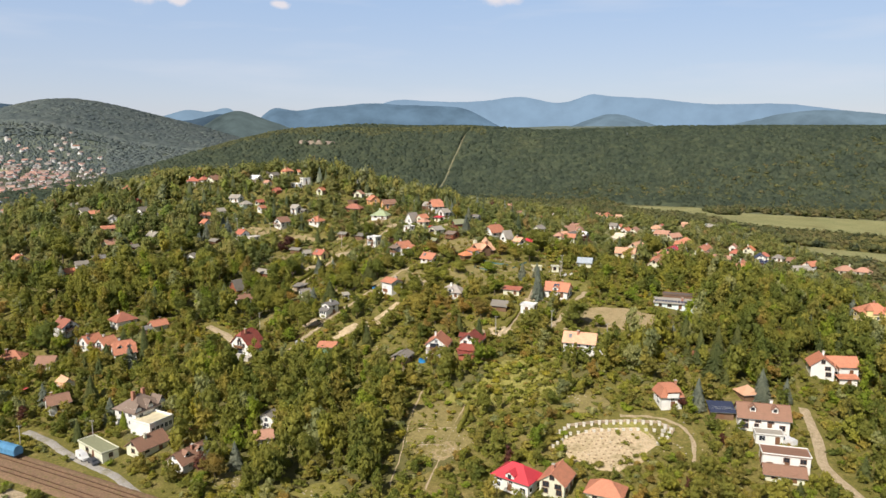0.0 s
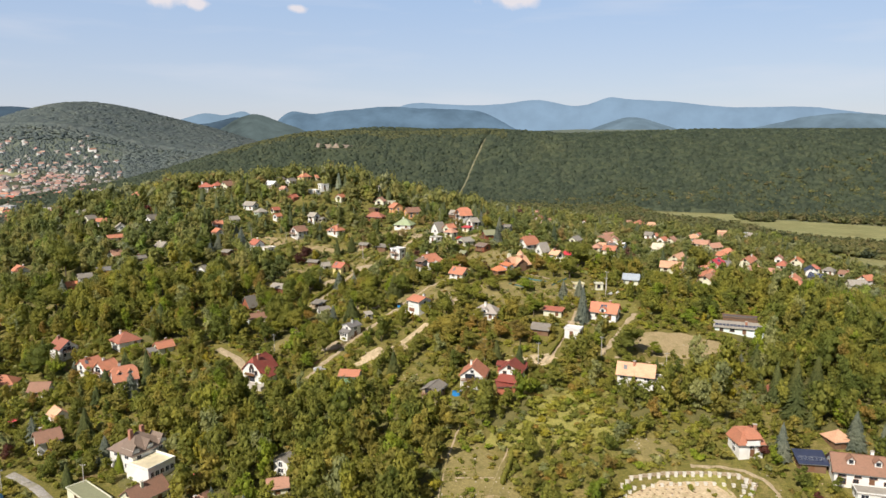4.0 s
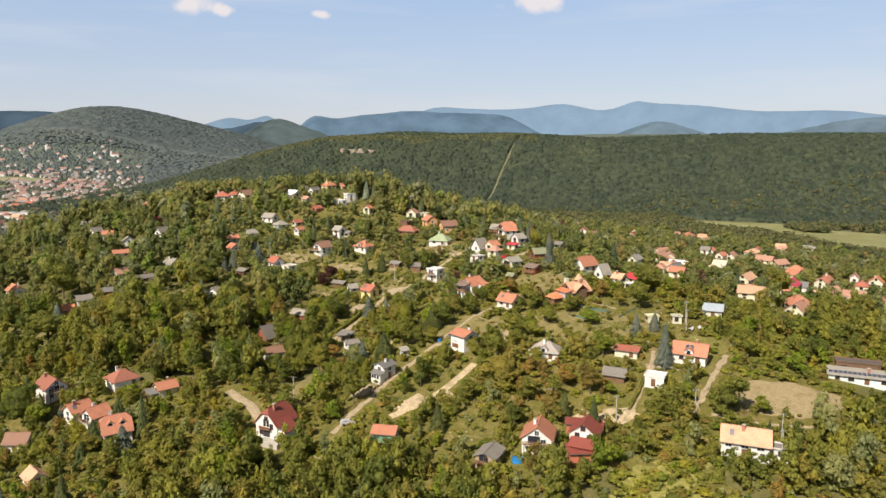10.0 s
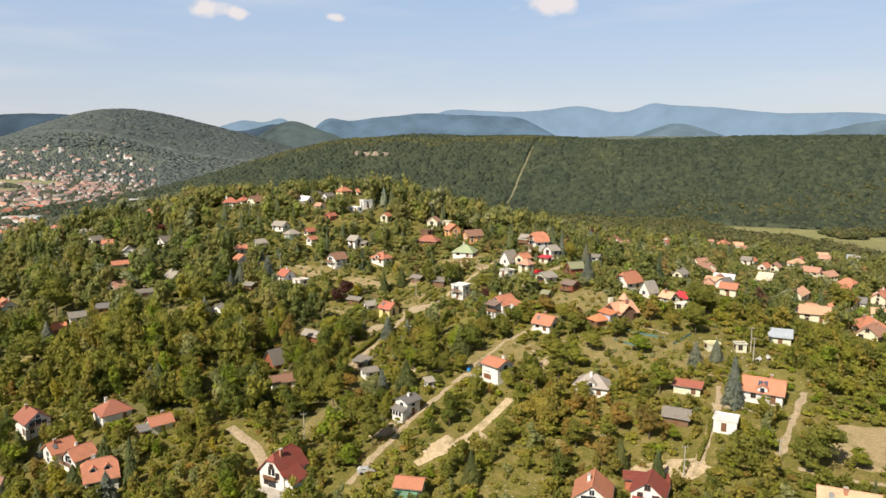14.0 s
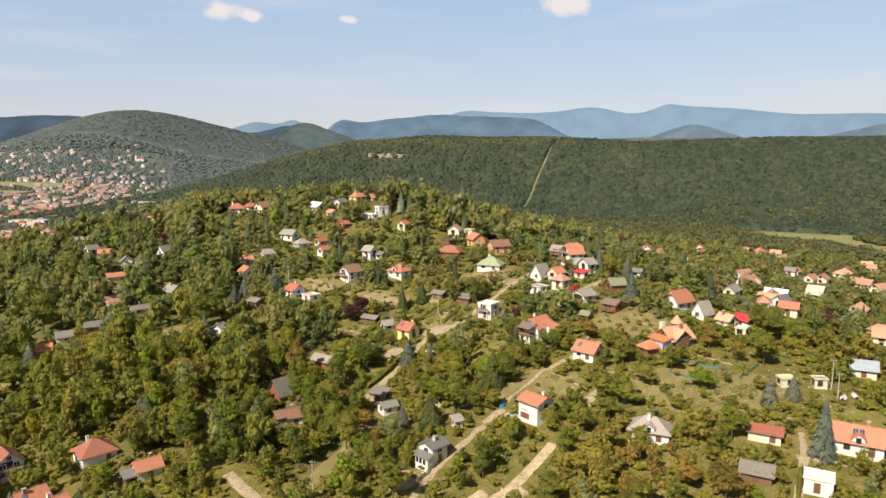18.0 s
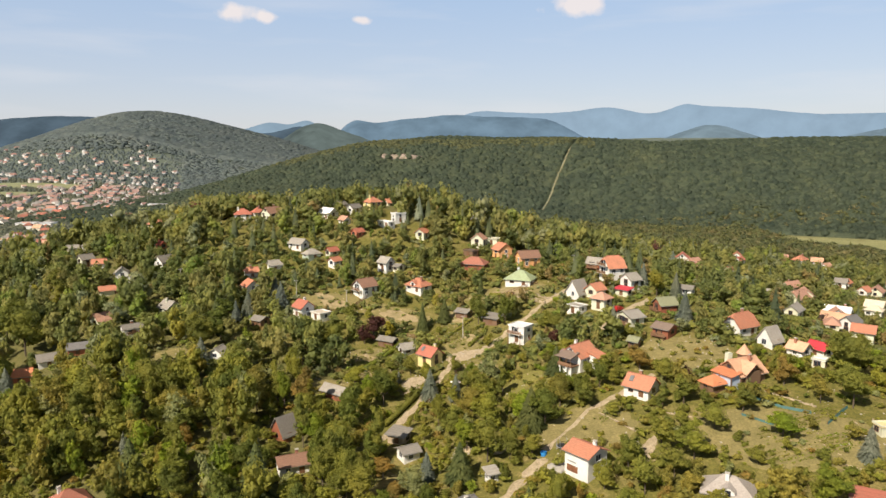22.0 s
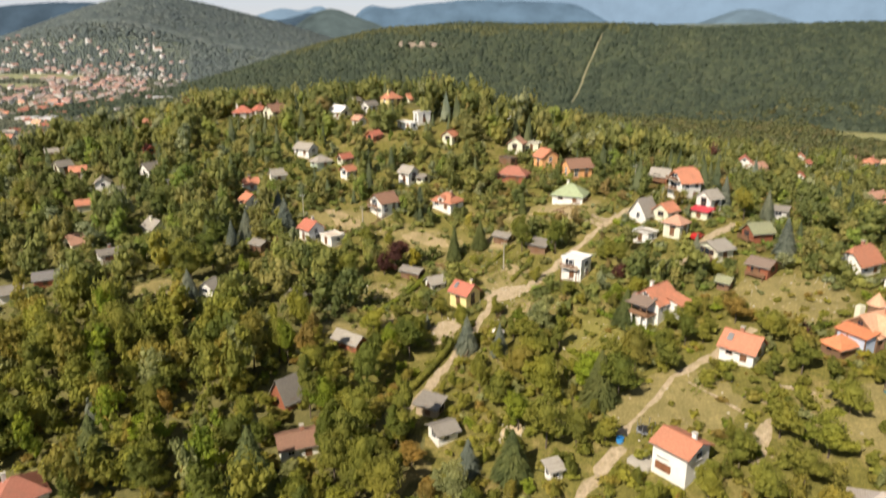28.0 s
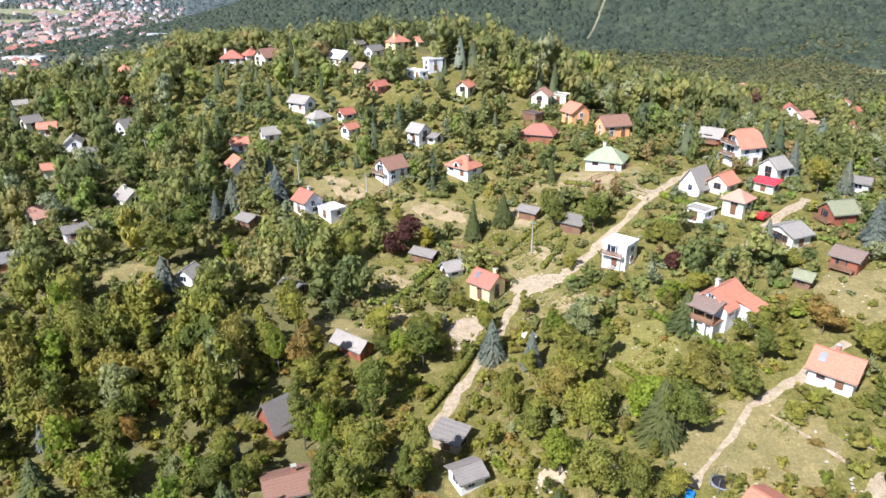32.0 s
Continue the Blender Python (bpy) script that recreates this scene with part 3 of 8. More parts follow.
clearing(-40, 399, 16, 8, STRAW, "dry grass slope with terrace traces", "plot")
clearing(9, 342, 12, 9, STRAW, "dry grass clearing among shrubs", "plot")
clearing(-20, 313, 13, 9, STRAW, "dry garden slope with pale stones", "plot")
clearing(21, 304, 22, 13, STRAW, "dry terraced orchard slope with scattered shrubs", "orchard", -0.1)
clearing(36, 316, 14, 10)
clearing(-33, 335, 7, 9, LAWN, "patchy green vegetable garden", "garden")
clearing(-54, 367, 7, 5, STRAW, "dry vegetable plots above the dirt road", "plot", -0.6)
clearing(-55, 376, 10, 6)
clearing(-48, 352, 7, 5, STRAW, "bare dry terrace bed", "bed")
clearing(-65, 376, 8, 5)
clearing(-2, 196, 11, 16, STRAW, "dry brownish terraced slope", "slope")
clearing(-1, 187, 6, 6, PLOUGHED, "bare brown terrace between low hedges", "slope")
clearing(-32, 170, 9, 5, LAWN, "green lawn below the wooded slope", "lawn")
clearing(-88, 203, 9, 8)
clearing(183, 293, 13, 14)
clearing(-57, 178, 5, 4, STRAW, "dry grass beside the stony drive", "plot")
clearing(44, 204, 7, 5, STRAW, "bare dry slope above the retaining wall", "slope")
clearing(46, 183, 14, 10, SAND, "pale excavated sandy bank", "bank")
road("path", [(52, 197), (60, 196), (66, 193), (69, 187), (68, 180), (66, 174)], 1.8, DIRT, "bare earth path round the bank", "path")
clearing(66, 186, 5, 8)
clearing(52, 288, 10, 7, LAWN, "green lawn behind the orange-roofed house", "lawn")
clearing(46, 299, 9, 6)
clearing(31, 303, 10, 6)
clearing(90, 196, 12, 8, LAWN, "trimmed green lawn beside the drive", "lawn")
clearing(-20, 250, 9, 5)
for hx, hy, hrx, hry, ha in ((-36.5, 267.0, 4.8, 2.8, 0.5), (-28.0, 270.0, 3.6, 2.2, 0.9)):
    CLEAR.append((hx, hy, hrx, hry))
    patch("earth_heap", hx, hy, hrx, hry, SAND, "raw sandy earth heaped beside the dug track", "earth", ha, 0.45, 30, 6, 0.45)
clearing(-49.1, 308.5, 2.2, 2.6, SAND, "heap of pale stony earth between the trees", "earth")
clearing(-53, 277, 5, 3.5, DIRT, "bare stony vegetable plot", "plot")
clearing(-53, 250, 9, 5, LAWN, "small lawn terrace", "lawn")
WEEDS = earth("tall_yellowing_herbs", (0.200, 0.196, 0.050), (0.372, 0.340, 0.105), 0.6, 0.3)
for hx, hy, hrx, hry in ((24, 219, 16, 11), (31, 230, 8, 5), (52, 188, 6, 9), (10, 213, 7, 8)):
    patch("herb_patch", hx, hy, hrx, hry, WEEDS, "rank yellow-green herbs on an unmown slope", "meadow", 0.2, 0.06, 36, 7, 0.4)
# beds dug over in the garden plots
for hx, hy, hrx, hry, ha in ((-57, 387, 6, 3.6, -0.5), (-51, 371, 4.5, 2.6, -0.6), (-79, 351, 6, 3.4, -0.6), (-72, 343, 4, 2.6, -0.6), (-40, 400, 9, 3.6, -0.3), (-84, 363, 6, 3.2, -0.6), (-78, 391, 8, 3.6, -0.5), (-47, 353, 4.5, 2.6, 0.3), (-104, 400, 9, 3.6, -0.5)):
    patch("garden_bed_soil", hx, hy, hrx, hry, PLOUGHED, "dug-over tan soil of a garden plot", "soil", ha, 0.17, 26, 5, 0.3)
SCRUB = [(25, 219, 17, 13), (4, 211, 8, 8), (57, 184, 6, 8)]  # thickets of low bushes


FIELDS = []  # open fields: x from, to, y from, to, slant


def field_depth(x, y):
    """How deep a place lies inside a field: 0 to 1 within one, below 0 in front of it, else -9."""
    best = -9.0
    for x0, x1, y0, y1, slant in FIELDS:
        u = (x - x0) / (x1 - x0)
        v = (y - slant * (u - 0.5) - y0) / (y1 - y0)
        if -0.02 < u < 1.02 and -1.0 < v < 1.02:
            best = max(best, v)
    return best


def field(name, x0, x1, y0, y1, mat, label, slant=0.0, n=24):
    us, vs = np.linspace(0, 1, n), np.linspace(0, 1, 10)
    u, v = np.meshgrid(us, vs)
    x, y = x0 + (x1 - x0) * u, y0 + (y1 - y0) * v + slant * (u - 0.5) + 6 * np.sin(u * 9) * (v - 0.5)
    ob = new(name, big_mesh(name, np.stack([x.ravel(), y.ravel(), (gz(x, y) + 0.5).ravel()], -1), grid_faces(10, n), [mat], None, True))
    FIELDS.append((x0, x1, y0, y1, slant))
    return tagged(ob, label, "field", kind="structure")


field("meadow", 228, 352, 862, 968, MEADOW, "pale yellow-green meadow at the foot of the wood", -30)
field("meadow", 296, 720, 606, 766, MEADOW, "pale yellow-green meadow at the foot of the wood", -232)
field("meadow", 262, 560, 472, 512, MEADOW, "long pale meadow between hedgerows", -105)
field("crop_field", 1180, 2300, 2300, 2900, STUBBLE, "ripe yellow crop field on the plateau")
field("valley_field", -1180, -885, 1402, 1462, PASTURE, "flat pasture strip beside the village", 0)
field("valley_field", -1180, -895, 1302, 1352, PASTURE, "flat pasture strip beside the village", 0)


# ---- building blocks ----
def box_bm(bm, x0, x1, y0, y1, z0, z1):
    v = [bm.verts.new(p) for p in ((x0, y0, z0), (x1, y0, z0), (x1, y1, z0), (x0, y1, z0), (x0, y0, z1), (x1, y0, z1), (x1, y1, z1), (x0, y1, z1))]
    for f in ((3, 2, 1, 0), (4, 5, 6, 7), (0, 1, 5, 4), (1, 2, 6, 5), (2, 3, 7, 6), (3, 0, 4, 7)):
        bm.faces.new([v[i] for i in f])


def part(name, bm, mat, parent, label=""):
    me = bm
    if isinstance(bm, bmesh.types.BMesh):
        me = bpy.data.meshes.new(name)
        bm.to_mesh(me)
        bm.free()
        me.materials.append(mat)
    ob = new(name, me)
    ob.parent = parent
    return tagged(ob, label)


def boxes(*dims):
    bm = bmesh.new()
    for d in dims:
        box_bm(bm, *d)
    return bm


def slab(faces, thick):
    """A sheet of roof faces given by their corners, made solid downwards."""
    bm = bmesh.new()
    index = {}

    def vert(p, dz):
        key = (round(p[0], 3), round(p[1], 3), round(p[2], 3), dz)
        if key not in index:
            index[key] = bm.verts.new((p[0], p[1], p[2] - (thick if dz else 0)))
        return index[key]

    edges = {}
    for f in faces:
        bm.faces.new([vert(p, 0) for p in f])
        bm.faces.new([vert(p, 1) for p in reversed(f)])
        for a, b in zip(f, f[1:] + f[:1]):
            ka, kb = tuple(round(v, 3) for v in a), tuple(round(v, 3) for v in b)
            edges.setdefault(frozenset((ka, kb)), []).append((a, b))
    for pair in edges.values():
        if len(pair) == 1:
            a, b = pair[0]
            bm.faces.new([vert(b, 0), vert(a, 0), vert(a, 1), vert(b, 1)])
    return bm


WINDOWS = {}


def window_meshes(w, h, brown):
    key = (round(w, 1), round(h, 1), brown)
    if key not in WINDOWS:
        w, h = key[0], key[1]
        fm = bpy.data.meshes.new("window")
        f = boxes((-w / 2 - 0.09, -w / 2 + 0.04, -0.07, 0.05, 0, h), (w / 2 - 0.04, w / 2 + 0.09, -0.07, 0.05, 0, h), (-w / 2 + 0.04, w / 2 - 0.04, -0.07, 0.05, h - 0.05, h + 0.06),
                  (-w / 2 - 0.14, w / 2 + 0.14, -0.16, 0.05, -0.08, 0.0), (-0.03, 0.03, -0.05, 0.04, 0.0, h - 0.05))
        f.to_mesh(fm)
        f.free()
        fm.materials.append(FRAME_BROWN if brown else FRAME_WHITE)
        pm = bpy.data.meshes.new("pane")
        f = boxes((-w / 2 + 0.04, w / 2 - 0.04, -0.02, 0.03, 0.0, h - 0.05))
        f.to_mesh(pm)
        f.free()
        pm.materials.append(GLASS)
        WINDOWS[key] = fm, pm
    return WINDOWS[key]


def add_window(parent, side, u, z, w, h, W, D, brown, name="window"):
    """A window on one of the four walls: f (front, -y), b, l, r; u is the place along that wall."""
    fm, pm = window_meshes(w, h, brown)
    ob = part(name, fm, None, parent)
    ob.matrix_local = {"f": pose(u, -D / 2, z), "b": pose(u, D / 2, z, 0, 0, 180), "l": pose(-W / 2, u, z, 0, 0, -90), "r": pose(W / 2, u, z, 0, 0, 90)}[side]
    part("pane", pm, None, ob)


DOOR = bpy.data.meshes.new("door")
_d = boxes((-0.5, 0.5, -0.06, 0.04, 0, 2.05), (-0.6, -0.5, -0.09, 0.04, 0, 2.15), (0.5, 0.6, -0.09, 0.04, 0, 2.15), (-0.5, 0.5, -0.09, 0.04, 2.05, 2.15), (0.32, 0.4, -0.12, -0.06, 0.98, 1.06))
_d.to_mesh(DOOR)
_d.free()
DOOR.materials.append(FRAME_BROWN)
HOUSES = []  # x, y, radius
ROOF_WORDS = {"orange": "orange tiled", "brightorange": "bright orange tiled", "red": "red tiled", "brightred": "bright red sheet", "redbrown": "red-brown tiled", "darkred": "dark red tiled",
              "brown": "brown tiled", "darkbrown": "dark brown shingled", "peach": "pale peach tiled", "pink": "faded pink tiled", "grey": "grey slate", "lightgrey": "light grey slate",
              "darkgrey": "dark grey", "dark": "dark tarred", "green": "green sheet", "greenish": "mossy greenish", "white": "white sheet", "cream": "cream", "bluegrey": "blue-grey",
              "terrace": "paved terrace", "yellowflat": "yellow sheet", "solarroof": "solar-panelled", "ashen": "pale weathered slate"}
WALL_WORDS = {"white": "white-plastered", "cream": "cream-plastered", "yellow": "yellow-plastered", "wood": "dark timber", "woodlight": "weathered timber", "redwood": "reddish timber", "redwall": "brick-red",
              "orangewall": "orange-plastered", "blue": "pale blue", "lightblue": "pale blue", "greenwall": "pale green", "grey": "grey-plastered"}


GABLE_RISE = {"gable": 0.38, "low": 0.21, "aframe": 0.72}


def roof_faces(kind, w, d, h, o):
    """Top faces of a roof over walls w by d that end at height h, and its ridge height. The ridge runs along x."""
    x, y = w / 2 + o, d / 2 + o
    if kind in GABLE_RISE:
        rise = d * GABLE_RISE[kind]
        low = h - o * rise / (d / 2)
        r = h + rise
        return [[(-x, -y, low), (x, -y, low), (x, 0, r), (-x, 0, r)], [(x, y, low), (-x, y, low), (-x, 0, r), (x, 0, r)]], r
    if kind in ("hip", "halfhip"):
        rise = d * (0.36 if kind == "hip" else 0.55)
        low, r = h - o * rise / (d / 2), h + rise
        if kind == "hip":
            k = max(w / 2 - d / 2, 0.3)
            return [[(-x, -y, low), (x, -y, low), (k, 0, r), (-k, 0, r)], [(x, y, low), (-x, y, low), (-k, 0, r), (k, 0, r)],
                    [(x, -y, low), (x, y, low), (k, 0, r)], [(-x, y, low), (-x, -y, low), (-k, 0, r)]], r
        c, k = r - rise * 0.35, x - d * 0.2
        yc = y * (r - c) / (r - low)
        return [[(-x, -y, low), (x, -y, low), (x, -yc, c), (k, 0, r), (-k, 0, r), (-x, -yc, c)], [(x, y, low), (-x, y, low), (-x, yc, c), (-k, 0, r), (k, 0, r), (x, yc, c)],
                [(x, -yc, c), (x, yc, c), (k, 0, r)], [(-x, yc, c), (-x, -yc, c), (-k, 0, r)]], r
    if kind == "mansard":
        a, m, r = 0.62, h + 2.3, h + 3.2
        f = []
        ring = lambda s, z: [(-x * s, -y * s, z), (x * s, -y * s, z), (x * s, y * s, z), (-x * s, y * s, z)]
        p, q = ring(1, h - 0.3), ring(a, m)
        for i in range(4):
            f.append([p[i], p[(i + 1) % 4], q[(i + 1) % 4], q[i]])
            f.append([q[i], q[(i + 1) % 4], (0, 0, r)])
        return f, r
    if kind in ("mono", "shed"):
        rise = d * (0.22 if kind == "mono" else 0.16)
        lo, hi = h - o * 0.2, h + rise + o * 0.2
        return [[(-x, -y, lo), (x, -y, lo), (x, y, hi), (-x, y, hi)]], hi
    return [[(-x, -y, h + 0.18), (x, -y, h + 0.18), (x, y, h + 0.18), (-x, y, h + 0.18)]], h + 0.18


def wall_mesh(kind, w, d, h, deep=3.4):
    """Walls down into the slope and up under the roof, gable triangles included."""
    bm = bmesh.new()
    x, y = w / 2, d / 2
    prof = [(-y, -deep), (y, -deep), (y, h), (-y, h)]
    if kind in ("gable", "low", "aframe", "halfhip"):
        prof = [(-y, -deep), (y, -deep), (y, h - 0.05), (0, h + d * GABLE_RISE.get(kind, 0.36) - 0.12), (-y, h - 0.05)]
        if kind == "halfhip":
            t = 0.6
            top = h + d * 0.55 * t - 0.15
            prof = [(-y, -deep), (y, -deep), (y, h - 0.05), (y * (1 - t), top), (-y * (1 - t), top), (-y, h - 0.05)]
    elif kind in ("mono", "shed"):
        prof = [(-y, -deep), (y, -deep), (y, h + d * (0.22 if kind == "mono" else 0.16) - 0.1), (-y, h - 0.1)]
    a = [bm.verts.new((-x, p[0], p[1])) for p in prof]
    b = [bm.verts.new((x, p[0], p[1])) for p in prof]
    bm.faces.new(a[::-1])
    bm.faces.new(b)
    for i in range(len(prof)):
        j = (i + 1) % len(prof)
        bm.faces.new([a[i], a[j], b[j], b[i]])
    bmesh.ops.recalc_face_normals(bm, faces=bm.faces)
    return bm


def house(x, y, yaw, w, d, h, kind, roof_c, wall_c, opts="", simple=False, sink=0.0):
    rnd = random.Random(int(x * 10) * 7919 + int(y * 10))
    opts = set(opts.split(","))
    z = float(gz(x, y)) - sink + (1.4 if "big" in opts else 0.0)
    base = new("garden_shed" if w * d < 26 else "house")
    base.matrix_world = pose(x, y, z, 0, 0, yaw)
    storeys = "two-storey " if h > 3.6 else "" if w * d < 26 else "single-storey "
    tagged(base, "%s%s %s with a %s %sroof" % (storeys, WALL_WORDS[wall_c], "garden shed" if w * d < 26 else "house", ROOF_WORDS[roof_c],
           {"flat": "flat ", "aframe": "steep ", "hip": "hipped ", "halfhip": "half-hipped ", "mansard": "mansard ", "mono": "lean-to ", "shed": "lean-to "}.get(kind, "gabled ")),
           "shed" if w * d < 26 else "house", "houses of the far village" if simple else "houses on the hillside")
    HOUSES.append((x, y, math.hypot(w, d) / 2, z, h))
    wall_mat = plain("wall_" + wall_c, WALLS[wall_c], 0.85, 4, 0.16)
    roof_mat = tiles("roof_" + roof_c, ROOFS[roof_c]) if roof_c not in ("white", "yellowflat", "solarroof", "terrace", "brightred") else plain("roof_" + roof_c, ROOFS[roof_c], 0.5, 4, 0.15)
    part("wall", wall_mesh(kind, w, d, h), wall_mat, base)
    o = 0.25 if kind == "flat" else 0.55
    faces, top = roof_faces(kind, w, d, h, o)
    roof = part("roof", slab(faces, 0.2), roof_mat, base, ROOF_WORDS[roof_c] + " roof")
    if kind == "flat":
        part("parapet", boxes((-w / 2 - o, w / 2 + o, -d / 2 - o, -d / 2 - o + 0.2, h + 0.18, h + 0.45), (-w / 2 - o, w / 2 + o, d / 2 + o - 0.2, d / 2 + o, h + 0.18, h + 0.45),
                              (-w / 2 - o, -w / 2 - o + 0.2, -d / 2 - o + 0.2, d / 2 + o - 0.2, h + 0.18, h + 0.45), (w / 2 + o - 0.2, w / 2 + o, -d / 2 - o + 0.2, d / 2 + o - 0.2, h + 0.18, h + 0.45)), wall_mat, base)
    if kind in ("gable", "low", "hip", "halfhip") and not simple:
        k = w / 2 + o if kind in ("gable", "low") else max(w / 2 - d / 2, 0.3) if kind == "hip" else w / 2 + o - d * 0.2
        part("ridge", boxes((-k, k, -0.13, 0.13, top - 0.04, top + 0.07)), roof_mat, roof)
    if simple:
        return base
    if kind not in ("flat",):
        low = faces[0][0][2]
        yy_ = faces[0][0][1]
        part("gutter", boxes((-w / 2 - o, w / 2 + o, yy_ - 0.12, yy_ + 0.0, low - 0.26, low - 0.14)), METAL, roof)
    if "chim" in opts or (w * d > 45 and rnd.random() < 0.5 and kind != "flat"):
        cx, cy = rnd.uniform(-0.3, 0.3) * w, rnd.choice((-1, 1)) * d * 0.12
        ch = part("chimney", boxes((cx - 0.35, cx + 0.35, cy - 0.3, cy + 0.3, h, top + 0.7)), BRICKISH if rnd.random() < 0.5 else wall_mat, base)
        part("chimney_cap", boxes((cx - 0.45, cx + 0.45, cy - 0.4, cy + 0.4, top + 0.7, top + 0.82)), CONCRETE, ch)
    # windows and doors
    brown = wall_c in ("wood", "woodlight", "redwood", "cream", "redwall") or rnd.random() < 0.25
    floors = [0.9 if h > 2.4 else 0.7] if h < 3.6 else [0.5 if h < 4.3 else 0.8, 3.3 if h > 4.8 else h - 1.6]
    fine = max(w, d) > 4.5
    for lvl, zz in enumerate(floors):
        for side, length in (("f", w), ("l", d), ("r", d)):
            count = max(1, int(length / 3.2))
            for k in range(count):
                u = (k + 0.5) / count * length - length / 2 + rnd.uniform(-0.3, 0.3)
                ww, hh = rnd.choice((1.1, 1.4, 1.6)), rnd.choice((1.2, 1.4))
                if side == "f" and "white" in opts:
                    continue
                if side == "f" and lvl == 0 and k == count // 2 and fine:
                    dr = part("door", DOOR, None, base)
                    dr.matrix_local = pose(u, -d / 2, 0.05)
                    continue
                if (rnd.random() < 0.82 or count == 1):
                    add_window(base, side, u if side == "f" else -u if side == "l" else u, zz, min(ww, length * 0.5), hh, w, d, brown)
    if kind in ("gable", "halfhip", "aframe") and d > 6:
        for side in ("l", "r"):
            add_window(base, side, 0, h + 0.5, 1.1, 1.2, w, d, brown)
    for opt, turn, bw, bd in (("balcony", 0, w, d), ("gbal_l", -90, d, w), ("gbal_r", 90, d, w)):
        if opt in opts:
            levels = [min(2.75, h - 1.7) if h > 3.6 else 0.35] + ([h + 0.1] if "gbal_hi" in opts else [])
            for bz in levels:
                deck = part("balcony", boxes((-bw * 0.44, bw * 0.44, -bd / 2 - 1.4, -bd / 2, bz - 0.18, bz)), PLANK if wall_c != "white" else CONCRETE, base, "projecting balcony floor")
                rail = [(-bw * 0.44, bw * 0.44, -bd / 2 - 1.4, -bd / 2 - 1.32, bz + 0.86, bz + 0.98), (-bw * 0.44, bw * 0.44, -bd / 2 - 1.38, -bd / 2 - 1.34, bz + 0.12, bz + 0.22)]
                n = int(bw * 0.88 / 0.3)
                rail += [(-bw * 0.44 + i * bw * 0.88 / n - 0.09, -bw * 0.44 + i * bw * 0.88 / n + 0.09, -bd / 2 - 1.37, -bd / 2 - 1.33, bz, bz + 0.9) for i in range(n + 1)]
                railing = part("railing", boxes(*rail), PLANK, base, "brown wooden balcony railing")
                door = part("balcony_door", boxes((-bw * 0.3, bw * 0.12, -bd / 2 - 0.05, -bd / 2 + 0.02, bz + 0.05, bz + 1.95)), GLASS, base, "wide dark balcony door")
                deck.matrix_local = railing.matrix_local = door.matrix_local = pose(0, 0, 0, 0, 0, turn)
            for sx in (-bw * 0.4, bw * 0.4):
                part("post", boxes((sx - 0.08, sx + 0.08, -bd / 2 - 1.38, -bd / 2 - 1.22, -2.4, levels[0] - 0.18)), PLANK, base).matrix_local = pose(0, 0, 0, 0, 0, turn)
    if "awning" in opts:
        part("awning", slab([[(-w / 2, -d / 2 - 2.6, 2.0), (w / 2 - 0.6, -d / 2 - 2.6, 2.0), (w / 2 - 0.6, -d / 2 - 0.02, 2.7), (-w / 2, -d / 2 - 0.02, 2.7)]], 0.08), plain("awning_green", (0.15, 0.30, 0.20), 0.7, 8, 0.2), base, "green awning over the terrace")
        for sx in (-w / 2 + 0.2, w / 2 - 0.8):
            part("awning_post", boxes((sx - 0.05, sx + 0.05, -d / 2 - 2.5, -d / 2 - 2.4, -1.5, 1.95)), FRAME_WHITE, base)
    if "porch_l" in opts:
        porch = part("porch_wall", boxes((-w / 2 - 3.2, -w / 2, -d * 0.45, d * 0.4, -2.4, 0.9)), plain("wall_redwall", WALLS["redwall"], 0.85, 4, 0.16), base, "red glazed porch")
        part("porch_roof", slab([[(-w / 2 - 3.8, -d * 0.5, 1.5), (-w / 2, -d * 0.5, 2.7), (-w / 2, d * 0.45, 2.7), (-w / 2 - 3.8, d * 0.45, 1.5)]], 0.16), roof_mat, porch)
        for v in (-d * 0.42, -d * 0.1, d * 0.36):
            part("porch_post", boxes((-w / 2 - 3.2, -w / 2 - 3.05, v - 0.08, v + 0.08, 0.9, 1.65)), FRAME_WHITE, porch)
    if "redvilla" in opts:
        # tall gable with a balcony, a lower cross wing and a paved terrace
        wing = part("wing_wall", boxes((-w / 2 + 0.4, w / 2 - 2.2, -d / 2 - 2.4, -d / 2, -2.4, 2.6)), wall_mat, base)
        ww = w - 2.6
        part("wing_roof", slab([[(-w / 2 + 0.1, -d / 2 - 2.9, 2.4), (-w / 2 + 0.1 + ww, -d / 2 - 2.9, 2.4), (-w / 2 + 0.1 + ww, -d / 2 + 0.3, 4.9), (-w / 2 + 0.1, -d / 2 + 0.3, 4.9)]], 0.2), roof_mat, wing, "dark red wing roof")
        for sy in (-0.55, 0.55):
            part("gable_window", boxes((-w / 2 - 0.06, -w / 2 + 0.02, sy - 0.42, sy + 0.42, 3.3, 5.3)), GLASS, base)
        part("terrace", boxes((-w / 2 - 3.0, -w / 2, -d / 2 - 2.4, d / 2 - 1, -2.4, 0.06)), CONCRETE, base, "pale paved terrace")
        part("terrace_arch", boxes((-w / 2 - 0.07, -w / 2 + 0.02, -1.2, 1.2, 0.3, 2.2)), GLASS, base)
        bl = part("gable_balcony", boxes((-w / 2 - 1.1, -w / 2, -1.8, 1.8, 2.65, 2.8), (-w / 2 - 1.1, -w / 2 - 1.0, -1.8, 1.8, 2.8, 3.6)), FRAME_BROWN, base, "small dark wooden gable balcony")
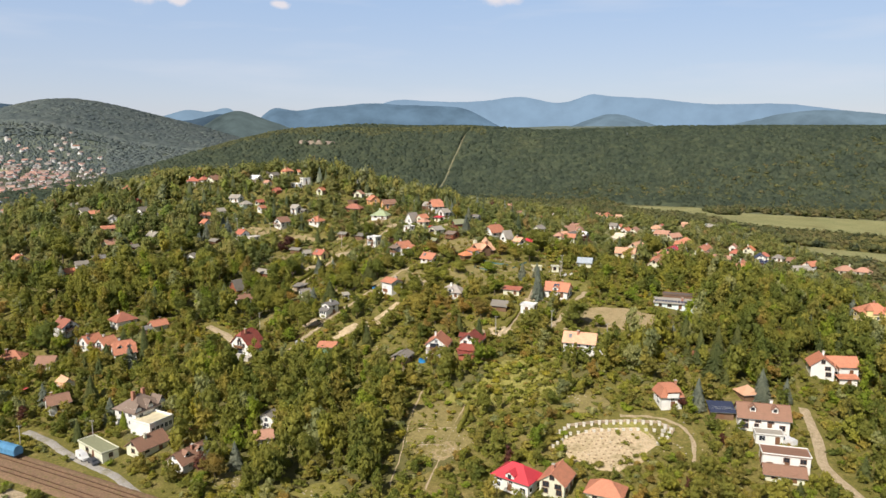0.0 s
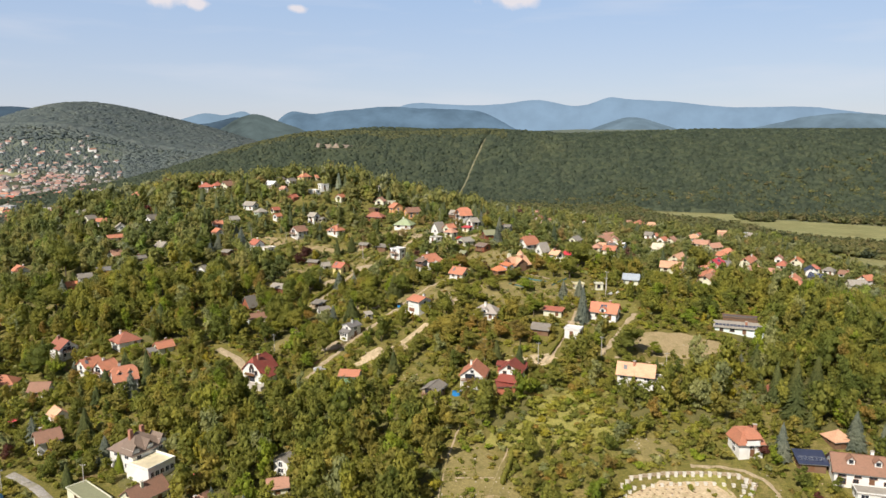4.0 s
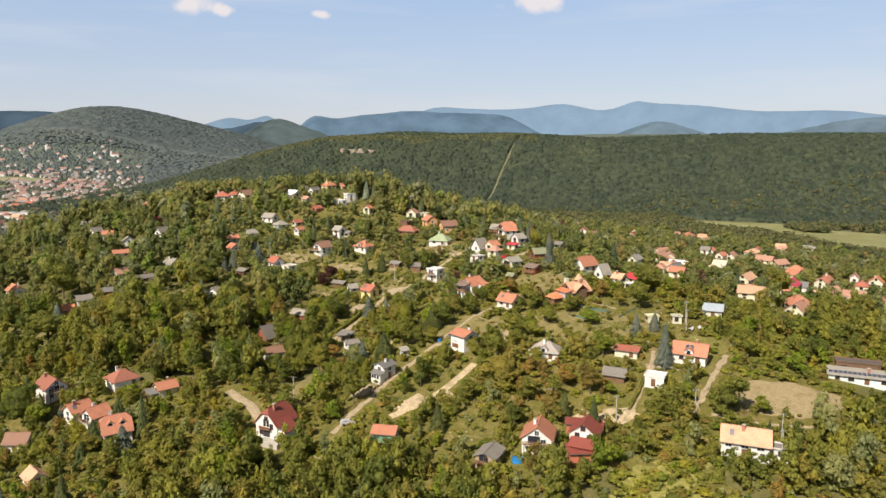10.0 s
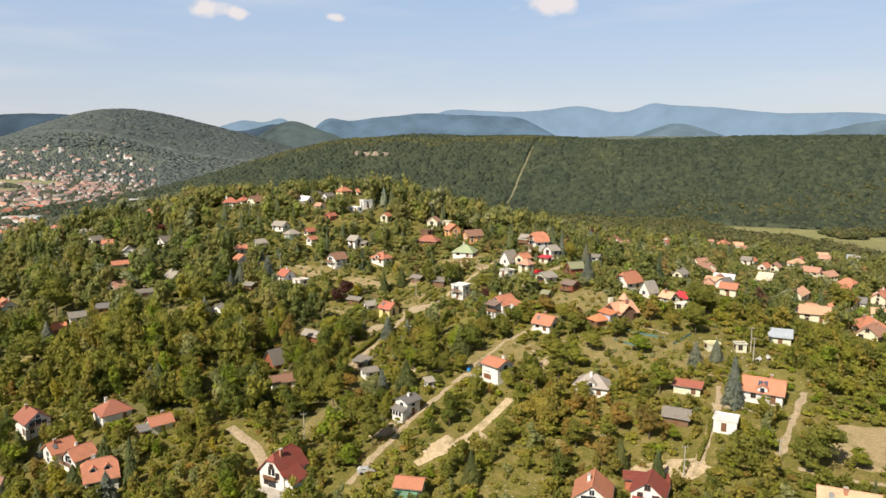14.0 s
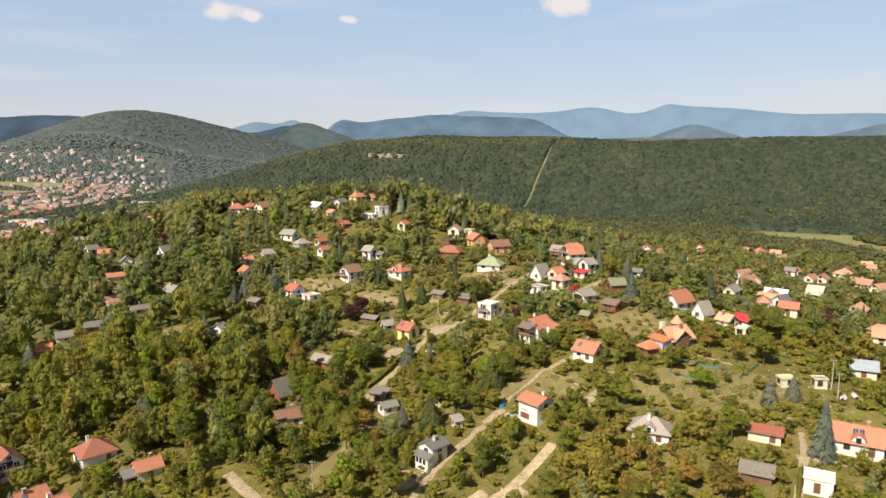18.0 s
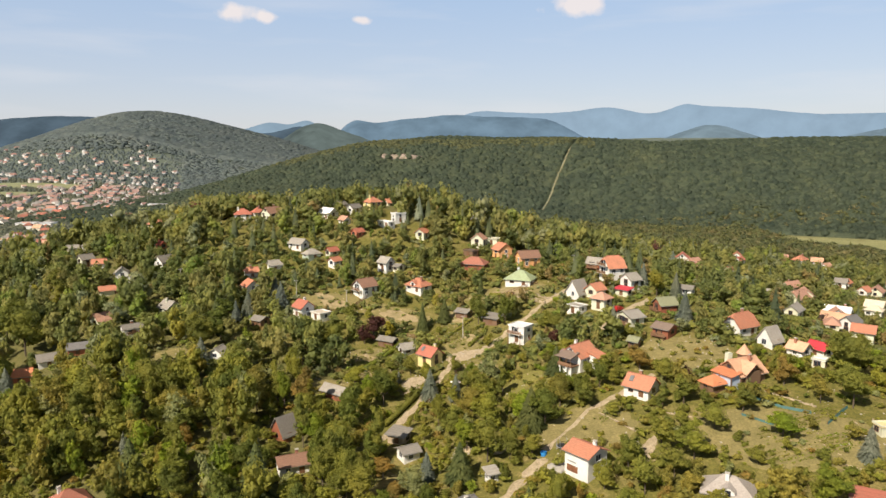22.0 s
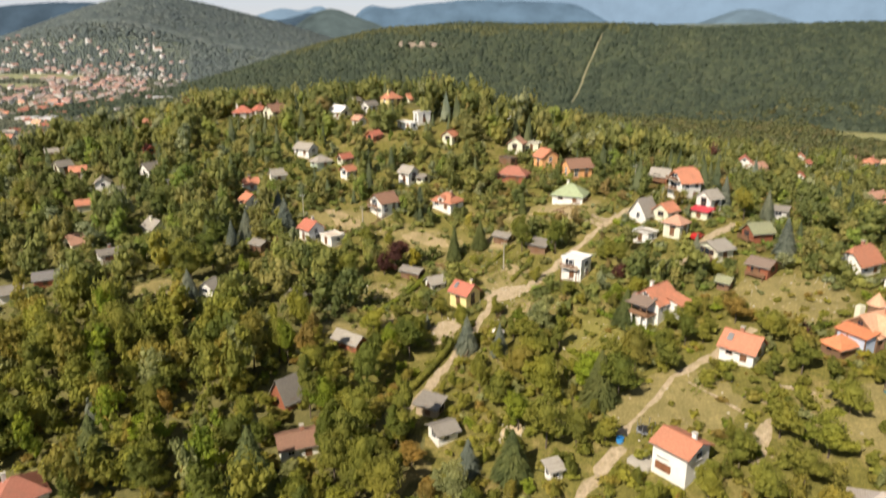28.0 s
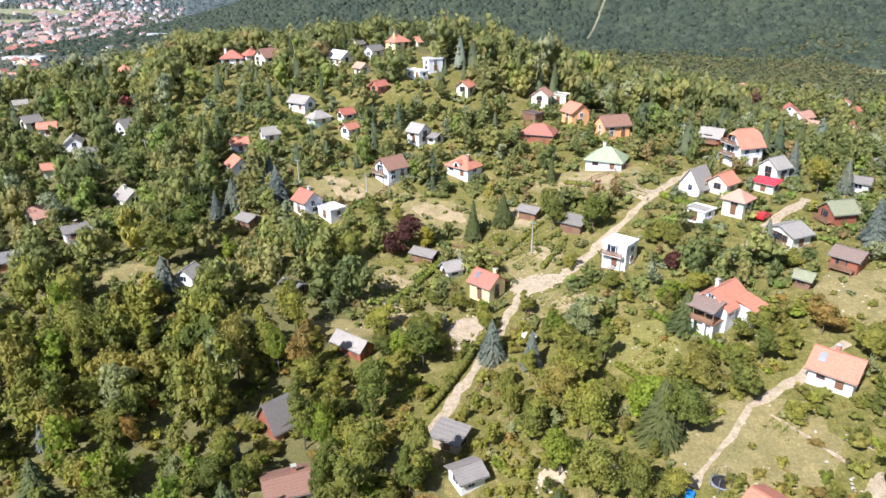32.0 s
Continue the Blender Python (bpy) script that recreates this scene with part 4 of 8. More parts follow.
    if "dormer" in opts or "gablefront" in opts:
        spots = [0.0] if "gablefront" in opts else [-w * 0.22, w * 0.22]
        for sx in spots:
            dw = 1.6 if "dormer" in opts else 2.4
            y0 = -d * 0.32 if "dormer" in opts else -d / 2 - 0.4
            zb = h - 0.05
            zt = h + d * (0.36 if "dormer" in opts else 0.2)
            bm = bmesh.new()
            pr = [(-dw / 2, zb), (dw / 2, zb), (dw / 2, zt - 0.5), (0, zt + 0.25), (-dw / 2, zt - 0.5)]
            a = [bm.verts.new((sx + p, y0, q)) for p, q in pr]
            b = [bm.verts.new((sx + p, 0.0, q)) for p, q in pr]
            bm.faces.new(a[::-1])
            bm.faces.new(b)
            for i in range(5):
                bm.faces.new([a[i], a[(i + 1) % 5], b[(i + 1) % 5], b[i]])
            bmesh.ops.recalc_face_normals(bm, faces=bm.faces)
            dm = part("dormer", bm, wall_mat, base)
            e, zl = dw / 2 + 0.25, zt - 0.62
            part("dormer_roof", slab([[(sx - e, y0 - 0.3, zl), (sx, y0 - 0.3, zt + 0.38), (sx, 0, zt + 0.38), (sx - e, 0, zl)], [(sx, y0 - 0.3, zt + 0.38), (sx + e, y0 - 0.3, zl), (sx + e, 0, zl), (sx, 0, zt + 0.38)]], 0.14), roof_mat, dm)
            part("dormer_window", boxes((sx - 0.5, sx + 0.5, y0 - 0.05, y0 + 0.05, h + d * 0.17 if "dormer" in opts else zb - 0.3, zt - 0.45)), GLASS, dm)
    if "solar" in opts or "skylight" in opts:
        slope = math.degrees(math.atan(0.8))
        for sx in ((-0.7, 0.5) if "solar" in opts else (-w * 0.3,)):
            pn = part("solar_panel" if "solar" in opts else "skylight", boxes((-0.5, 0.5, -0.8, 0.8, 0.0, 0.1)), SOLAR if "solar" in opts else METAL, roof, "dark blue solar panel" if "solar" in opts else "bright roof window")
            pn.matrix_local = pose(sx, -d * 0.25, h + d * 0.2 + 0.06, slope)
    if roof_c == "solarroof" or "panels" in opts:
        pitch = math.degrees(math.atan(0.22)) if kind == "mono" else math.degrees(math.atan(0.8))
        n = int(w / 1.15)
        rows = 2 if d > 5 and "panels" not in opts else 1
        for i in range(n):
            for r in range(rows):
                v = (-0.25 + 0.5 * r) * d * (0.8 if kind == "mono" else 0.4) - (0 if kind == "mono" else d * 0.25)
                pn = part("solar_panel", boxes((-0.5, 0.5, -d * 0.17, d * 0.17, 0.0, 0.06)), SOLAR, roof, "dark blue solar panel")
                zz = h + (v + d / 2) * (0.22 if kind == "mono" else 0.8)
                pn.matrix_local = pose(-w / 2 + (i + 0.5) * w / n, v, zz + 0.08, pitch)
    if "big" in opts:
        # covered porch in front of the gable and a lower wing
        part("porch_roof", slab([[(-w / 2 - 3.6, -d / 2 + 0.5, 2.5), (-w / 2 + 0.2, -d / 2 + 0.5, 3.6), (-w / 2 + 0.2, d / 2 - 0.5, 3.6), (-w / 2 - 3.6, d / 2 - 0.5, 2.5)]], 0.16), tiles("roof_darkbrown", ROOFS["darkbrown"]), base, "brown porch roof")
        part("porch_floor", boxes((-w / 2 - 3.4, -w / 2, -d / 2 + 0.4, d / 2 - 0.4, 0.05, 0.25)), PLANK, base)
        part("porch_base", boxes((-w / 2 - 2.3, -w / 2, -d / 2 + 0.8, d / 2 - 0.8, -4.0, 0.05)), wall_mat, base)
        for v in (-d / 2 + 0.7, -d / 6, d / 6, d / 2 - 0.7):
            part("porch_pier", boxes((-w / 2 - 3.3, -w / 2 - 2.9, v - 0.2, v + 0.2, -4.0, 0.05)), wall_mat, base)
        for v in (-d / 2 + 0.7, -d / 6, d / 6, d / 2 - 0.7):
            part("porch_post", boxes((-w / 2 - 3.35, -w / 2 - 3.2, v - 0.08, v + 0.08, 0.25, 2.45)), PLANK, base)
        part("porch_railing", boxes((-w / 2 - 3.36, -w / 2 - 3.28, -d / 2 + 0.7, d / 2 - 0.7, 0.35, 1.1)), PLANK, base, "brown porch railing")
        part("wing_wall", boxes((w / 2 - 4, w / 2 - 0.3, -d / 2 - 3.2, -d / 2, -2.4, 2.3)), wall_mat, base)
        part("wing_roof", slab([[(w / 2 - 4.4, -d / 2 - 3.7, 2.2), (w / 2 + 0.2, -d / 2 - 3.7, 2.2), (w / 2 + 0.2, -d / 2 + 0.4, 3.3), (w / 2 - 4.4, -d / 2 + 0.4, 3.3)]], 0.18), roof_mat, base)
    if "white" in opts:
        # picture window below, darker porch at the side, paved terrace
        part("large_window", boxes((-2.3, 0.3, -d / 2 - 0.06, -d / 2 + 0.02, 0.5, 1.7)), plain("curtain_orange", (0.30, 0.13, 0.07), 0.35, 5, 0.5), base, "wide window with orange curtains behind the glass")
        part("window_frame", boxes((-2.42, 0.42, -d / 2 - 0.09, -d / 2 + 0.01, 0.4, 0.5), (-2.42, 0.42, -d / 2 - 0.09, -d / 2 + 0.01, 1.7, 1.8), (-2.42, -2.3, -d / 2 - 0.09, -d / 2 + 0.01, 0.5, 1.7), (0.3, 0.42, -d / 2 - 0.09, -d / 2 + 0.01, 0.5, 1.7), (-1.05, -0.95, -d / 2 - 0.09, -d / 2 + 0.01, 0.5, 1.7)), FRAME_BROWN, base)
        part("awning_case", boxes((-2.2, 0.0, -d / 2 - 0.16, -d / 2 - 0.01, 2.55, 2.7)), METAL, base)
        part("terrace", boxes((-w / 2 - 4, -w / 2, -d / 2 - 1, d / 2 - 2, -2.4, 0.05)), CONCRETE, base, "pale paved terrace")
    if "villa" in opts:
        part("terrace_wing", boxes((-7.2, 1.4, -13.0, -d / 2 + 0.6, -2.5, 3.2)), wall_mat, base)
        part("terrace_deck", boxes((-7.3, 1.5, -13.1, -d / 2, 3.2, 3.3)), plain("terrace_tile", (0.74, 0.66, 0.46), 0.7), base, "cream terrace deck")
        part("terrace_parapet", boxes((-7.3, 1.5, -13.1, -12.9, 3.3, 3.9), (-7.3, -7.1, -12.9, -d / 2, 3.3, 3.9), (1.3, 1.5, -12.9, -d / 2, 3.3, 3.9)), wall_mat, base)
        for k in range(5):
            add_window(base, "f", -6.1 + k * 1.6, 0.9, 1.1, 1.4, w, 26.0, False)
        for sx in (-2.2, 1.4):
            part("chimney", boxes((sx - 0.5, sx + 0.5, -0.5, 0.5, h + 2, top + 1.4)), BRICKISH, base, "tall brick chimney")
        for sx in (-4.4, 0.0, 4.4):
            part("attic_gable", slab([[(sx - 1.7, -d / 2 - 0.3, h - 0.2), (sx, -d / 2 - 0.3, h + 2.4), (sx, 0.0, h + 2.4), (sx - 1.7, 0.0, h - 0.2)], [(sx, -d / 2 - 0.3, h + 2.4), (sx + 1.7, -d / 2 - 0.3, h - 0.2), (sx + 1.7, 0.0, h - 0.2), (sx, 0.0, h + 2.4)]], 0.25), roof_mat, roof)
            part("attic_front", boxes((sx - 1.0, sx + 1.0, -d / 2 - 0.1, 0.0, h - 0.2, h + 0.9)), wall_mat, base)
    if "manor" in opts:
        for sx in (-w * 0.3, w * 0.32):
            part("turret_wall", boxes((sx - 1.3, sx + 1.3, -d / 2 - 0.8, -d / 2 + 1.6, -2.4, h + 1.2)), wall_mat, base)
            cxy = -d / 2 + 0.4
            part("turret_roof", slab([[(sx - 1.6, cxy - 1.5, h + 1.1), (sx + 1.6, cxy - 1.5, h + 1.1), (sx, cxy, h + 4.2)], [(sx + 1.6, cxy - 1.5, h + 1.1), (sx + 1.6, cxy + 1.5, h + 1.1), (sx, cxy, h + 4.2)],
                                      [(sx + 1.6, cxy + 1.5, h + 1.1), (sx - 1.6, cxy + 1.5, h + 1.1), (sx, cxy, h + 4.2)], [(sx - 1.6, cxy + 1.5, h + 1.1), (sx - 1.6, cxy - 1.5, h + 1.1), (sx, cxy, h + 4.2)]], 0.15), roof_mat, base)
    if "tiers" in opts:
        bm = bmesh.new()
        bmesh.ops.create_cone(bm, cap_ends=True, segments=10, radius1=1.5, radius2=1.5, depth=h + 4.5, matrix=Matrix.Translation((w / 2 - 0.6, d / 2 - 1.2, (h + 0.5) / 2)))
        tw = part("turret_wall", bm, wall_mat, base)
        bm = bmesh.new()
        bmesh.ops.create_cone(bm, cap_ends=True, segments=10, radius1=1.9, radius2=0.05, depth=2.4, matrix=Matrix.Translation((w / 2 - 0.6, d / 2 - 1.2, h + 3.9)))
        part("turret_roof", bm, roof_mat, tw, "pointed tiled turret roof")
        # cross gable over the terrace, broad chimney, blue-walled side terraces
        cg, zt = w * 0.24, top - 0.25
        part("cross_gable", slab([[(-cg - 1.6, -d / 2 - 1.2, h + 0.2), (-0.6, -d / 2 - 1.2, zt), (-0.6, 0.3, zt), (-cg - 1.6, 0.3, h + 0.2)], [(-0.6, -d / 2 - 1.2, zt), (cg + 0.4, -d / 2 - 1.2, h + 0.2), (cg + 0.4, 0.3, h + 0.2), (-0.6, 0.3, zt)]], 0.2), roof_mat, roof, "peach tiled cross gable")
        part("cross_wall", boxes((-cg - 0.9, cg - 0.3, -d / 2 - 0.7, -d / 2 + 0.1, -2.4, h + 0.6)), wall_mat, base)
        part("chimney", boxes((-w / 2 + 0.2, -w / 2 + 1.6, 0.6, 1.7, h, top + 1.3)), plain("wall_cream", WALLS["cream"], 0.85, 4, 0.16), base, "broad cream chimney")
        part("side_wall", boxes((-w / 2 - 2.8, -w / 2, -d / 2 + 0.3, d / 2 - 1.4, -2.4, 2.3)), plain("wall_blue", WALLS["blue"], 0.85, 4, 0.16), base, "blue-painted terrace front")
        part("side_roof", slab([[(-w / 2 - 3.4, -d / 2 - 0.3, 2.3), (-w / 2 + 0.3, -d / 2 - 0.3, 3.1), (-w / 2 + 0.3, d / 2 - 1, 3.1), (-w / 2 - 3.4, d / 2 - 1, 2.3)]], 0.18), tiles("roof_brightorange", ROOFS["brightorange"]), base, "low orange side roof over a terrace")
        for v in (-d / 2, 0, d / 2 - 1.4):
            part("terrace_post", boxes((-w / 2 - 3.2, -w / 2 - 3.05, v, v + 0.2, -2.4, 2.3)), PLANK, base)
    if "round" in opts:
        part("loggia", boxes((-1.7, 1.7, -d / 2 - 1.0, -d / 2 + 0.3, h - 0.4, h + 0.1), (-1.7, 1.7, -d / 2 - 1.0, -d / 2 - 0.85, h + 0.1, h + 0.9)), wall_mat, base, "rounded white loggia")
        part("loggia_opening", boxes((-1.4, 1.4, -d / 2 - 0.3, -d / 2 - 0.2, h + 0.9, h + 1.7)), GLASS, base)
        part("loggia_roof", slab([[(-2.2, -d / 2 - 1.3, h + 1.6), (2.2, -d / 2 - 1.3, h + 1.6), (1.3, -1.0, h + 3.1), (-1.3, -1.0, h + 3.1)]], 0.2), roof_mat, roof)
    if "tall" in opts:
        # lower bay in front of the gable under a narrow lean-to roof, white foundation
        bay = part("bay_wall", boxes((-w / 2 - 1.9, -w / 2, -d / 2 - 0.2, d / 2 - 0.8, -2.6, 2.3)), wall_mat, base)
        part("bay_roof", slab([[(-w / 2 - 2.3, -d / 2 - 0.6, 2.3), (-w / 2 + 0.05, -d / 2 - 0.6, 3.0), (-w / 2 + 0.05, d / 2 - 0.4, 3.0), (-w / 2 - 2.3, d / 2 - 0.4, 2.3)]], 0.14), roof_mat, bay, "dark grey lean-to roof over the bay")
        for v in (-1.4, -0.2, 0.9):
            part("bay_window", boxes((-w / 2 - 1.95, -w / 2 - 1.88, v - 0.4, v + 0.4, 0.7, 1.9)), GLASS, bay, "tall dark bay window")
    return base


# ---- houses of the hillside and the valley ----
house(-95.8, 212.4, 62, 11.0, 9.6, 5.2, "hip", "darkbrown", "white", "villa")
house(-100.3, 193.5, -38, 14.0, 4.7, 2.5, "flat", "greenish", "cream", "row")
house(-86.3, 194.4, 58, 9.4, 6.2, 2.5, "gable", "brown", "cream", "chim")
house(-71.3, 186.3, 60, 9.6, 6.2, 2.7, "gable", "brown", "white", "chim,dormer")
house(-126.8, 221.2, 42, 6.2, 5.5, 3.8, "gable", "brown", "white", "chim")
house(-134.0, 239.7, -40, 5.2, 4.4, 2.2, "gable", "peach", "white")
house(-168.4, 265.6, 10, 8.6, 6.2, 2.5, "hip", "orange", "white", "chim")
house(-150.5, 258.4, 5, 6.2, 5.5, 2.5, "gable", "brown", "white")
house(-158.0, 286.9, -37, 8.6, 6.7, 4.3, "gable", "redbrown", "white", "gbal_r,chim")
house(-136.2, 291.6, 50, 8.4, 7.4, 2.6, "hip", "redbrown", "white", "chim")
house(-140.5, 272.1, 58, 6.2, 5.6, 3.7, "gable", "orange", "white", "chim,skylight")
house(-132.5, 268.3, 60, 5.8, 5.9, 3.8, "gable", "orange", "white", "chim,gbal_l")
house(-121.3, 258.4, 36, 7.4, 6.7, 4.3, "halfhip", "orange", "white", "chim,dormer")
house(-118.1, 284.2, 45, 5.9, 4.4, 2.5, "gable", "orange", "cream", "chim")
house(-120.7, 281.5, 45, 3.7, 3.0, 2.2, "shed", "darkgrey", "wood")
house(-74.0, 257.4, 66, 8.4, 7.4, 4.4, "halfhip", "darkred", "white", "redvilla,chim")
house(-52.9, 205.1, 70, 3.9, 4.7, 3.7, "low", "grey", "white")
house(-52.9, 196.7, 20, 4.7, 3.9, 2.2, "gable", "pink", "cream")
house(-41.9, 249.4, -7, 5.9, 5.2, 3.7, "low", "orange", "greenwall", "awning")
house(-14.1, 236.2, 68, 6.6, 5.0, 4.0, "low", "grey", "woodlight", "gbal_l")
house(-41.8, 297.0, 30, 2.2, 2.0, 2.3, "mono", "lightgrey", "white")
house(-46.7, 284.0, 52, 5.0, 4.6, 4.3, "low", "darkgrey", "white", "tall,chim")
house(-21.9, 297.5, -44, 6.2, 6.2, 5.0, "low", "orange", "white", "white,chim")
house(-1.6, 242.1, 78, 7.6, 7.4, 4.1, "gable", "orange", "white", "gbal_l,chim")
house(10.2, 241.9, 69, 5.9, 6.7, 3.9, "gable", "darkred", "white", "porch_l")
house(8.0, 236.6, 5, 5.2, 3.7, 2.2, "shed", "darkred", "redwall")
house(10.6, 247.2, -8, 8.9, 2.2, 2.2, "shed", "darkred", "redwall")
house(47.2, 234.6, -19, 10.4, 6.7, 3.9, "gable", "peach", "white", "chim,skylight")
house(54.6, 232.4, -22, 4.4, 3.7, 2.5, "flat", "grey", "white")
house(67.5, 202.1, 5, 6.2, 6.2, 3.7, "mansard", "orange", "white", "round,chim")
house(46.3, 277.9, -26, 9.4, 6.7, 3.0, "gable", "orange", "white", "solar,chim,gablefront")
house(33.1, 265.3, -24, 5.2, 4.4, 2.8, "flat", "white", "white")
house(22.5, 269.3, -24, 5.9, 3.7, 2.2, "gable", "grey", "wood")
house(28.3, 282.0, -24, 6.7, 3.0, 2.2, "shed", "red", "cream")
house(4.0, 285.9, -18, 8.9, 6.4, 2.5, "hip", "ashen", "white", "chim,gablefront")
house(91.0, 269.1, -20, 15.6, 4.2, 2.3, "mono", "lightgrey", "lightblue", "long,panels")
house(94.9, 276.6, -20, 12.5, 3.9, 3.0, "flat", "dark", "wood")
house(91.0, 191.2, -14, 13.3, 7.4, 3.9, "gable", "brown", "white", "dormer,chim")
house(81.2, 196.1, -8, 6.2, 4.7, 2.2, "mono", "solarroof", "wood")
house(89.7, 183.9, -14, 7.0, 3.9, 2.5, "flat", "lightgrey", "white", "garage")
house(89.2, 173.3, -16, 11.4, 5.5, 3.8, "flat", "brown", "white")
house(86.6, 167.9, -16, 9.4, 3.9, 2.2, "gable", "brown", "cream")
house(124.6, 223.9, 74, 7.0, 7.0, 4.2, "gable", "orange", "white", "balcony,chim")
house(132.4, 226.4, -5, 9.4, 6.2, 3.7, "gable", "orange", "white")
house(131.1, 219.3, -5, 5.5, 2.3, 2.2, "shed", "orange", "white")
house(192.6, 307.4, -8, 12.5, 9.4, 6.3, "hip", "orange", "yellow", "manor,chim")
house(92.8, 205.8, 10, 4.7, 4.7, 2.2, "hip", "peach", "wood")
house(85.8, 226.7, 70, 3.9, 3.9, 2.9, "gable", "red", "white")
house(19.0, 168.8, -36, 10.1, 7.0, 3.7, "hip", "brightred", "white", "gablefront")
house(28.7, 166.5, 62, 7.4, 6.4, 3.7, "gable", "orange", "cream", "chim")
house(40.1, 161.8, -25, 8.6, 6.2, 2.9, "hip", "orange", "cream")
house(-229.6, 377.3, -39, 8.9, 5.9, 2.6, "gable", "orange", "white")
house(-167.3, 374.6, 46, 6.0, 4.6, 2.3, "low", "grey", "white", "balcony,chim")
house(-178.9, 362.2, 35, 5.9, 4.0, 2.2, "mono", "darkgrey", "redwall")
house(-185.7, 356.6, 40, 5.6, 4.0, 2.2, "gable", "grey", "white")
house(-188.1, 347.1, 30, 5.9, 4.0, 2.6, "gable", "brightorange", "redwall")
house(-183.6, 383.8, 60, 5.6, 5.9, 2.2, "gable", "pink", "cream")
house(-161.6, 390.7, -33, 6.4, 5.3, 2.2, "gable", "lightgrey", "cream", "chim")
house(-124.4, 381.4, -28, 4.6, 4.0, 2.2, "low", "grey", "wood")
house(-137.7, 407.6, -48, 5.6, 5.0, 2.2, "gable", "orange", "white")
house(-141.7, 418.6, 35, 4.6, 4.0, 2.2, "gable", "orange", "white", "chim")
house(-134.0, 424.1, 39, 4.6, 4.0, 2.2, "gable", "lightgrey", "white")
house(-111.7, 389.6, -38, 5.3, 5.3, 3.7, "gable", "red", "white", "chim")
house(-105.0, 388.2, -38, 5.3, 4.6, 2.3, "flat", "terrace", "white")
house(-93.2, 406.3, 48, 6.4, 6.2, 3.7, "gable", "brown", "white", "gbal_l")
house(-88.4, 423.1, -33, 4.6, 4.6, 3.7, "gable", "lightgrey", "white")
house(-83.5, 422.9, -35, 3.3, 3.3, 2.2, "low", "grey", "cream")
house(-185.3, 433.2, 62, 5.9, 5.9, 2.2, "gable", "grey", "white")
house(-199.9, 425.3, -62, 5.3, 4.8, 2.2, "gable", "lightgrey", "white")
house(-190.0, 418.0, 55, 4.0, 4.0, 2.5, "low", "grey", "white")
house(-225.4, 440.5, 60, 5.3, 4.6, 3.7, "gable", "grey", "cream")
house(-216.7, 436.6, 30, 5.3, 4.0, 2.5, "gable", "orange", "white")
house(-196.2, 410.0, 37, 7.3, 3.3, 2.2, "gable", "orange", "cream")
house(-213.8, 482.2, -35, 7.3, 5.9, 3.7, "hip", "orange", "cream")
house(-249.3, 467.4, 44, 4.6, 3.3, 2.2, "gable", "lightgrey", "cream")
house(-240.5, 465.0, -28, 3.3, 2.6, 2.2, "low", "grey", "white")
house(-457.8, 721.0, 52, 4.0, 3.3, 2.2, "gable", "orange", "white")
house(-196.3, 452.3, -39, 4.0, 3.3, 2.2, "gable", "darkred", "redwall")
house(-173.5, 491.5, 20, 7.9, 6.6, 3.7, "hip", "red", "white")
house(-166.8, 494.5, 40, 5.3, 5.3, 3.7, "hip", "red", "white", "chim")
house(-156.5, 485.6, 55, 7.4, 7.0, 3.7, "gable", "brown", "cream")
house(-161.5, 495.0, 85, 2.6, 3.3, 3.7, "gable", "lightgrey", "white")
house(-124.7, 472.8, -39, 7.9, 5.3, 2.5, "gable", "white", "white")
house(-126.0, 500.8, 70, 4.6, 4.6, 2.5, "gable", "grey", "cream")
house(-113.3, 476.0, 60, 5.9, 4.0, 2.8, "gable", "grey", "white")
house(-106.3, 483.8, 49, 6.6, 5.9, 3.7, "hip", "orange", "yellow", "chim")
house(-100.4, 497.8, 37, 4.0, 4.0, 2.2, "gable", "orange", "cream")
house(-90.3, 464.0, 39, 5.3, 4.0, 3.7, "flat", "white", "white")
house(-94.8, 457.9, -42, 7.9, 3.3, 2.2, "flat", "white", "white")
house(-114.4, 461.9, -43, 4.6, 3.3, 2.2, "gable", "pink", "white")
house(-105.7, 449.0, 60, 4.6, 3.3, 2.2, "gable", "red", "redwall")
house(-129.1, 440.8, -28, 7.3, 4.6, 2.5, "gable", "lightgrey", "white")
house(-121.1, 432.3, 49, 5.9, 4.6, 2.2, "hip", "lightgrey", "greenwall")
house(-109.7, 425.7, 60, 4.0, 3.3, 2.5, "gable", "orange", "white")
house(-112.9, 433.8, 50, 4.0, 3.3, 2.2, "gable", "red", "cream")
house(-128.7, 356.9, 80, 4.0, 4.0, 2.2, "gable", "lightgrey", "white")
house(-105.0, 356.7, -29, 5.3, 3.3, 2.2, "low", "grey", "wood")
house(-87.4, 339.6, -30, 7.3, 3.3, 2.2, "gable", "lightgrey", "redwood", "long")
house(-95.0, 318.2, 53, 4.2, 5.3, 2.2, "aframe", "grey", "redwood")
house(-88.6, 305.1, 29, 6.8, 5.9, 2.5, "low", "brown", "white", "chim")
house(-78.3, 372.2, -24, 5.6, 3.3, 2.2, "low", "grey", "wood")
house(-65.2, 315.9, -22, 4.6, 3.3, 2.2, "mono", "grey", "woodlight")
house(-61.7, 308.2, 35, 4.0, 4.0, 2.3, "low", "grey", "white")
house(-62.8, 358.0, -36, 5.4, 5.0, 3.7, "gable", "red", "yellow", "chim,skylight")
house(-71.4, 366.3, 35, 4.0, 3.3, 2.2, "gable", "lightgrey", "white")
house(-19.9, 342.4, 48, 7.4, 6.6, 2.5, "gable", "orange", "white", "big,chim")
house(-6.1, 324.9, -36, 6.4, 5.8, 2.5, "gable", "orange", "white", "skylight,chim")
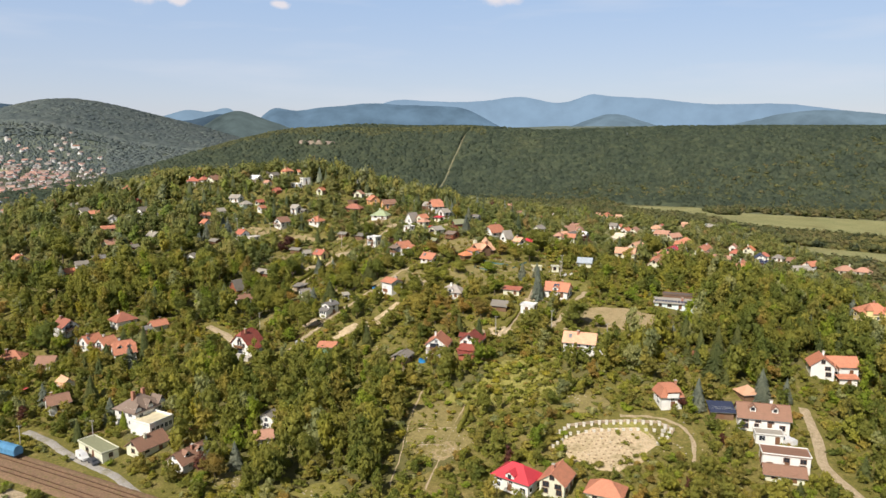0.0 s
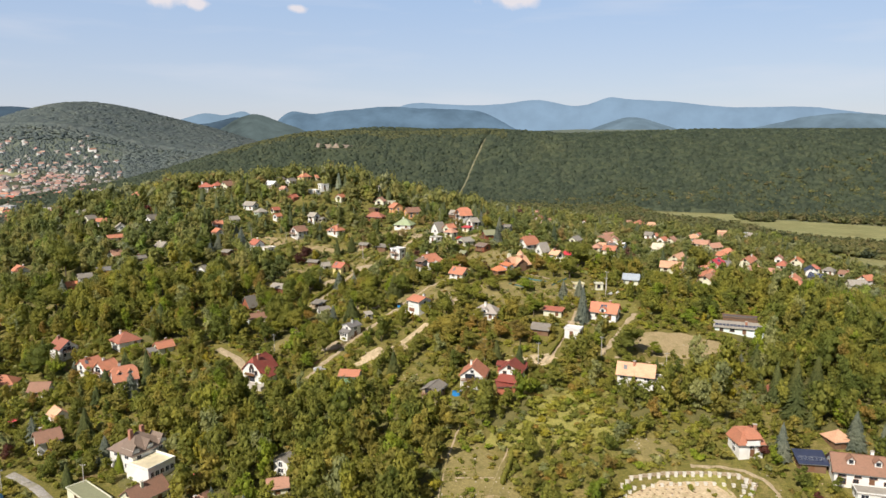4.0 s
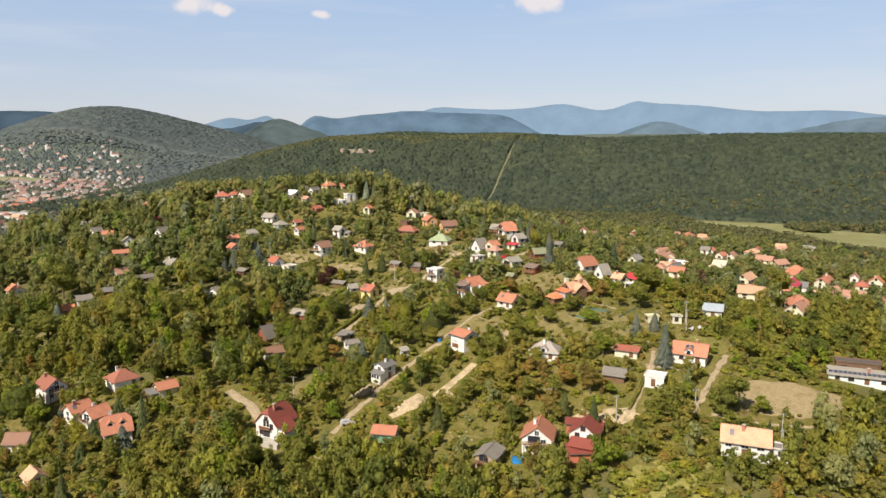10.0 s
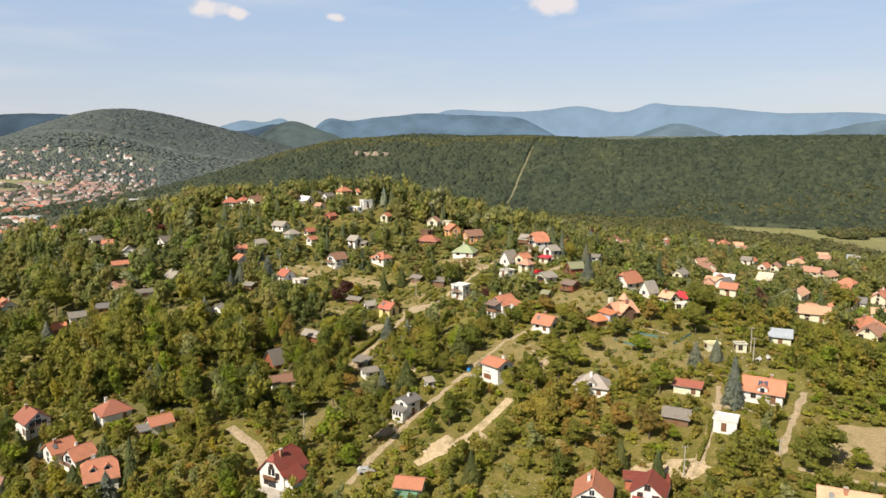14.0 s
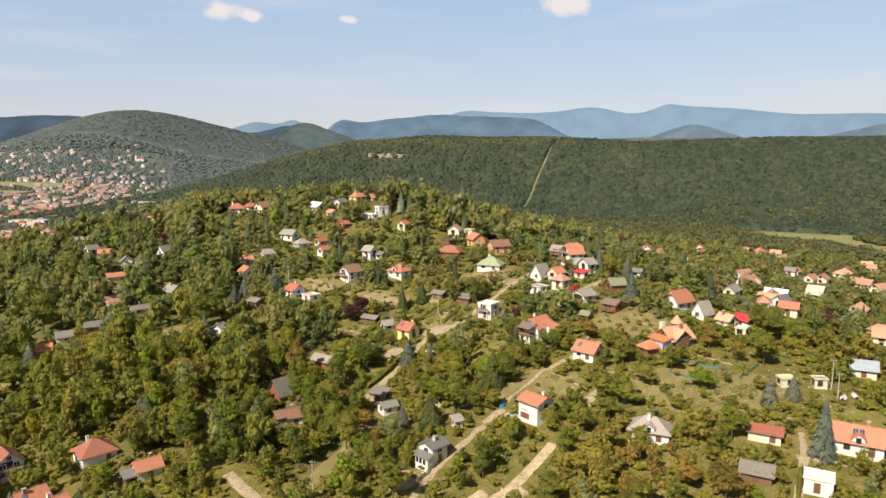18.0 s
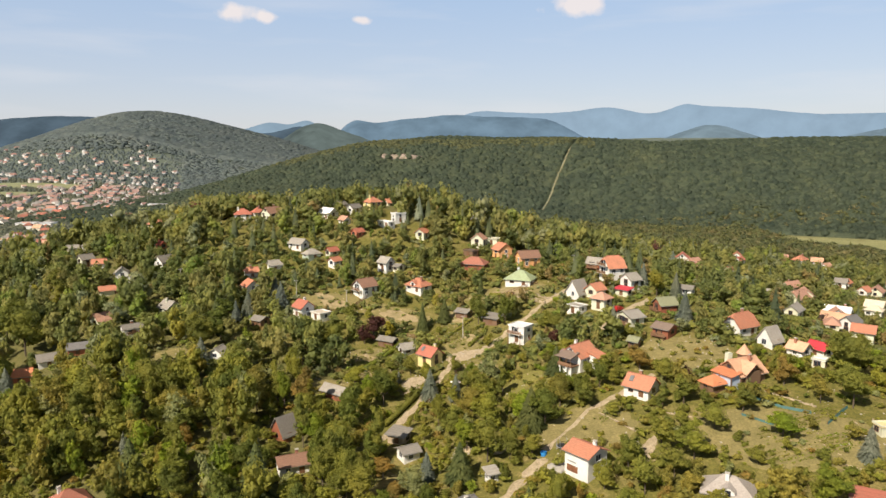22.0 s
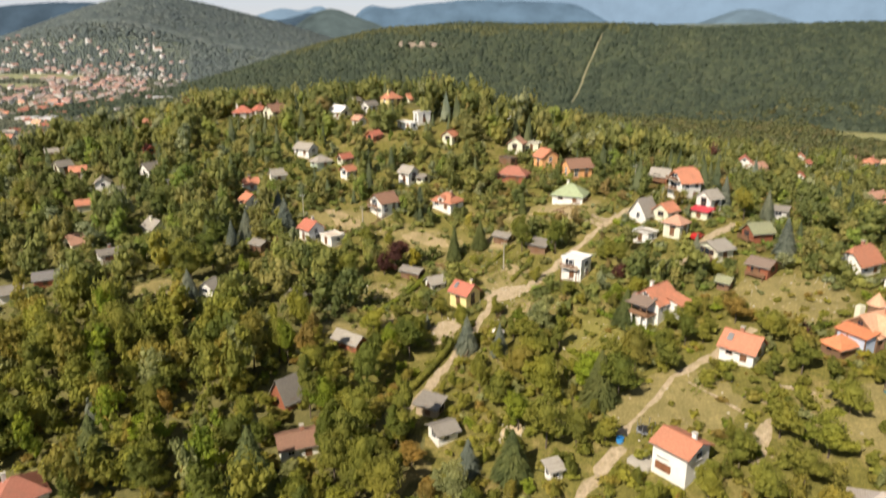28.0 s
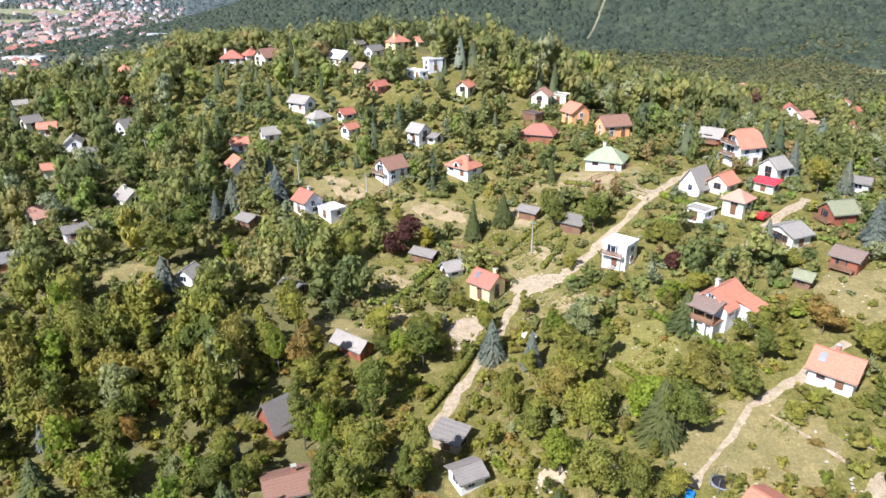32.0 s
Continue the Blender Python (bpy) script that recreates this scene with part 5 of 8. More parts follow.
house(-35.7, 363.5, -32, 5.3, 5.0, 4.7, "flat", "white", "white", "balcony")
house(4.8, 353.7, -41, 4.8, 4.8, 2.6, "low", "darkbrown", "redwood", "balcony")
house(-4.3, 348.4, -38, 2.6, 2.0, 2.2, "gable", "greenish", "wood")
house(-3.5, 363.0, 33, 5.0, 6.6, 2.6, "low", "lightgrey", "cream", "gbal_l")
house(8.1, 370.7, 20, 5.4, 4.6, 2.5, "gable", "greenish", "redwood", "gbal_l")
house(-17.0, 387.3, 46, 5.3, 5.3, 2.0, "aframe", "lightgrey", "white")
house(-11.3, 386.1, 46, 4.6, 4.6, 2.6, "gable", "orange", "cream")
house(-10.4, 375.6, -40, 4.6, 4.3, 3.7, "hip", "pink", "cream")
house(-18.1, 374.9, -42, 4.6, 4.0, 2.2, "flat", "lightgrey", "white")
house(0.6, 390.5, 37, 4.4, 4.8, 3.7, "gable", "lightgrey", "white")
house(-2.4, 384.6, -42, 4.6, 2.6, 2.2, "shed", "brightred", "cream")
house(-4.1, 401.0, 26, 6.4, 6.2, 5.4, "halfhip", "orange", "white", "gbal_l,gbal_hi")
house(-8.4, 415.0, -30, 5.3, 4.6, 3.7, "gable", "lightgrey", "redwood", "balcony")
house(-35.8, 407.1, -18, 9.2, 7.3, 2.3, "hip", "green", "white", "chim")
house(-33.1, 428.3, 25, 7.9, 5.9, 3.7, "gable", "brown", "orangewall")
house(-43.3, 437.5, -60, 5.9, 5.9, 4.1, "gable", "orange", "orangewall")
house(-53.8, 425.9, -14, 9.2, 5.9, 2.3, "hip", "redbrown", "redwood")
house(-56.0, 437.8, -42, 5.3, 3.3, 2.2, "flat", "dark", "wood")
house(-53.5, 449.5, 75, 4.6, 5.3, 3.7, "gable", "pink", "cream")
house(-47.3, 455.5, -28, 5.3, 4.0, 2.5, "flat", "lightgrey", "cream")
house(-77.7, 450.8, 70, 5.3, 4.0, 2.6, "gable", "orange", "cream")
house(-58.1, 488.8, 80, 3.3, 3.3, 4.4, "low", "grey", "grey")
house(-73.4, 408.7, -35, 7.6, 5.9, 2.6, "hip", "orange", "white", "chim,gablefront")
house(-54.8, 386.6, -30, 4.6, 3.3, 2.2, "low", "grey", "wood")
house(-44.8, 378.8, -30, 5.3, 3.3, 2.2, "mono", "grey", "wood")
house(18.5, 328.9, 32, 8.4, 7.4, 2.4, "gable", "peach", "wood", "tiers,chim")
house(10.8, 324.2, 32, 4.6, 4.0, 2.2, "hip", "brightorange", "wood")
house(26.1, 356.2, 36, 7.6, 5.6, 2.8, "halfhip", "orange", "white", "chim")
house(31.7, 348.4, 36, 4.4, 4.6, 2.2, "aframe", "lightgrey", "white")
house(37.5, 343.6, -50, 4.3, 4.0, 2.3, "gable", "peach", "white", "chim")
house(43.9, 346.4, -58, 5.0, 3.3, 2.2, "gable", "brightred", "white")
house(40.0, 336.5, -35, 3.0, 2.6, 2.2, "flat", "white", "cream")
house(77.4, 415.0, 75, 4.5, 5.4, 3.7, "gable", "pink", "white")
house(64.1, 387.4, 71, 6.4, 3.9, 2.3, "hip", "pink", "cream")
house(72.8, 394.0, 38, 5.4, 4.9, 3.7, "gable", "darkgrey", "white")
house(95.0, 505.8, 33, 8.8, 5.7, 2.5, "gable", "pink", "cream")
house(89.3, 475.4, -7, 7.6, 5.2, 2.3, "hip", "pink", "cream")
house(69.0, 467.5, -13, 5.7, 3.9, 2.2, "gable", "lightgrey", "cream")
house(38.8, 426.0, 60, 4.6, 4.0, 2.2, "low", "grey", "white")
house(136.9, 523.2, 44, 6.4, 5.2, 2.5, "gable", "orange", "white")
house(137.3, 544.4, 49, 5.7, 4.4, 2.3, "gable", "orange", "white")
house(-2.8, 612.6, 47, 6.4, 4.8, 2.8, "gable", "lightgrey", "white")
house(52.8, 548.1, 75, 7.2, 7.2, 3.7, "gable", "red", "white")
house(57.7, 544.2, 40, 8.0, 5.6, 2.6, "gable", "pink", "white")
house(73.5, 532.7, 68, 5.4, 4.6, 2.6, "gable", "red", "white")
house(102.0, 616.7, 70, 6.2, 4.6, 2.5, "gable", "orange", "white")
house(148.5, 636.9, 47, 9.3, 7.0, 3.0, "hip", "orange", "white")
house(163.0, 645.8, -31, 6.9, 5.4, 2.6, "gable", "peach", "white")
house(95.3, 489.3, 77, 9.3, 5.4, 2.6, "gable", "pink", "cream")
house(130.3, 534.0, -35, 5.4, 4.6, 3.7, "gable", "grey", "white")
house(84.1, 429.8, -33, 8.6, 5.7, 3.7, "gable", "white", "lightblue")
house(72.7, 404.4, -38, 8.6, 5.1, 2.6, "gable", "peach", "cream")
house(143.4, 524.8, 57, 8.5, 6.3, 2.8, "gable", "pink", "cream")
house(169.6, 557.6, 25, 9.3, 6.3, 3.0, "hip", "peach", "white")
house(165.7, 527.5, -45, 10.8, 6.3, 2.8, "gable", "pink", "cream")
house(171.1, 518.4, 32, 10.8, 6.3, 2.8, "gable", "pink", "cream")
house(218.9, 632.3, -12, 6.9, 5.4, 2.6, "gable", "peach", "white")
house(244.7, 642.4, -13, 6.9, 4.6, 3.7, "flat", "bluegrey", "lightblue")
house(122.6, 482.0, -37, 6.9, 6.3, 2.6, "gable", "cream", "cream")
house(174.8, 502.1, -44, 8.5, 6.3, 2.8, "hip", "orange", "cream")
house(60.2, 650.9, -45, 10.8, 6.3, 2.8, "hip", "pink", "white")
house(14.9, 554.1, 60, 4.8, 4.0, 3.0, "gable", "darkred", "redwall")
house(18.3, 387.0, -30, 3.7, 3.7, 2.5, "low", "grey", "white")
house(122.0, 439.8, 52, 12.3, 6.3, 3.0, "gable", "peach", "cream")
house(99.9, 375.4, -37, 10.0, 6.5, 3.0, "hip", "pink", "cream")
house(143.1, 436.6, 54, 12.3, 7.0, 3.7, "gable", "brightred", "cream", "solar")
house(112.4, 358.1, 5, 9.6, 8.1, 3.7, "hip", "orange", "cream")
house(177.9, 473.2, 48, 7.7, 6.3, 3.7, "gable", "orange", "white", "chim")
house(165.4, 439.7, 34, 10.0, 6.3, 2.8, "gable", "pink", "cream")
house(155.1, 403.9, 38, 8.6, 6.5, 2.8, "hip", "peach", "cream")
house(64.4, 314.8, -20, 5.9, 4.4, 2.6, "gable", "bluegrey", "cream")
house(41.2, 305.2, 10, 3.6, 2.6, 2.0, "flat", "yellowflat", "cream")
house(49.2, 305.0, 0, 3.0, 2.4, 2.2, "flat", "lightgrey", "cream")
house(236.8, 447.0, 25, 7.7, 6.3, 3.9, "gable", "orange", "white")
house(222.5, 431.8, -4, 9.3, 6.3, 3.0, "gable", "lightgrey", "cream")
house(179.9, 418.4, 57, 8.3, 6.8, 3.7, "gable", "orange", "cream")
house(209.6, 459.1, 69, 8.5, 6.3, 3.7, "gable", "solarroof", "white")
house(213.7, 486.3, 57, 6.9, 7.0, 3.9, "gable", "brightorange", "cream")
house(198.4, 472.2, 60, 8.5, 6.3, 3.2, "hip", "red", "cream")
house(171.1, 461.9, 54, 6.9, 6.3, 3.7, "gable", "orange", "cream")
house(151.5, 442.5, -33, 6.2, 5.4, 3.2, "gable", "darkgrey", "white")
house(258.5, 446.0, -10, 10.0, 7.0, 3.0, "hip", "pink", "cream")
house(269.7, 445.0, -34, 9.3, 6.3, 3.0, "hip", "pink", "cream")
house(114.2, 1038.3, 51, 8.9, 6.8, 2.8, "gable", "orange", "cream", "chim")
house(54.6, 525.0, -38, 5.5, 4.0, 2.6, "gable", "pink", "cream", "chim")
house(94.3, 585.2, 42, 5.1, 3.8, 2.6, "gable", "red", "white")
house(83.4, 466.2, 37, 8.3, 5.5, 3.2, "halfhip", "pink", "cream")
house(53.7, 391.5, 54, 6.3, 4.2, 2.6, "gable", "lightgrey", "cream")
house(156.1, 614.9, 40, 6.4, 4.1, 2.6, "gable", "pink", "white")
house(68.4, 375.4, -31, 5.9, 4.4, 3.7, "gable", "orange", "cream")
house(179.5, 576.4, 54, 4.6, 3.4, 3.7, "gable", "red", "white")
house(164.4, 482.8, -46, 6.4, 5.2, 2.8, "gable", "orange", "white")
house(240.7, 629.4, -25, 6.2, 3.8, 3.7, "gable", "lightgrey", "white", "chim")
house(211.8, 611.1, -34, 6.6, 3.7, 2.8, "halfhip", "pink", "cream")
house(116.1, 468.4, -42, 6.6, 4.6, 3.2, "hip", "cream", "white")
house(133.5, 423.6, -44, 8.5, 6.5, 2.6, "hip", "orange", "white", "chim")
house(94.6, 360.7, -23, 9.6, 5.8, 3.7, "gable", "peach", "cream")
house(106.9, 345.1, 51, 10.6, 6.6, 2.8, "gable", "pink", "cream")
house(156.3, 424.6, 52, 8.2, 5.5, 2.6, "gable", "pink", "white", "chim")
house(216.5, 469.8, -26, 6.7, 5.3, 3.7, "hip", "red", "cream")
house(228.3, 473.6, -42, 6.6, 5.0, 2.6, "hip", "grey", "white")
house(205.0, 442.7, -44, 7.6, 5.5, 2.6, "gable", "solarroof", "white", "chim")
house(207.1, 497.6, 60, 7.1, 4.5, 3.2, "gable", "pink", "white", "chim")
house(174.2, 405.6, -39, 9.2, 6.9, 3.7, "hip", "orange", "cream", "chim")
house(166.4, 373.1, -46, 8.2, 5.1, 2.6, "hip", "orange", "white")
house(234.9, 466.2, -44, 6.9, 4.8, 2.6, "gable", "brown", "white", "chim")
house(172.5, 430.2, -31, 9.7, 6.8, 3.7, "gable", "pink", "white")
house(144.0, 652.6, -31, 4.9, 3.1, 2.6, "gable", "pink", "white")
house(146.3, 413.8, -27, 6.3, 5.0, 3.7, "gable", "peach", "white")


# ---- trees ----
def tri_arrays(bm):
    bmesh.ops.triangulate(bm, faces=bm.faces)
    bm.verts.ensure_lookup_table()
    v = np.array([p.co[:] for p in bm.verts])
    f = np.array([[q.index for q in p.verts] for p in bm.faces])
    bm.free()
    return v, f


def ico(sub):
    bm = bmesh.new()
    bmesh.ops.create_icosphere(bm, subdivisions=sub, radius=1)
    return tri_arrays(bm)


ICO0, ICO1 = ico(1), ico(2)
OCTA = np.array([(1, 0, 0), (-1, 0, 0), (0, 1, 0), (0, -1, 0), (0, 0, 1), (0, 0, -1)], float), np.array([(0, 2, 4), (2, 1, 4), (1, 3, 4), (3, 0, 4), (2, 0, 5), (1, 2, 5), (3, 1, 5), (0, 3, 5)])


def tuft_cloud(rng, centres, radii, count, size):
    """Small bent leaf clumps laid over a set of lobes."""
    lobe = rng.choice(len(centres), count, p=radii ** 2 / (radii ** 2).sum())
    n = rng.normal(size=(count, 3))
    n[:, 2] = np.abs(n[:, 2]) * 0.9 + n[:, 2] * 0.1
    n /= np.linalg.norm(n, axis=1)[:, None]
    p = centres[lobe] + n * radii[lobe][:, None] * rng.uniform(0.78, 1.28, (count, 1)) * np.array([1, 1, 0.85])
    m = n + rng.normal(size=(count, 3)) * 0.5
    m /= np.linalg.norm(m, axis=1)[:, None]
    a = np.cross(m, rng.normal(size=(count, 3)))
    a /= np.linalg.norm(a, axis=1)[:, None]
    b = np.cross(m, a)
    s = size * rng.uniform(0.55, 1.4, (count, 1))
    v = np.stack([p - a * s - b * s * 0.55, p + a * s * 0.8 - b * s * 0.75, p + b * s * 1.1 + a * s * rng.uniform(-0.5, 0.5, (count, 1))], 1).reshape(-1, 3)
    f = np.arange(count * 3).reshape(-1, 3)
    return v, f


def stack(parts_):
    vs, fs, off = [], [], 0
    for v, f in parts_:
        vs.append(v)
        fs.append(f + off)
        off += len(v)
    return np.concatenate(vs), np.concatenate(fs)


def trunk_arrays(h, r, rng, limbs, sides=6):
    out = []

    def tube(p, q, r0, r1):
        d = (q - p) / np.linalg.norm(q - p)
        a = np.cross(d, (0.3, 0.9, 0.1))
        a /= np.linalg.norm(a)
        b = np.cross(d, a)
        t = np.arange(sides) / sides * math.tau
        ring = np.cos(t)[:, None] * a + np.sin(t)[:, None] * b
        v = np.concatenate([p + ring * r0, q + ring * r1])
        k = np.arange(sides)
        k2 = (k + 1) % sides
        out.append((v, np.concatenate([np.stack([k, k2, k2 + sides], 1), np.stack([k, k2 + sides, k + sides], 1)])))

    top = np.array([rng.uniform(-0.03, 0.03) * h, rng.uniform(-0.03, 0.03) * h, h])
    tube(np.array([0, 0, -0.8]), top * 0.45, r, r * 0.75)
    tube(top * 0.45, top, r * 0.75, r * 0.25)
    for _ in range(limbs):
        z, a = rng.uniform(0.35, 0.75), rng.uniform(0, math.tau)
        tube(top * z, top * z + h * 0.3 * np.array([math.cos(a), math.sin(a), 0.7]), r * 0.4, r * 0.12)
    return stack(out)


FORMS = {  # crown outline: height of the widest part, width there, how full the foot and the top are
    "round": (0.55, 0.43, 0.55, 0.75), "egg": (0.46, 0.36, 0.6, 0.45), "tall": (0.50, 0.27, 0.7, 0.5),
    "spreading": (0.62, 0.50, 0.35, 0.85), "loose": (0.58, 0.40, 0.4, 0.7),
}


def broadleaf(seed, tufts, size, lobes=9, form="round", limbs=4, core=ICO1):
    """Crown and trunk of a leafy tree 1 m high: many small uneven boughs round a few limbs."""
    rng = np.random.default_rng(seed)
    zc, rw, foot, head = FORMS[form]
    lean = rng.uniform(-0.06, 0.06, 2)
    swell = rng.uniform(0, math.tau, 3)
    c, r = [], []
    for k in range(lobes):
        a, z = k * 2.4 + rng.uniform(-0.5, 0.5), 0.16 + 0.76 * ((k * 0.618 + rng.uniform(0, 0.12)) % 1.0)
        q = (z - zc) / (0.98 - zc) if z > zc else (zc - z) / (zc - 0.02)
        rim = rw * max(0.12, 1 - q * q) ** (0.5 + 0.5 * (1 - (head if z > zc else foot)))
        rim *= 1 + 0.16 * math.sin(2 * a + swell[0]) + 0.12 * math.sin(3 * a + swell[1] + 5 * z)
        out = rim * rng.uniform(0.55, 0.92)
        c.append((out * math.cos(a) + lean[0] * z, out * math.sin(a) + lean[1] * z, z + rng.uniform(-0.03, 0.05)))
        r.append(rng.uniform(0.75, 1.2) * 0.54 / math.sqrt(lobes) * (1.0 if form != "loose" else 0.82) * (1.3 if lobes < 7 else 1.0))
    for z, q in ((zc - 0.1, 0.62), (zc + 0.12, 0.55)):
        c.append((lean[0] * z, lean[1] * z, z))
        r.append(rw * q)
    c, r = np.array(c), np.array(r)
    bodies = []
    for p, q in zip(c, r * 0.78):
        v, f = core
        bodies.append((v * q * (1 + rng.normal(size=(len(v), 1)) * 0.12) * np.array([1, 1, 0.8]) + p, f))
    crown = stack(bodies + [tuft_cloud(rng, c, r, tufts, size)])
    return crown, trunk_arrays(0.6, 0.022, rng, limbs)


def conifer(seed, layers, per, width=0.2, droop=0.35):
    """Crown of boughs in whorls, 1 m high."""
    rng = np.random.default_rng(seed)
    out = []
    for k in range(layers):
        f = k / (layers - 1)
        z, rad = 0.10 + 0.86 * f, width * (1 - f) ** 0.85 + 0.018
        for j in range(max(4, int(per * (1 - 0.6 * f)))):
            a = rng.uniform(0, math.tau)
            R = rad * rng.uniform(0.75, 1.15)
            d, s = np.array([math.cos(a), math.sin(a), 0]), np.array([-math.sin(a), math.cos(a), 0])
            base, tip = np.array([0, 0, z + 0.02]), d * R + np.array([0, 0, z - droop * R * rng.uniform(0.3, 1.4)])
            mid, wd = base * 0.45 + tip * 0.55 + np.array([0, 0, 0.03]), R * rng.uniform(0.10, 0.19) + 0.006
            v = np.array([base, mid + s * wd - [0, 0, 0.02], tip, mid - s * wd - [0, 0, 0.02], mid])
            out.append((v, np.array([[0, 4, 1], [1, 4, 2], [2, 4, 3], [3, 4, 0]])[:, ::-1]))
    t = np.arange(7) / 7 * math.tau
    ring = np.stack([np.cos(t) * width * 0.55, np.sin(t) * width * 0.55, np.full(7, 0.1)], 1)
    k = np.arange(7)
    out.append((np.concatenate([ring, [[0, 0, 0.95]]]), np.stack([k, (k + 1) % 7, np.full(7, 7)], 1)))
    return stack(out), trunk_arrays(0.9, 0.016, rng, 0)


def shrub(seed, tufts, size, core=OCTA):
    rng = np.random.default_rng(seed)
    c = np.array([(rng.uniform(-0.3, 0.3), rng.uniform(-0.3, 0.3), rng.uniform(0.25, 0.55)) for _ in range(3)])
    r = rng.uniform(0.24, 0.36, 3)
    bodies = [(core[0] * q * 0.85 * np.array([1, 1, 0.9]) + p, core[1]) for p, q in zip(c, r)]
    return stack(bodies + [tuft_cloud(rng, c, r, tufts, size)]), None


SHAPES = ("round", "egg", "spreading", "tall", "loose", "egg", "round")
NEAR = [broadleaf(1 + s, 2900, 0.0185, 60, SHAPES[s], 5, ICO0) for s in range(7)]
NEAR_CON = [conifer(11, 28, 40, 0.30), conifer(12, 30, 38, 0.26), conifer(13, 26, 40, 0.33)]
TIERS = [  # broadleaf, conifer and shrub shapes for nearer and farther ground
    ([broadleaf(20 + s, 400, 0.040, 22, SHAPES[s], 0, OCTA) for s in range(7)], [conifer(30 + s, 15, 16, 0.27) for s in range(3)], [shrub(40 + s, 30, 0.14) for s in range(4)]),
    ([broadleaf(50 + s, 190, 0.056, 12, SHAPES[s], 0, OCTA) for s in range(7)], [conifer(60 + s, 9, 8, 0.25) for s in range(2)], [shrub(70 + s, 20, 0.18) for s in range(3)]),
    ([broadleaf(80 + s, 90, 0.085, 6, SHAPES[s], 0, OCTA) for s in range(7)], [conifer(90 + s, 6, 7, 0.25) for s in range(2)], [shrub(95 + s, 18, 0.2) for s in range(3)]),
]


def far_crown(seed):
    """A rounded dome for crowns too far off to show their leaves."""
    r = np.random.default_rng(seed)
    t = np.arange(5) / 5 * math.tau + r.uniform(0, 1)
    k = np.arange(5)
    rings = [np.stack([np.cos(t + q) * w, np.sin(t + q) * w, np.full(5, z)], 1) * (1 + r.normal(size=(5, 1)) * 0.13) for q, w, z in ((0.0, 0.5, -0.35), (0.5, 0.44, 0.5))]
    f = [np.stack([k, (k + 1) % 5, k + 5], 1), np.stack([(k + 1) % 5, (k + 1) % 5 + 5, k + 5], 1), np.stack([k + 5, (k + 1) % 5 + 5, np.full(5, 10)], 1)]
    return np.concatenate(rings + [[[r.uniform(-0.1, 0.1), r.uniform(-0.1, 0.1), 1.0]]]), np.concatenate(f)


FAR = [far_crown(s) for s in range(6)]


def forest(name, shapes, items, label, mats, category="trees", soft=True):
    """Many trees joined: items are rows of shape, material, x, y, z, width, height, turn."""
    items = np.asarray(items, float)
    vs, fs, ms, off = [], [], [], 0
    for s in range(len(shapes)):
        sel = items[items[:, 0] == s]
        if not len(sel):
            continue
        v, f = shapes[s]
        c, n = np.cos(sel[:, 7])[:, None], np.sin(sel[:, 7])[:, None]
        X = (v[None, :, 0] * c - v[None, :, 1] * n) * sel[:, 5:6] + sel[:, 2:3]
        Y = (v[None, :, 0] * n + v[None, :, 1] * c) * sel[:, 5:6] + sel[:, 3:4]
        Z = v[None, :, 2] * sel[:, 6:7] + sel[:, 4:5]
        vs.append(np.stack([X, Y, Z], -1).reshape(-1, 3))
        fs.append((f[None] + (np.arange(len(sel)) * len(v))[:, None, None] + off).reshape(-1, 3))
        ms.append(np.repeat(sel[:, 1].astype(int), len(f)))
        off += len(sel) * len(v)
    ob = new(name, big_mesh(name, np.concatenate(vs), np.concatenate(fs), mats, np.concatenate(ms), soft))
    return tagged(ob, label, category, kind="stuff")


SPECIAL = []  # single trees set by hand: kind, material, x, y, width, height


def tree_at(kind, mat, x, y, wide, high):
    SPECIAL.append((kind, mat, x, y, wide, high))


# blue spruces by the houses
for sx, sy, sw, sh in ((37.7, 274.8, 10, 13.5), (40.4, 298.4, 7.5, 6.5), (33.8, 295.6, 7.5, 7.5), (-106.7, 308.9, 9, 8.5), (-99.2, 309.3, 8, 7.5), (-60.2, 337.1, 8.5, 8.5), (-52.9, 334.4, 8, 7.5), (-125.4, 400, 9, 9),
                       (-131.3, 388.4, 9, 8.5), (-133.7, 383.2, 8, 7.5), (-9.1, 357.2, 9, 9), (11.9, 361.7, 9.5, 9.5), (-105.2, 209.9, 9, 9), (-66.5, 187.0, 8, 8), (-60.3, 184.3, 7, 6.5), (75.4, 199.0, 9, 10),
                       (96.4, 203.8, 12, 10.5), (103.7, 203.4, 8, 8), (-186.7, 339.0, 10, 9), (-130.3, 312.1, 7, 8), (14.0, 384.0, 8, 8), (5.0, 392.0, 8, 9)):
    tree_at("c", 7, sx, sy, sw, sh)
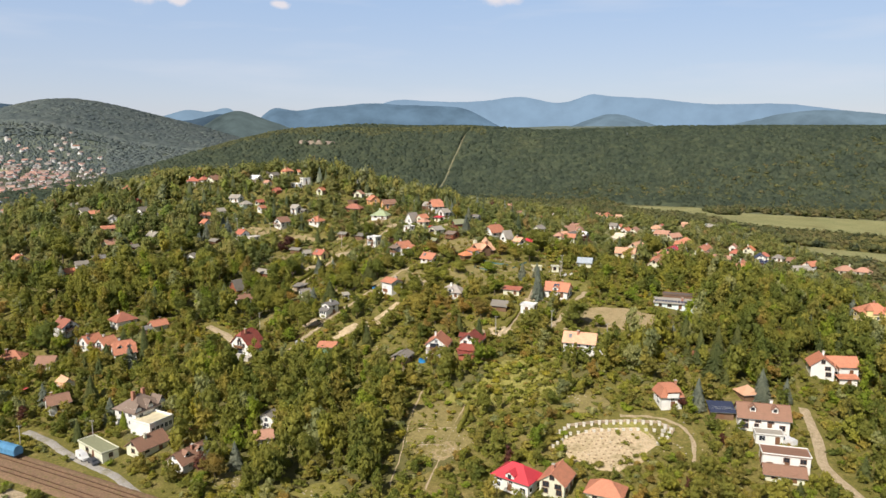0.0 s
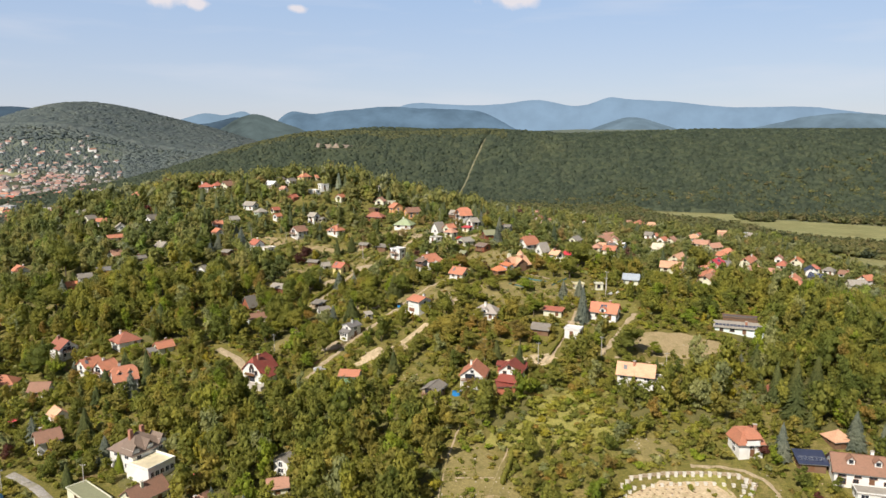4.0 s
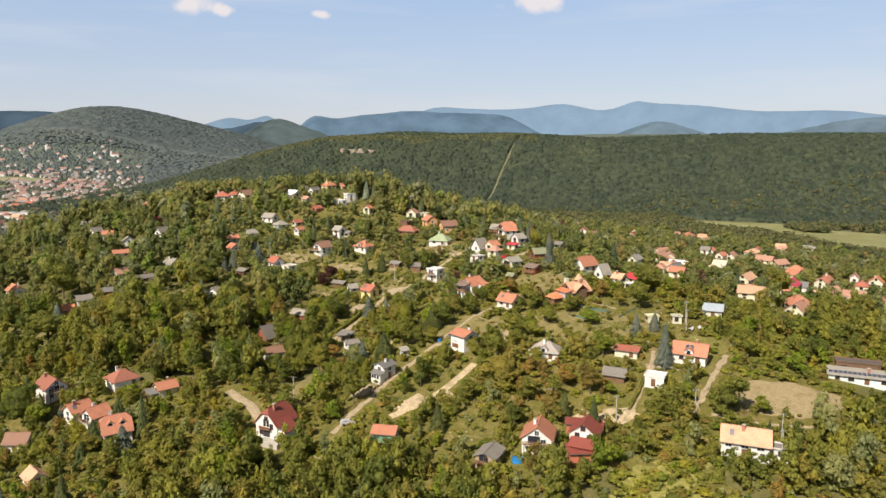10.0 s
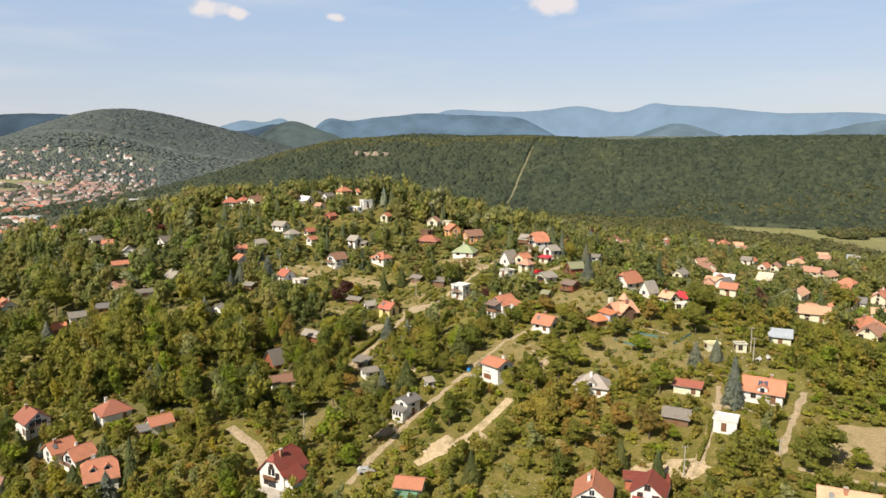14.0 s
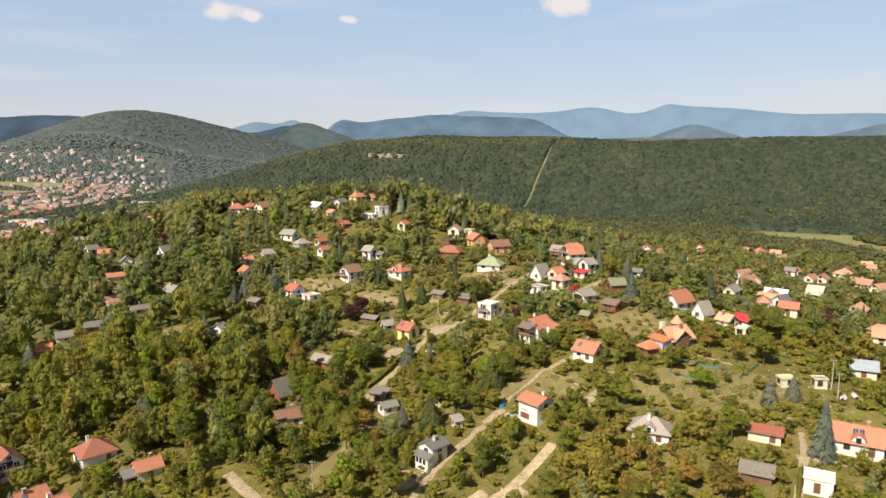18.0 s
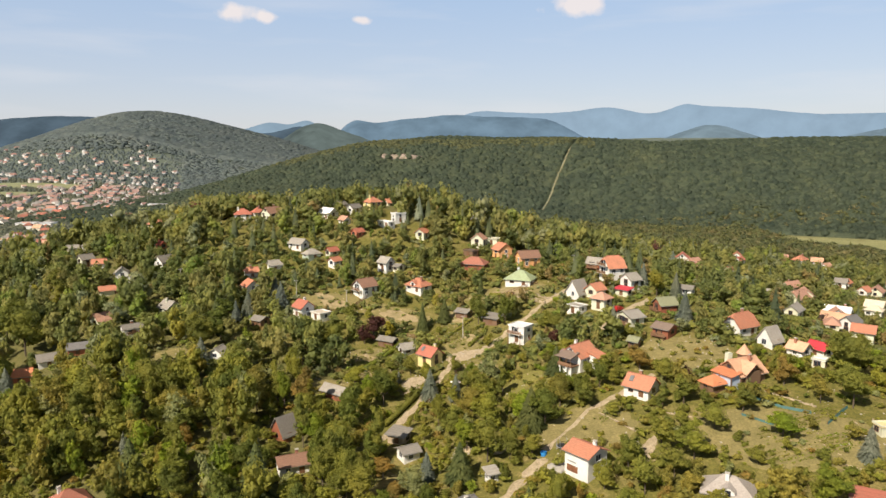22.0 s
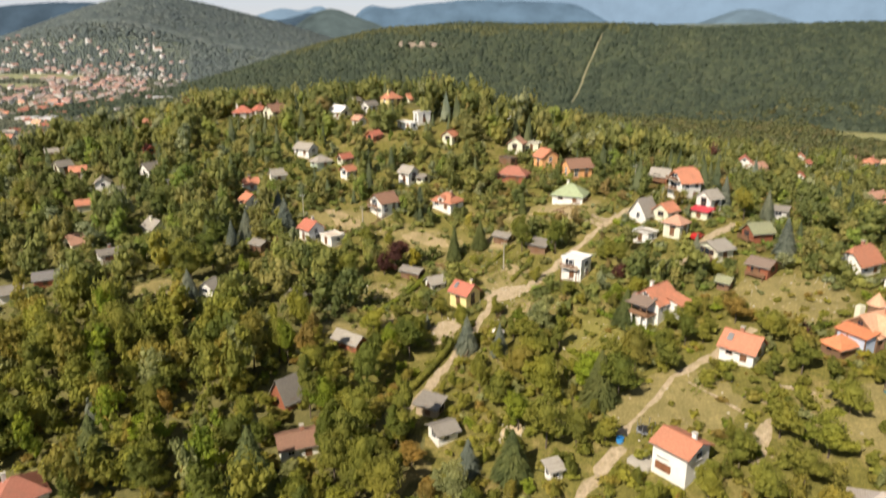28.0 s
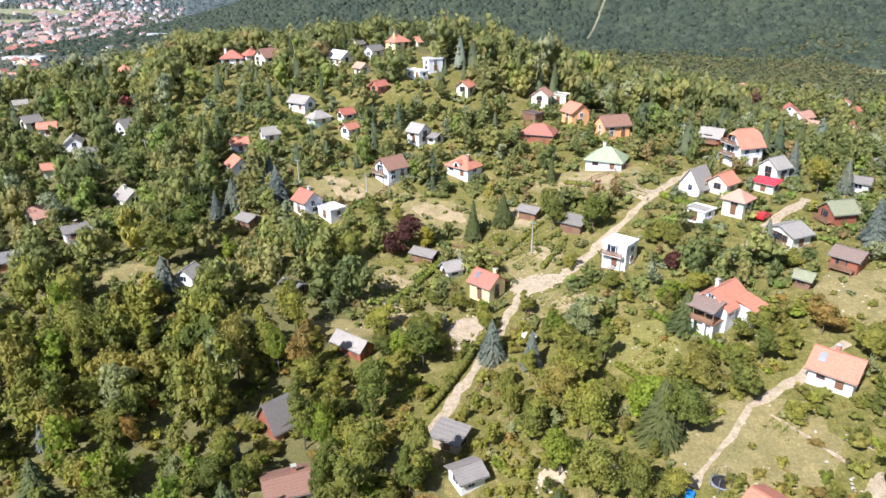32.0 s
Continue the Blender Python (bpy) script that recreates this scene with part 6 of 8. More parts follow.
# dark spruces and pines
for sx, sy, sw, sh in ((-113.9, 257.8, 10, 11), (-61.3, 384.6, 9, 8.5), (-50.0, 401.0, 6, 7), (85, 225, 11, 12), (92, 228, 11, 12), (100, 232, 10, 11),
                       (-28, 252, 8, 9), (13, 247, 8, 9), (6, 253, 7, 8), (-110, 201, 7, 7), (-118, 226, 10, 10)):
    tree_at("c", 6, sx, sy, sw, sh)
for sm, sx, sy, sw, sh in ((0, 48.6, 249.9, 9.5, 8), (0, -28.9, 324.0, 8, 7.5), (2, -46.0, 326.8, 9.5, 8.5), (0, -40.0, 319.0, 9, 9), (5, -114.8, 304.6, 6.5, 6), (8, -25.7, 358.1, 4.5, 3.8), (8, 71.0, 199.4, 4.5, 4), (8, 76.7, 181.5, 4.5, 4),
                           (4, -2.6, 335.7, 8, 6), (0, -52.0, 386.0, 8, 7.5), (1, -52, 317, 8, 8), (5, -48, 309, 8, 8), (8, -84, 384, 5, 4), (2, -83, 345, 8, 7), (1, -77, 330, 8, 8),
                           (9, -98, 345, 7, 8), (2, -104, 342, 7, 8), (0, -36, 240, 9, 7), (5, 20, 262, 5, 4), (0, -3, 262, 9, 8), (4, 8, 268, 9, 7), (3, -6, 272, 10, 7), (4, 62, 232, 8, 6)):
    tree_at("b", sm, sx, sy, sw, sh)
# larger trees of the lower gardens and the wood
for sk, sm, sx, sy, sw, sh in (("b", 0, -28.3, 318.0, 9.2, 8.7), ("b", 2, -43.5, 314.8, 10.7, 10.2), ("b", 4, -3.7, 332.2, 10.1, 8.1), ("b", 0, -41.2, 336.3, 9.3, 8.4), ("b", 5, -27.6, 347.3, 7.3, 5.8), ("b", 0, -42.6, 302.9, 11.1, 10.0), ("b", 5, -33.3, 302.5, 11.6, 9.8),
                               ("b", 0, -2.5, 317.2, 9.0, 9.9), ("b", 0, -49.5, 379.8, 8.4, 10.0), ("c", 6, -67.3, 380.1, 8.8, 8.8), ("b", 1, -27.9, 368.0, 7.5, 6.0), ("b", 0, -24.8, 365.1, 6.7, 5.4), ("b", 4, -45.3, 341.4, 7.0, 5.6), ("b", 4, -38.6, 328.4, 6.5, 5.2),
                               ("b", 5, -48.4, 335.9, 6.8, 6.1), ("b", 1, 0.3, 328.8, 6.8, 6.2), ("b", 1, -13.7, 337.0, 6.9, 5.6), ("b", 2, -19.8, 329.2, 5.5, 4.4), ("b", 1, -12.3, 329.8, 6.1, 4.3), ("b", 1, -45.5, 363.5, 4.5, 4.5), ("b", 1, -5.0, 353.6, 5.8, 4.6),
                               ("b", 1, 0.1, 358.1, 6.0, 5.4), ("b", 1, -2.1, 390.5, 7.8, 8.6), ("b", 1, 7.8, 382.6, 7.6, 9.2), ("b", 2, -99.7, 337.3, 9.7, 12.6), ("b", 3, -106.0, 328.5, 10.2, 14.3), ("b", 0, -172.3, 334.0, 13.2, 14.6), ("b", 0, -151.4, 324.2, 13.8, 15.2),
                               ("b", 0, -136.4, 328.6, 11.8, 14.2), ("c", 7, -103.2, 307.0, 10.2, 10.2), ("c", 6, -136.4, 374.1, 13.1, 13.1), ("c", 7, -120.1, 390.8, 11.5, 11.5), ("b", 0, -135.2, 360.0, 13.2, 13.2), ("b", 5, -123.1, 365.7, 9.4, 9.4),
                               ("b", 0, -211.0, 401.0, 15.0, 15.0), ("b", 8, -83.6, 374.9, 9.3, 9.3), ("b", 0, 16.0, 275.2, 8.8, 8.0)):
    tree_at(sk, sm, sx, sy, sw, sh)
for sk, sm, sx, sy, sw, sh in (("b", 0, 39.2, 315.6, 10.8, 10.2), ("b", 5, 20.1, 303.9, 7.5, 5.6), ("b", 1, 5.9, 295.7, 4.2, 3.4), ("b", 1, 12.4, 295.2, 5.1, 4.1), ("b", 1, 19.2, 299.2, 4.1, 3.3), ("b", 1, 24.8, 294.6, 4.3, 3.5), ("b", 2, 14.0, 289.6, 6.2, 5.0),
                               ("b", 1, -5.4, 302.8, 10.1, 9.1), ("b", 2, 0.5, 298.1, 9.9, 8.9), ("b", 0, -4.6, 292.9, 8.3, 7.4), ("b", 1, -11.1, 288.6, 8.1, 8.1), ("b", 2, -15.4, 281.7, 7.8, 7.8), ("b", 0, 17.5, 319.1, 6.4, 5.1), ("b", 2, 23.1, 324.3, 8.2, 6.6),
                               ("b", 4, 27.5, 325.3, 8.3, 7.5), ("b", 3, 32.7, 317.2, 5.8, 7.0), ("b", 3, 26.9, 306.2, 3.7, 3.3), ("b", 3, 33.8, 302.0, 4.6, 4.1), ("b", 1, 10.7, 303.1, 3.5, 2.8), ("b", 5, 21.1, 281.8, 10.8, 8.7), ("b", 3, -2.8, 287.5, 6.7, 5.4),
                               ("b", 0, 49.0, 338.1, 10.9, 9.8), ("b", 1, 2.6, 318.1, 9.4, 7.5), ("b", 1, 6.9, 307.7, 7.5, 6.0), ("b", 1, -13.9, 316.6, 4.6, 3.7), ("b", 1, -87.4, 385.9, 5.9, 5.9), ("b", 0, -94.3, 387.8, 6.0, 6.0), ("b", 8, -86.2, 372.7, 7.0, 6.6),
                               ("b", 9, -78.6, 375.8, 5.6, 6.7), ("b", 0, -94.8, 369.2, 8.3, 8.3), ("b", 1, -62.0, 376.1, 3.5, 3.1), ("b", 1, -70.9, 378.6, 5.6, 5.6), ("b", 3, -65.8, 367.3, 5.3, 5.3), ("b", 0, -67.8, 352.0, 6.1, 5.5), ("c", 7, -70.7, 347.9, 3.6, 3.6),
                               ("b", 1, -61.9, 344.3, 5.8, 7.0), ("b", 0, -54.5, 350.4, 6.0, 5.4), ("b", 1, -74.1, 354.7, 5.0, 4.0), ("b", 0, -78.5, 352.2, 5.0, 4.0), ("b", 0, -54.1, 269.9, 9.6, 11.6), ("b", 1, -69.2, 290.9, 10.7, 10.7), ("b", 5, -117.7, 301.4, 11.9, 13.1),
                               ("b", 0, -199.5, 364.8, 19.2, 19.2), ("b", 0, 14.7, 313.7, 13.3, 12.0), ("b", 1, 0.4, 279.0, 13.1, 11.8), ("b", 1, -18.7, 291.1, 10.3, 10.3), ("b", 3, 13.5, 263.7, 9.3, 7.4), ("b", 0, -20.6, 263.8, 9.2, 8.3),
                               ("b", 5, 58.5, 252.2, 7.6, 6.1), ("b", 0, 45.5, 332.7, 12.7, 11.4), ("b", 0, 106.8, 345.0, 16.9, 16.9), ("b", 0, 115.2, 382.4, 16.3, 16.3)):
    tree_at(sk, sm, sx, sy, sw, sh)
# tall dark pines along the crest of the hill
for k, (sx, sy) in enumerate(((-103.0, 498.4), (-98.6, 498.1), (-91.1, 499.3), (-87.1, 498.9), (-83.9, 499.3), (-79.3, 499.8), (-75.3, 500.1), (-70.9, 500.4), (-66.7, 501.6), (-127.2, 499.8), (-131.3, 500.7), (-156.7, 511.2), (-146.9, 506.2), (-58.4, 502.9), (-50.5, 504.0))):
    tree_at("c", 6, sx, sy, 9 + k % 3, 9.5 + k % 4)
HX = np.array([(h[0], h[1], h[2], h[3], h[4]) for h in HOUSES])
VIEW = (-40.0, 90.0, 100.0)  # a standpoint south of the hill: gardens stay open towards the valley


def open_view(x, y, z):
    """Tree height that still leaves the houses behind it in view from the valley."""
    top = 99.0
    for hx, hy, hr, hz, hh in HX[np.hypot(HX[:, 0] - x, HX[:, 1] - y) < 30]:
        dx, dy = VIEW[0] - hx, VIEW[1] - hy
        dl = math.hypot(dx, dy)
        along, off = ((x - hx) * dx + (y - hy) * dy) / dl, abs((x - hx) * dy - (y - hy) * dx) / dl
        if 0 < along < 28 and off < hr + 1.0:
            top = min(top, hz + hh * 0.4 + (along - hr * 0.5) * (VIEW[2] - hz - hh * 0.4) / dl - z)
    return top


kept = []
for s in SPECIAL:
    top = open_view(s[2], s[3], float(gz(s[2], s[3]))) if s[0] == "b" else 99.0
    if top >= s[5]:
        kept.append(s)
    elif top > 2.6:
        f = max(0.6, top / s[5])
        kept.append((*s[:4], s[4] * f, s[5] * f))
# trees with open ground or a house close by, at their full size
FULL = [
    ("c", 6, -113.0, 258.0, 8.6, 14.0), ("c", 7, -147.0, 273.8, 6.5, 4.3), ("c", 6, -126.1, 254.9, 11.0, 9.0), ("c", 7, -116.1, 252.1, 10.0, 8.5), ("b", 11, -157.4, 271.1, 14.0, 13.0),
    ("c", 7, -104.9, 211.7, 10.0, 8.5), ("c", 5, -99.0, 207.2, 6.0, 6.0), ("b", 4, -61.3, 177.3, 7.5, 8.0), ("c", 7, -57.5, 183.5, 9.0, 8.0), ("b", 11, -45.0, 176.0, 9.0, 8.0), ("b", 0, 118.0, 232.0, 12.0, 12.0), ("b", 11, 104.0, 222.0, 11.0, 12.0), ("b", 11, 112.0, 250.0, 13.0, 13.0), ("b", 0, 128.0, 262.0, 13.0, 12.0),
    ("c", 7, -132.7, 353.2, 9.6, 8.3), ("c", 7, -134.0, 311.4, 5.3, 5.9), ("b", 10, -106.5, 304.0, 5.3, 7.2), ("b", 5, -117.0, 303.7, 9.0, 8.0), ("b", 11, -120.7, 311.9, 10.5, 10.1), ("b", 4, -117.8, 312.0, 4.0, 7.8), ("b", 2, -99.5, 341.9, 7.7, 12.7),
    ("b", 10, -107.9, 333.9, 9.7, 10.1), ("b", 11, -72.7, 335.0, 8.9, 10.3), ("b", 5, -48.1, 340.4, 5.8, 6.8), ("b", 2, -43.7, 315.7, 9.9, 10.7), ("b", 0, -43.0, 303.9, 10.1, 10.1), ("b", 11, -29.9, 315.3, 8.1, 9.5), ("b", 0, -37.9, 303.9, 6.9, 7.7),
    ("b", 1, -33.1, 303.5, 6.0, 6.4), ("c", 6, -48.7, 297.3, 12.0, 9.5), ("c", 7, -56.2, 299.1, 7.0, 6.7), ("b", 4, -66.2, 300.5, 7.0, 5.5), ("c", 6, -93.0, 293.8, 16.9, 13.9), ("c", 6, -124.2, 297.1, 16.6, 13.3), ("b", 11, -111.1, 292.3, 8.6, 9.5),
    ("b", 11, -40.7, 375.5, 7.2, 10.9), ("c", 6, -68.0, 379.5, 7.8, 10.2), ("b", 11, -133.1, 368.5, 16.5, 14.7), ("b", 1, -80.8, 312.4, 6.1, 8.0), ("b", 0, -40.3, 332.9, 6.6, 8.7), ("b", 11, -34.5, 275.5, 8.0, 10.5), ("b", 0, 47.6, 249.0, 13.2, 12.3),
    ("b", 5, 57.4, 249.8, 5.9, 4.6), ("b", 3, -10.8, 272.0, 12.0, 8.8), ("b", 4, 14.5, 263.1, 8.7, 8.6), ("b", 4, -5.0, 335.2, 7.8, 6.9), ("b", 2, -114.7, 295.0, 11.0, 9.9), ("b", 0, -180.2, 321.8, 18.0, 13.3),
]
SPECIAL = [s for s in kept if all(math.hypot(s[2] - q[2], s[3] - q[3]) > 5.5 for q in FULL)] + FULL


def seg_dist(x, y, pts):
    best = 1e9
    for (ax, ay), (bx, by) in zip(pts, pts[1:]):
        t = max(0, min(1, ((x - ax) * (bx - ax) + (y - ay) * (by - ay)) / ((bx - ax) ** 2 + (by - ay) ** 2)))
        best = min(best, math.hypot(x - ax - t * (bx - ax), y - ay - t * (by - ay)))
    return best


def room(x, y, z):
    """The height that a tree may reach here: none on roads and houses, low just downhill of a house, on a path's near side and in clearings."""
    limit = 99.0
    if any(((x - cx) / rx) ** 2 + ((y - cy) / ry) ** 2 < 1 for cx, cy, rx, ry in BARE) and noise.noise(Vector((x * 0.3, y * 0.3, 0))) < 0.35:
        return 0.0
    for _, _, sx, sy, sw, sh in SPECIAL:
        if abs(sx - x) < sw and math.hypot(sx - x, sy - y) < sw * 0.36:
            return 0.0
    near = np.hypot(HX[:, 0] - x, HX[:, 1] - y)
    for k in np.nonzero(near < 45)[0]:
        hx, hy, hr, hz, hh = HX[k]
        if near[k] < hr + 0.6:
            return 0.0
        dx, dy = VIEW[0] - hx, VIEW[1] - hy
        dl = math.hypot(dx, dy)
        along, off = ((x - hx) * dx + (y - hy) * dy) / dl, abs((x - hx) * dy - (y - hy) * dx) / dl
        if 0 < along < (24 if hx < 40 or (hy < 330 and hx < 150) else 60) and off < hr * 0.85 + 1.2:
            low = hz + hh * (0.55 if hx < 60 else 0.2)
            sight = low + (along - hr * 0.5) * (VIEW[2] - low) / dl
            limit = min(limit, max(1.0, sight - z))
        elif near[k] < hr + 1.5:
            limit = min(limit, 4.0)
    for pts, half in ROADS:
        d = seg_dist(x, y, pts)
        if d < half:
            return 0.0
        if d < half + 3.5 and y < min(pts, key=lambda p: abs(p[0] - x))[1] + 2:
            limit = min(limit, 2.4 + (d - half) * 0.7)
    if any(((x - cx) / rx) ** 2 + ((y - cy) / ry) ** 2 < 1 for cx, cy, rx, ry in SCRUB):
        limit = min(limit, 3.1)
    for cx, cy, rx, ry in CLEAR:
        e = ((x - cx) / rx) ** 2 + ((y - cy) / ry) ** 2
        if e < 1:
            limit = min(limit, 1.6 + 3.0 * max(0.0, e - 0.5))
        elif e < 2.6 and y < cy:
            limit = min(limit, 3.0 + 2.5 * (e - 1))
    return limit


# stretches of closed wood (x, y, rx, ry) on the hillside; elsewhere gardens with scattered trees
WOODS = [(-150, 335, 55, 38), (-115, 312, 40, 26), (-185, 370, 45, 40), (-60, 215, 48, 26), (-30, 190, 40, 22), (-105, 350, 28, 22), (-240, 420, 70, 60), (-150, 400, 30, 18),
         (-75, 500, 40, 40), (-150, 540, 70, 30), (-30, 480, 40, 40), (130, 250, 50, 35), (95, 235, 25, 25), (-85, 300, 25, 20), (-250, 250, 80, 60), (10, 225, 15, 10), (-50, 240, 20, 10), (60, 225, 22, 12), (150, 330, 60, 40)]
for wx, wy, wrx, wry in WOODS:
    patch("woodland_floor", wx, wy, wrx * 0.97, wry * 0.97, LITTER, "shaded woodland floor with leaf litter", "woodland floor", 0, 0.05, 40, 9)
rng = np.random.default_rng(7)
tiers = [[], [], []]
single = []
back = []


def pick_species(x, y, wood):
    u = rng.random()
    conifer_share = 0.025 if not wood else 0.03
    if y > 390:
        conifer_share = 0.11 if x < 40 else 0.05
    if -110 < x < -10 and y > 455 or (x > 85 and y < 260):
        conifer_share = 0.35 if y > 400 else 0.12
    if -75 < x < 70 and y < 350:
        conifer_share = 0.006
    if u < conifer_share:
        return "c", 6 if rng.random() < 0.93 else 7
    u = rng.random()
    patchy = noise.noise(Vector((x * 0.03, y * 0.03, 1.7)))
    table = [0.26, 0.22, 0.07, 0.16, 0.035, 0.06, 0, 0, 0.01, 0.006, 0.06, 0.11]
    if wood:
        table = [0.36, 0.18, 0.06, 0.15, 0.008, 0.05, 0, 0, 0, 0.008, 0.05, 0.15]
    if patchy > 0.15 and not wood:
        table = [0.20, 0.26, 0.14, 0.16, 0.03, 0.07, 0, 0, 0.005, 0.006, 0.06, 0.08]
    if y > 390 and not wood:
        table = [0.38, 0.16, 0.03, 0.10, 0.015, 0.05, 0, 0, 0.005, 0.004, 0.08, 0.18]
    if x > 85 and y < 290:
        table = [0.34, 0.10, 0.02, 0.08, 0.01, 0.05, 0, 0, 0, 0, 0.05, 0.35]
    if math.hypot(x - 2, y - 272) < 22 or math.hypot(x + 30, y - 395) < 14:
        table = [0.08, 0.16, 0.06, 0.36, 0.22, 0.02, 0, 0, 0.01, 0, 0.09, 0]
    if any(((x - cx) / rx) ** 2 + ((y - cy) / ry) ** 2 < 1 for cx, cy, rx, ry in SCRUB):
        table = [0.08, 0.30, 0.34, 0.10, 0.03, 0.05, 0, 0, 0, 0.08, 0.02, 0]
    table = np.array(table) / sum(table)
    return "b", int(rng.choice(12, p=table))


step = 4.7
for gx in np.arange(-330, 262, step):
    for gy in np.arange(156, 640, step):
        x, y = gx + rng.uniform(-0.48, 0.48) * step, gy + rng.uniform(-0.48, 0.48) * step
        # only ground that the walk can overlook
        if abs(x + 20) > 42 + y * 0.66:
            continue
        wood = any(((x - a) / c) ** 2 + ((y - b) / d) ** 2 < 1 + 0.25 * noise.noise(Vector((x * 0.06, y * 0.06, 0))) for a, b, c, d in WOODS)
        open_ = noise.noise(Vector((x * 0.045, y * 0.045, 5.0)))
        share = 0.86 if wood else 0.97 - 0.22 * open_
        if rng.random() > share:
            continue
        z = float(gz(x, y))
        top = room(x, y, z)
        if top < 0.7:
            continue
        want = rng.choice((rng.uniform(5, 9), rng.uniform(9, 15)), p=(0.35, 0.65)) if wood else rng.choice((rng.uniform(1.4, 3.2), rng.uniform(3.2, 6.5), rng.uniform(5.5, 9.5)), p=(0.18, 0.46, 0.36))
        if 490 < y < 560 and -210 < x < -20:
            want = rng.uniform(7, 12)
        kind, mat = pick_species(x, y, wood)
        if kind == "c":
            want = rng.uniform(6, 12)
            if top < 4:
                kind, mat = "b", 0
        high = min(want, top)
        if kind == "b" and high < 3.2:
            kind = "s"
        if kind == "s":
            wide, high = max(high * rng.uniform(0.9, 1.5), 1.2), max(high, 0.8)
        else:
            wide = high * ((rng.uniform(0.8, 1.12) if rng.random() < 0.6 else rng.uniform(0.5, 0.78)) if kind == "b" else rng.uniform(0.95, 1.5))
        if kind == "b" and wood:
            wide = min(max(wide * 0.9, 4.8), 9.0)
        tier = 0 if y < 345 else 1 if y < 450 else 2
        if y > 565 and x < -20:
            back.append((int(rng.integers(6)), mat, x, y, z - 0.3, wide * 1.1, high, 0.0))
            continue
        item = (kind, mat, x, y, z, wide, high, rng.uniform(0, 6.28))
        if kind != "s" and high > 3.2 and math.hypot((x + 55) * 0.8, y - 325) < 78:
            single.append((math.hypot((x + 55) * 0.8, y - 318), item, tier))
        else:
            tiers[tier].append(item)
# undergrowth and hedges in the open ground
for _ in range(21000):
    x, y = rng.uniform(-190, 150), rng.uniform(160, 440)
    if abs(x + 20) > 35 + y * 0.62:
        continue
    z = float(gz(x, y))
    top = room(x, y, z)
    if top < 0.5:
        continue
    inside = any(((x - cx) / rx) ** 2 + ((y - cy) / ry) ** 2 < 0.9 for cx, cy, rx, ry in CLEAR)
    if inside and rng.random() < (0.84 if y > 230 else 0.72):
        continue
    hgt = min(top, rng.uniform(0.8, 2.8) if not inside else rng.choice((rng.uniform(0.4, 0.9), rng.uniform(0.9, 2.6))))
    tiers[0 if y < 345 else 1].append(("s", int(rng.choice((0, 1, 2, 3, 4, 5, 10), p=(0.20, 0.28, 0.10, 0.20, 0.07, 0.08, 0.07))), x, y, z, hgt * rng.uniform(0.95, 1.3), hgt, rng.uniform(0, 6.28)))
single.sort(key=lambda q: q[0])
for d, item, tier in single[300 - len(SPECIAL):]:
    tiers[tier].append(item)
for tier, (bl, co, sh) in enumerate(TIERS):
    shapes = [b[0] for b in bl] + [c[0] for c in co] + [s[0] for s in sh]
    first = {"b": 0, "c": len(bl), "s": len(bl) + len(co)}
    count = {"b": len(bl), "c": len(co), "s": len(sh)}
    rows = [(first[k] + int(rng.integers(count[k])), m, x, y, z - 0.1, w, h, a) for k, m, x, y, z, w, h, a in tiers[tier]]
    forest(("hillside_trees", "upper_hillside_trees", "hilltop_trees")[tier], shapes, rows, "mixed leafy trees, conifers and shrubs in late-summer green", HAZED_UPPER_LEAF if tier else LEAF)

forest("back_slope_trees", FAR, back, "leafy trees on the far side of the hill", HAZED_UPPER_LEAF)

# the trees nearest the walk, each on its own
TREE_WORDS = {0: "dark green leafy tree with a rounded crown", 1: "mid-green leafy tree with a loose crown", 2: "yellow-green leafy tree with a broad crown", 3: "olive-green leafy garden tree",
              4: "leafy tree turning brown in late summer", 5: "fresh green leafy tree", 6: "dark green spruce with drooping boughs", 7: "silvery blue spruce with dense boughs", 8: "dark purple-leaved plum tree", 9: "leafy tree turning yellow", 10: "grey-green leafy tree with a soft crown", 11: "deep green leafy tree with a dense crown"}
SHAPE_MESH = {}


def shape_mesh(kind, k, m):
    if (kind, k, m) not in SHAPE_MESH:
        crown, trunk = (NEAR if kind == "b" else NEAR_CON)[k]
        SHAPE_MESH[kind, k, m] = big_mesh("crown", *crown, [LEAF[m]], None, True), big_mesh("trunk", *trunk, [BARK])
    return SHAPE_MESH[kind, k, m]


chosen = [q[1] for q in single[:300 - len(SPECIAL)]] + [(k, m, x, y, float(gz(x, y)), w, h, x) for k, m, x, y, w, h in SPECIAL]
for kind, m, x, y, z, w, h, a in chosen:
    crown, trunk = shape_mesh(kind, int(rng.integers(7 if kind == "b" else 3)), m)
    tree = new("spruce_tree" if kind == "c" else "tree")
    tree.matrix_world = pose(x, y, z - 0.1, 0, 0, math.degrees(a)) @ Matrix.Diagonal((w, w, h, 1))
    tagged(tree, TREE_WORDS[m], "tree", "trees of the hillside gardens")
    part("trunk", trunk, None, tree)
    part("crown", crown, None, tree)

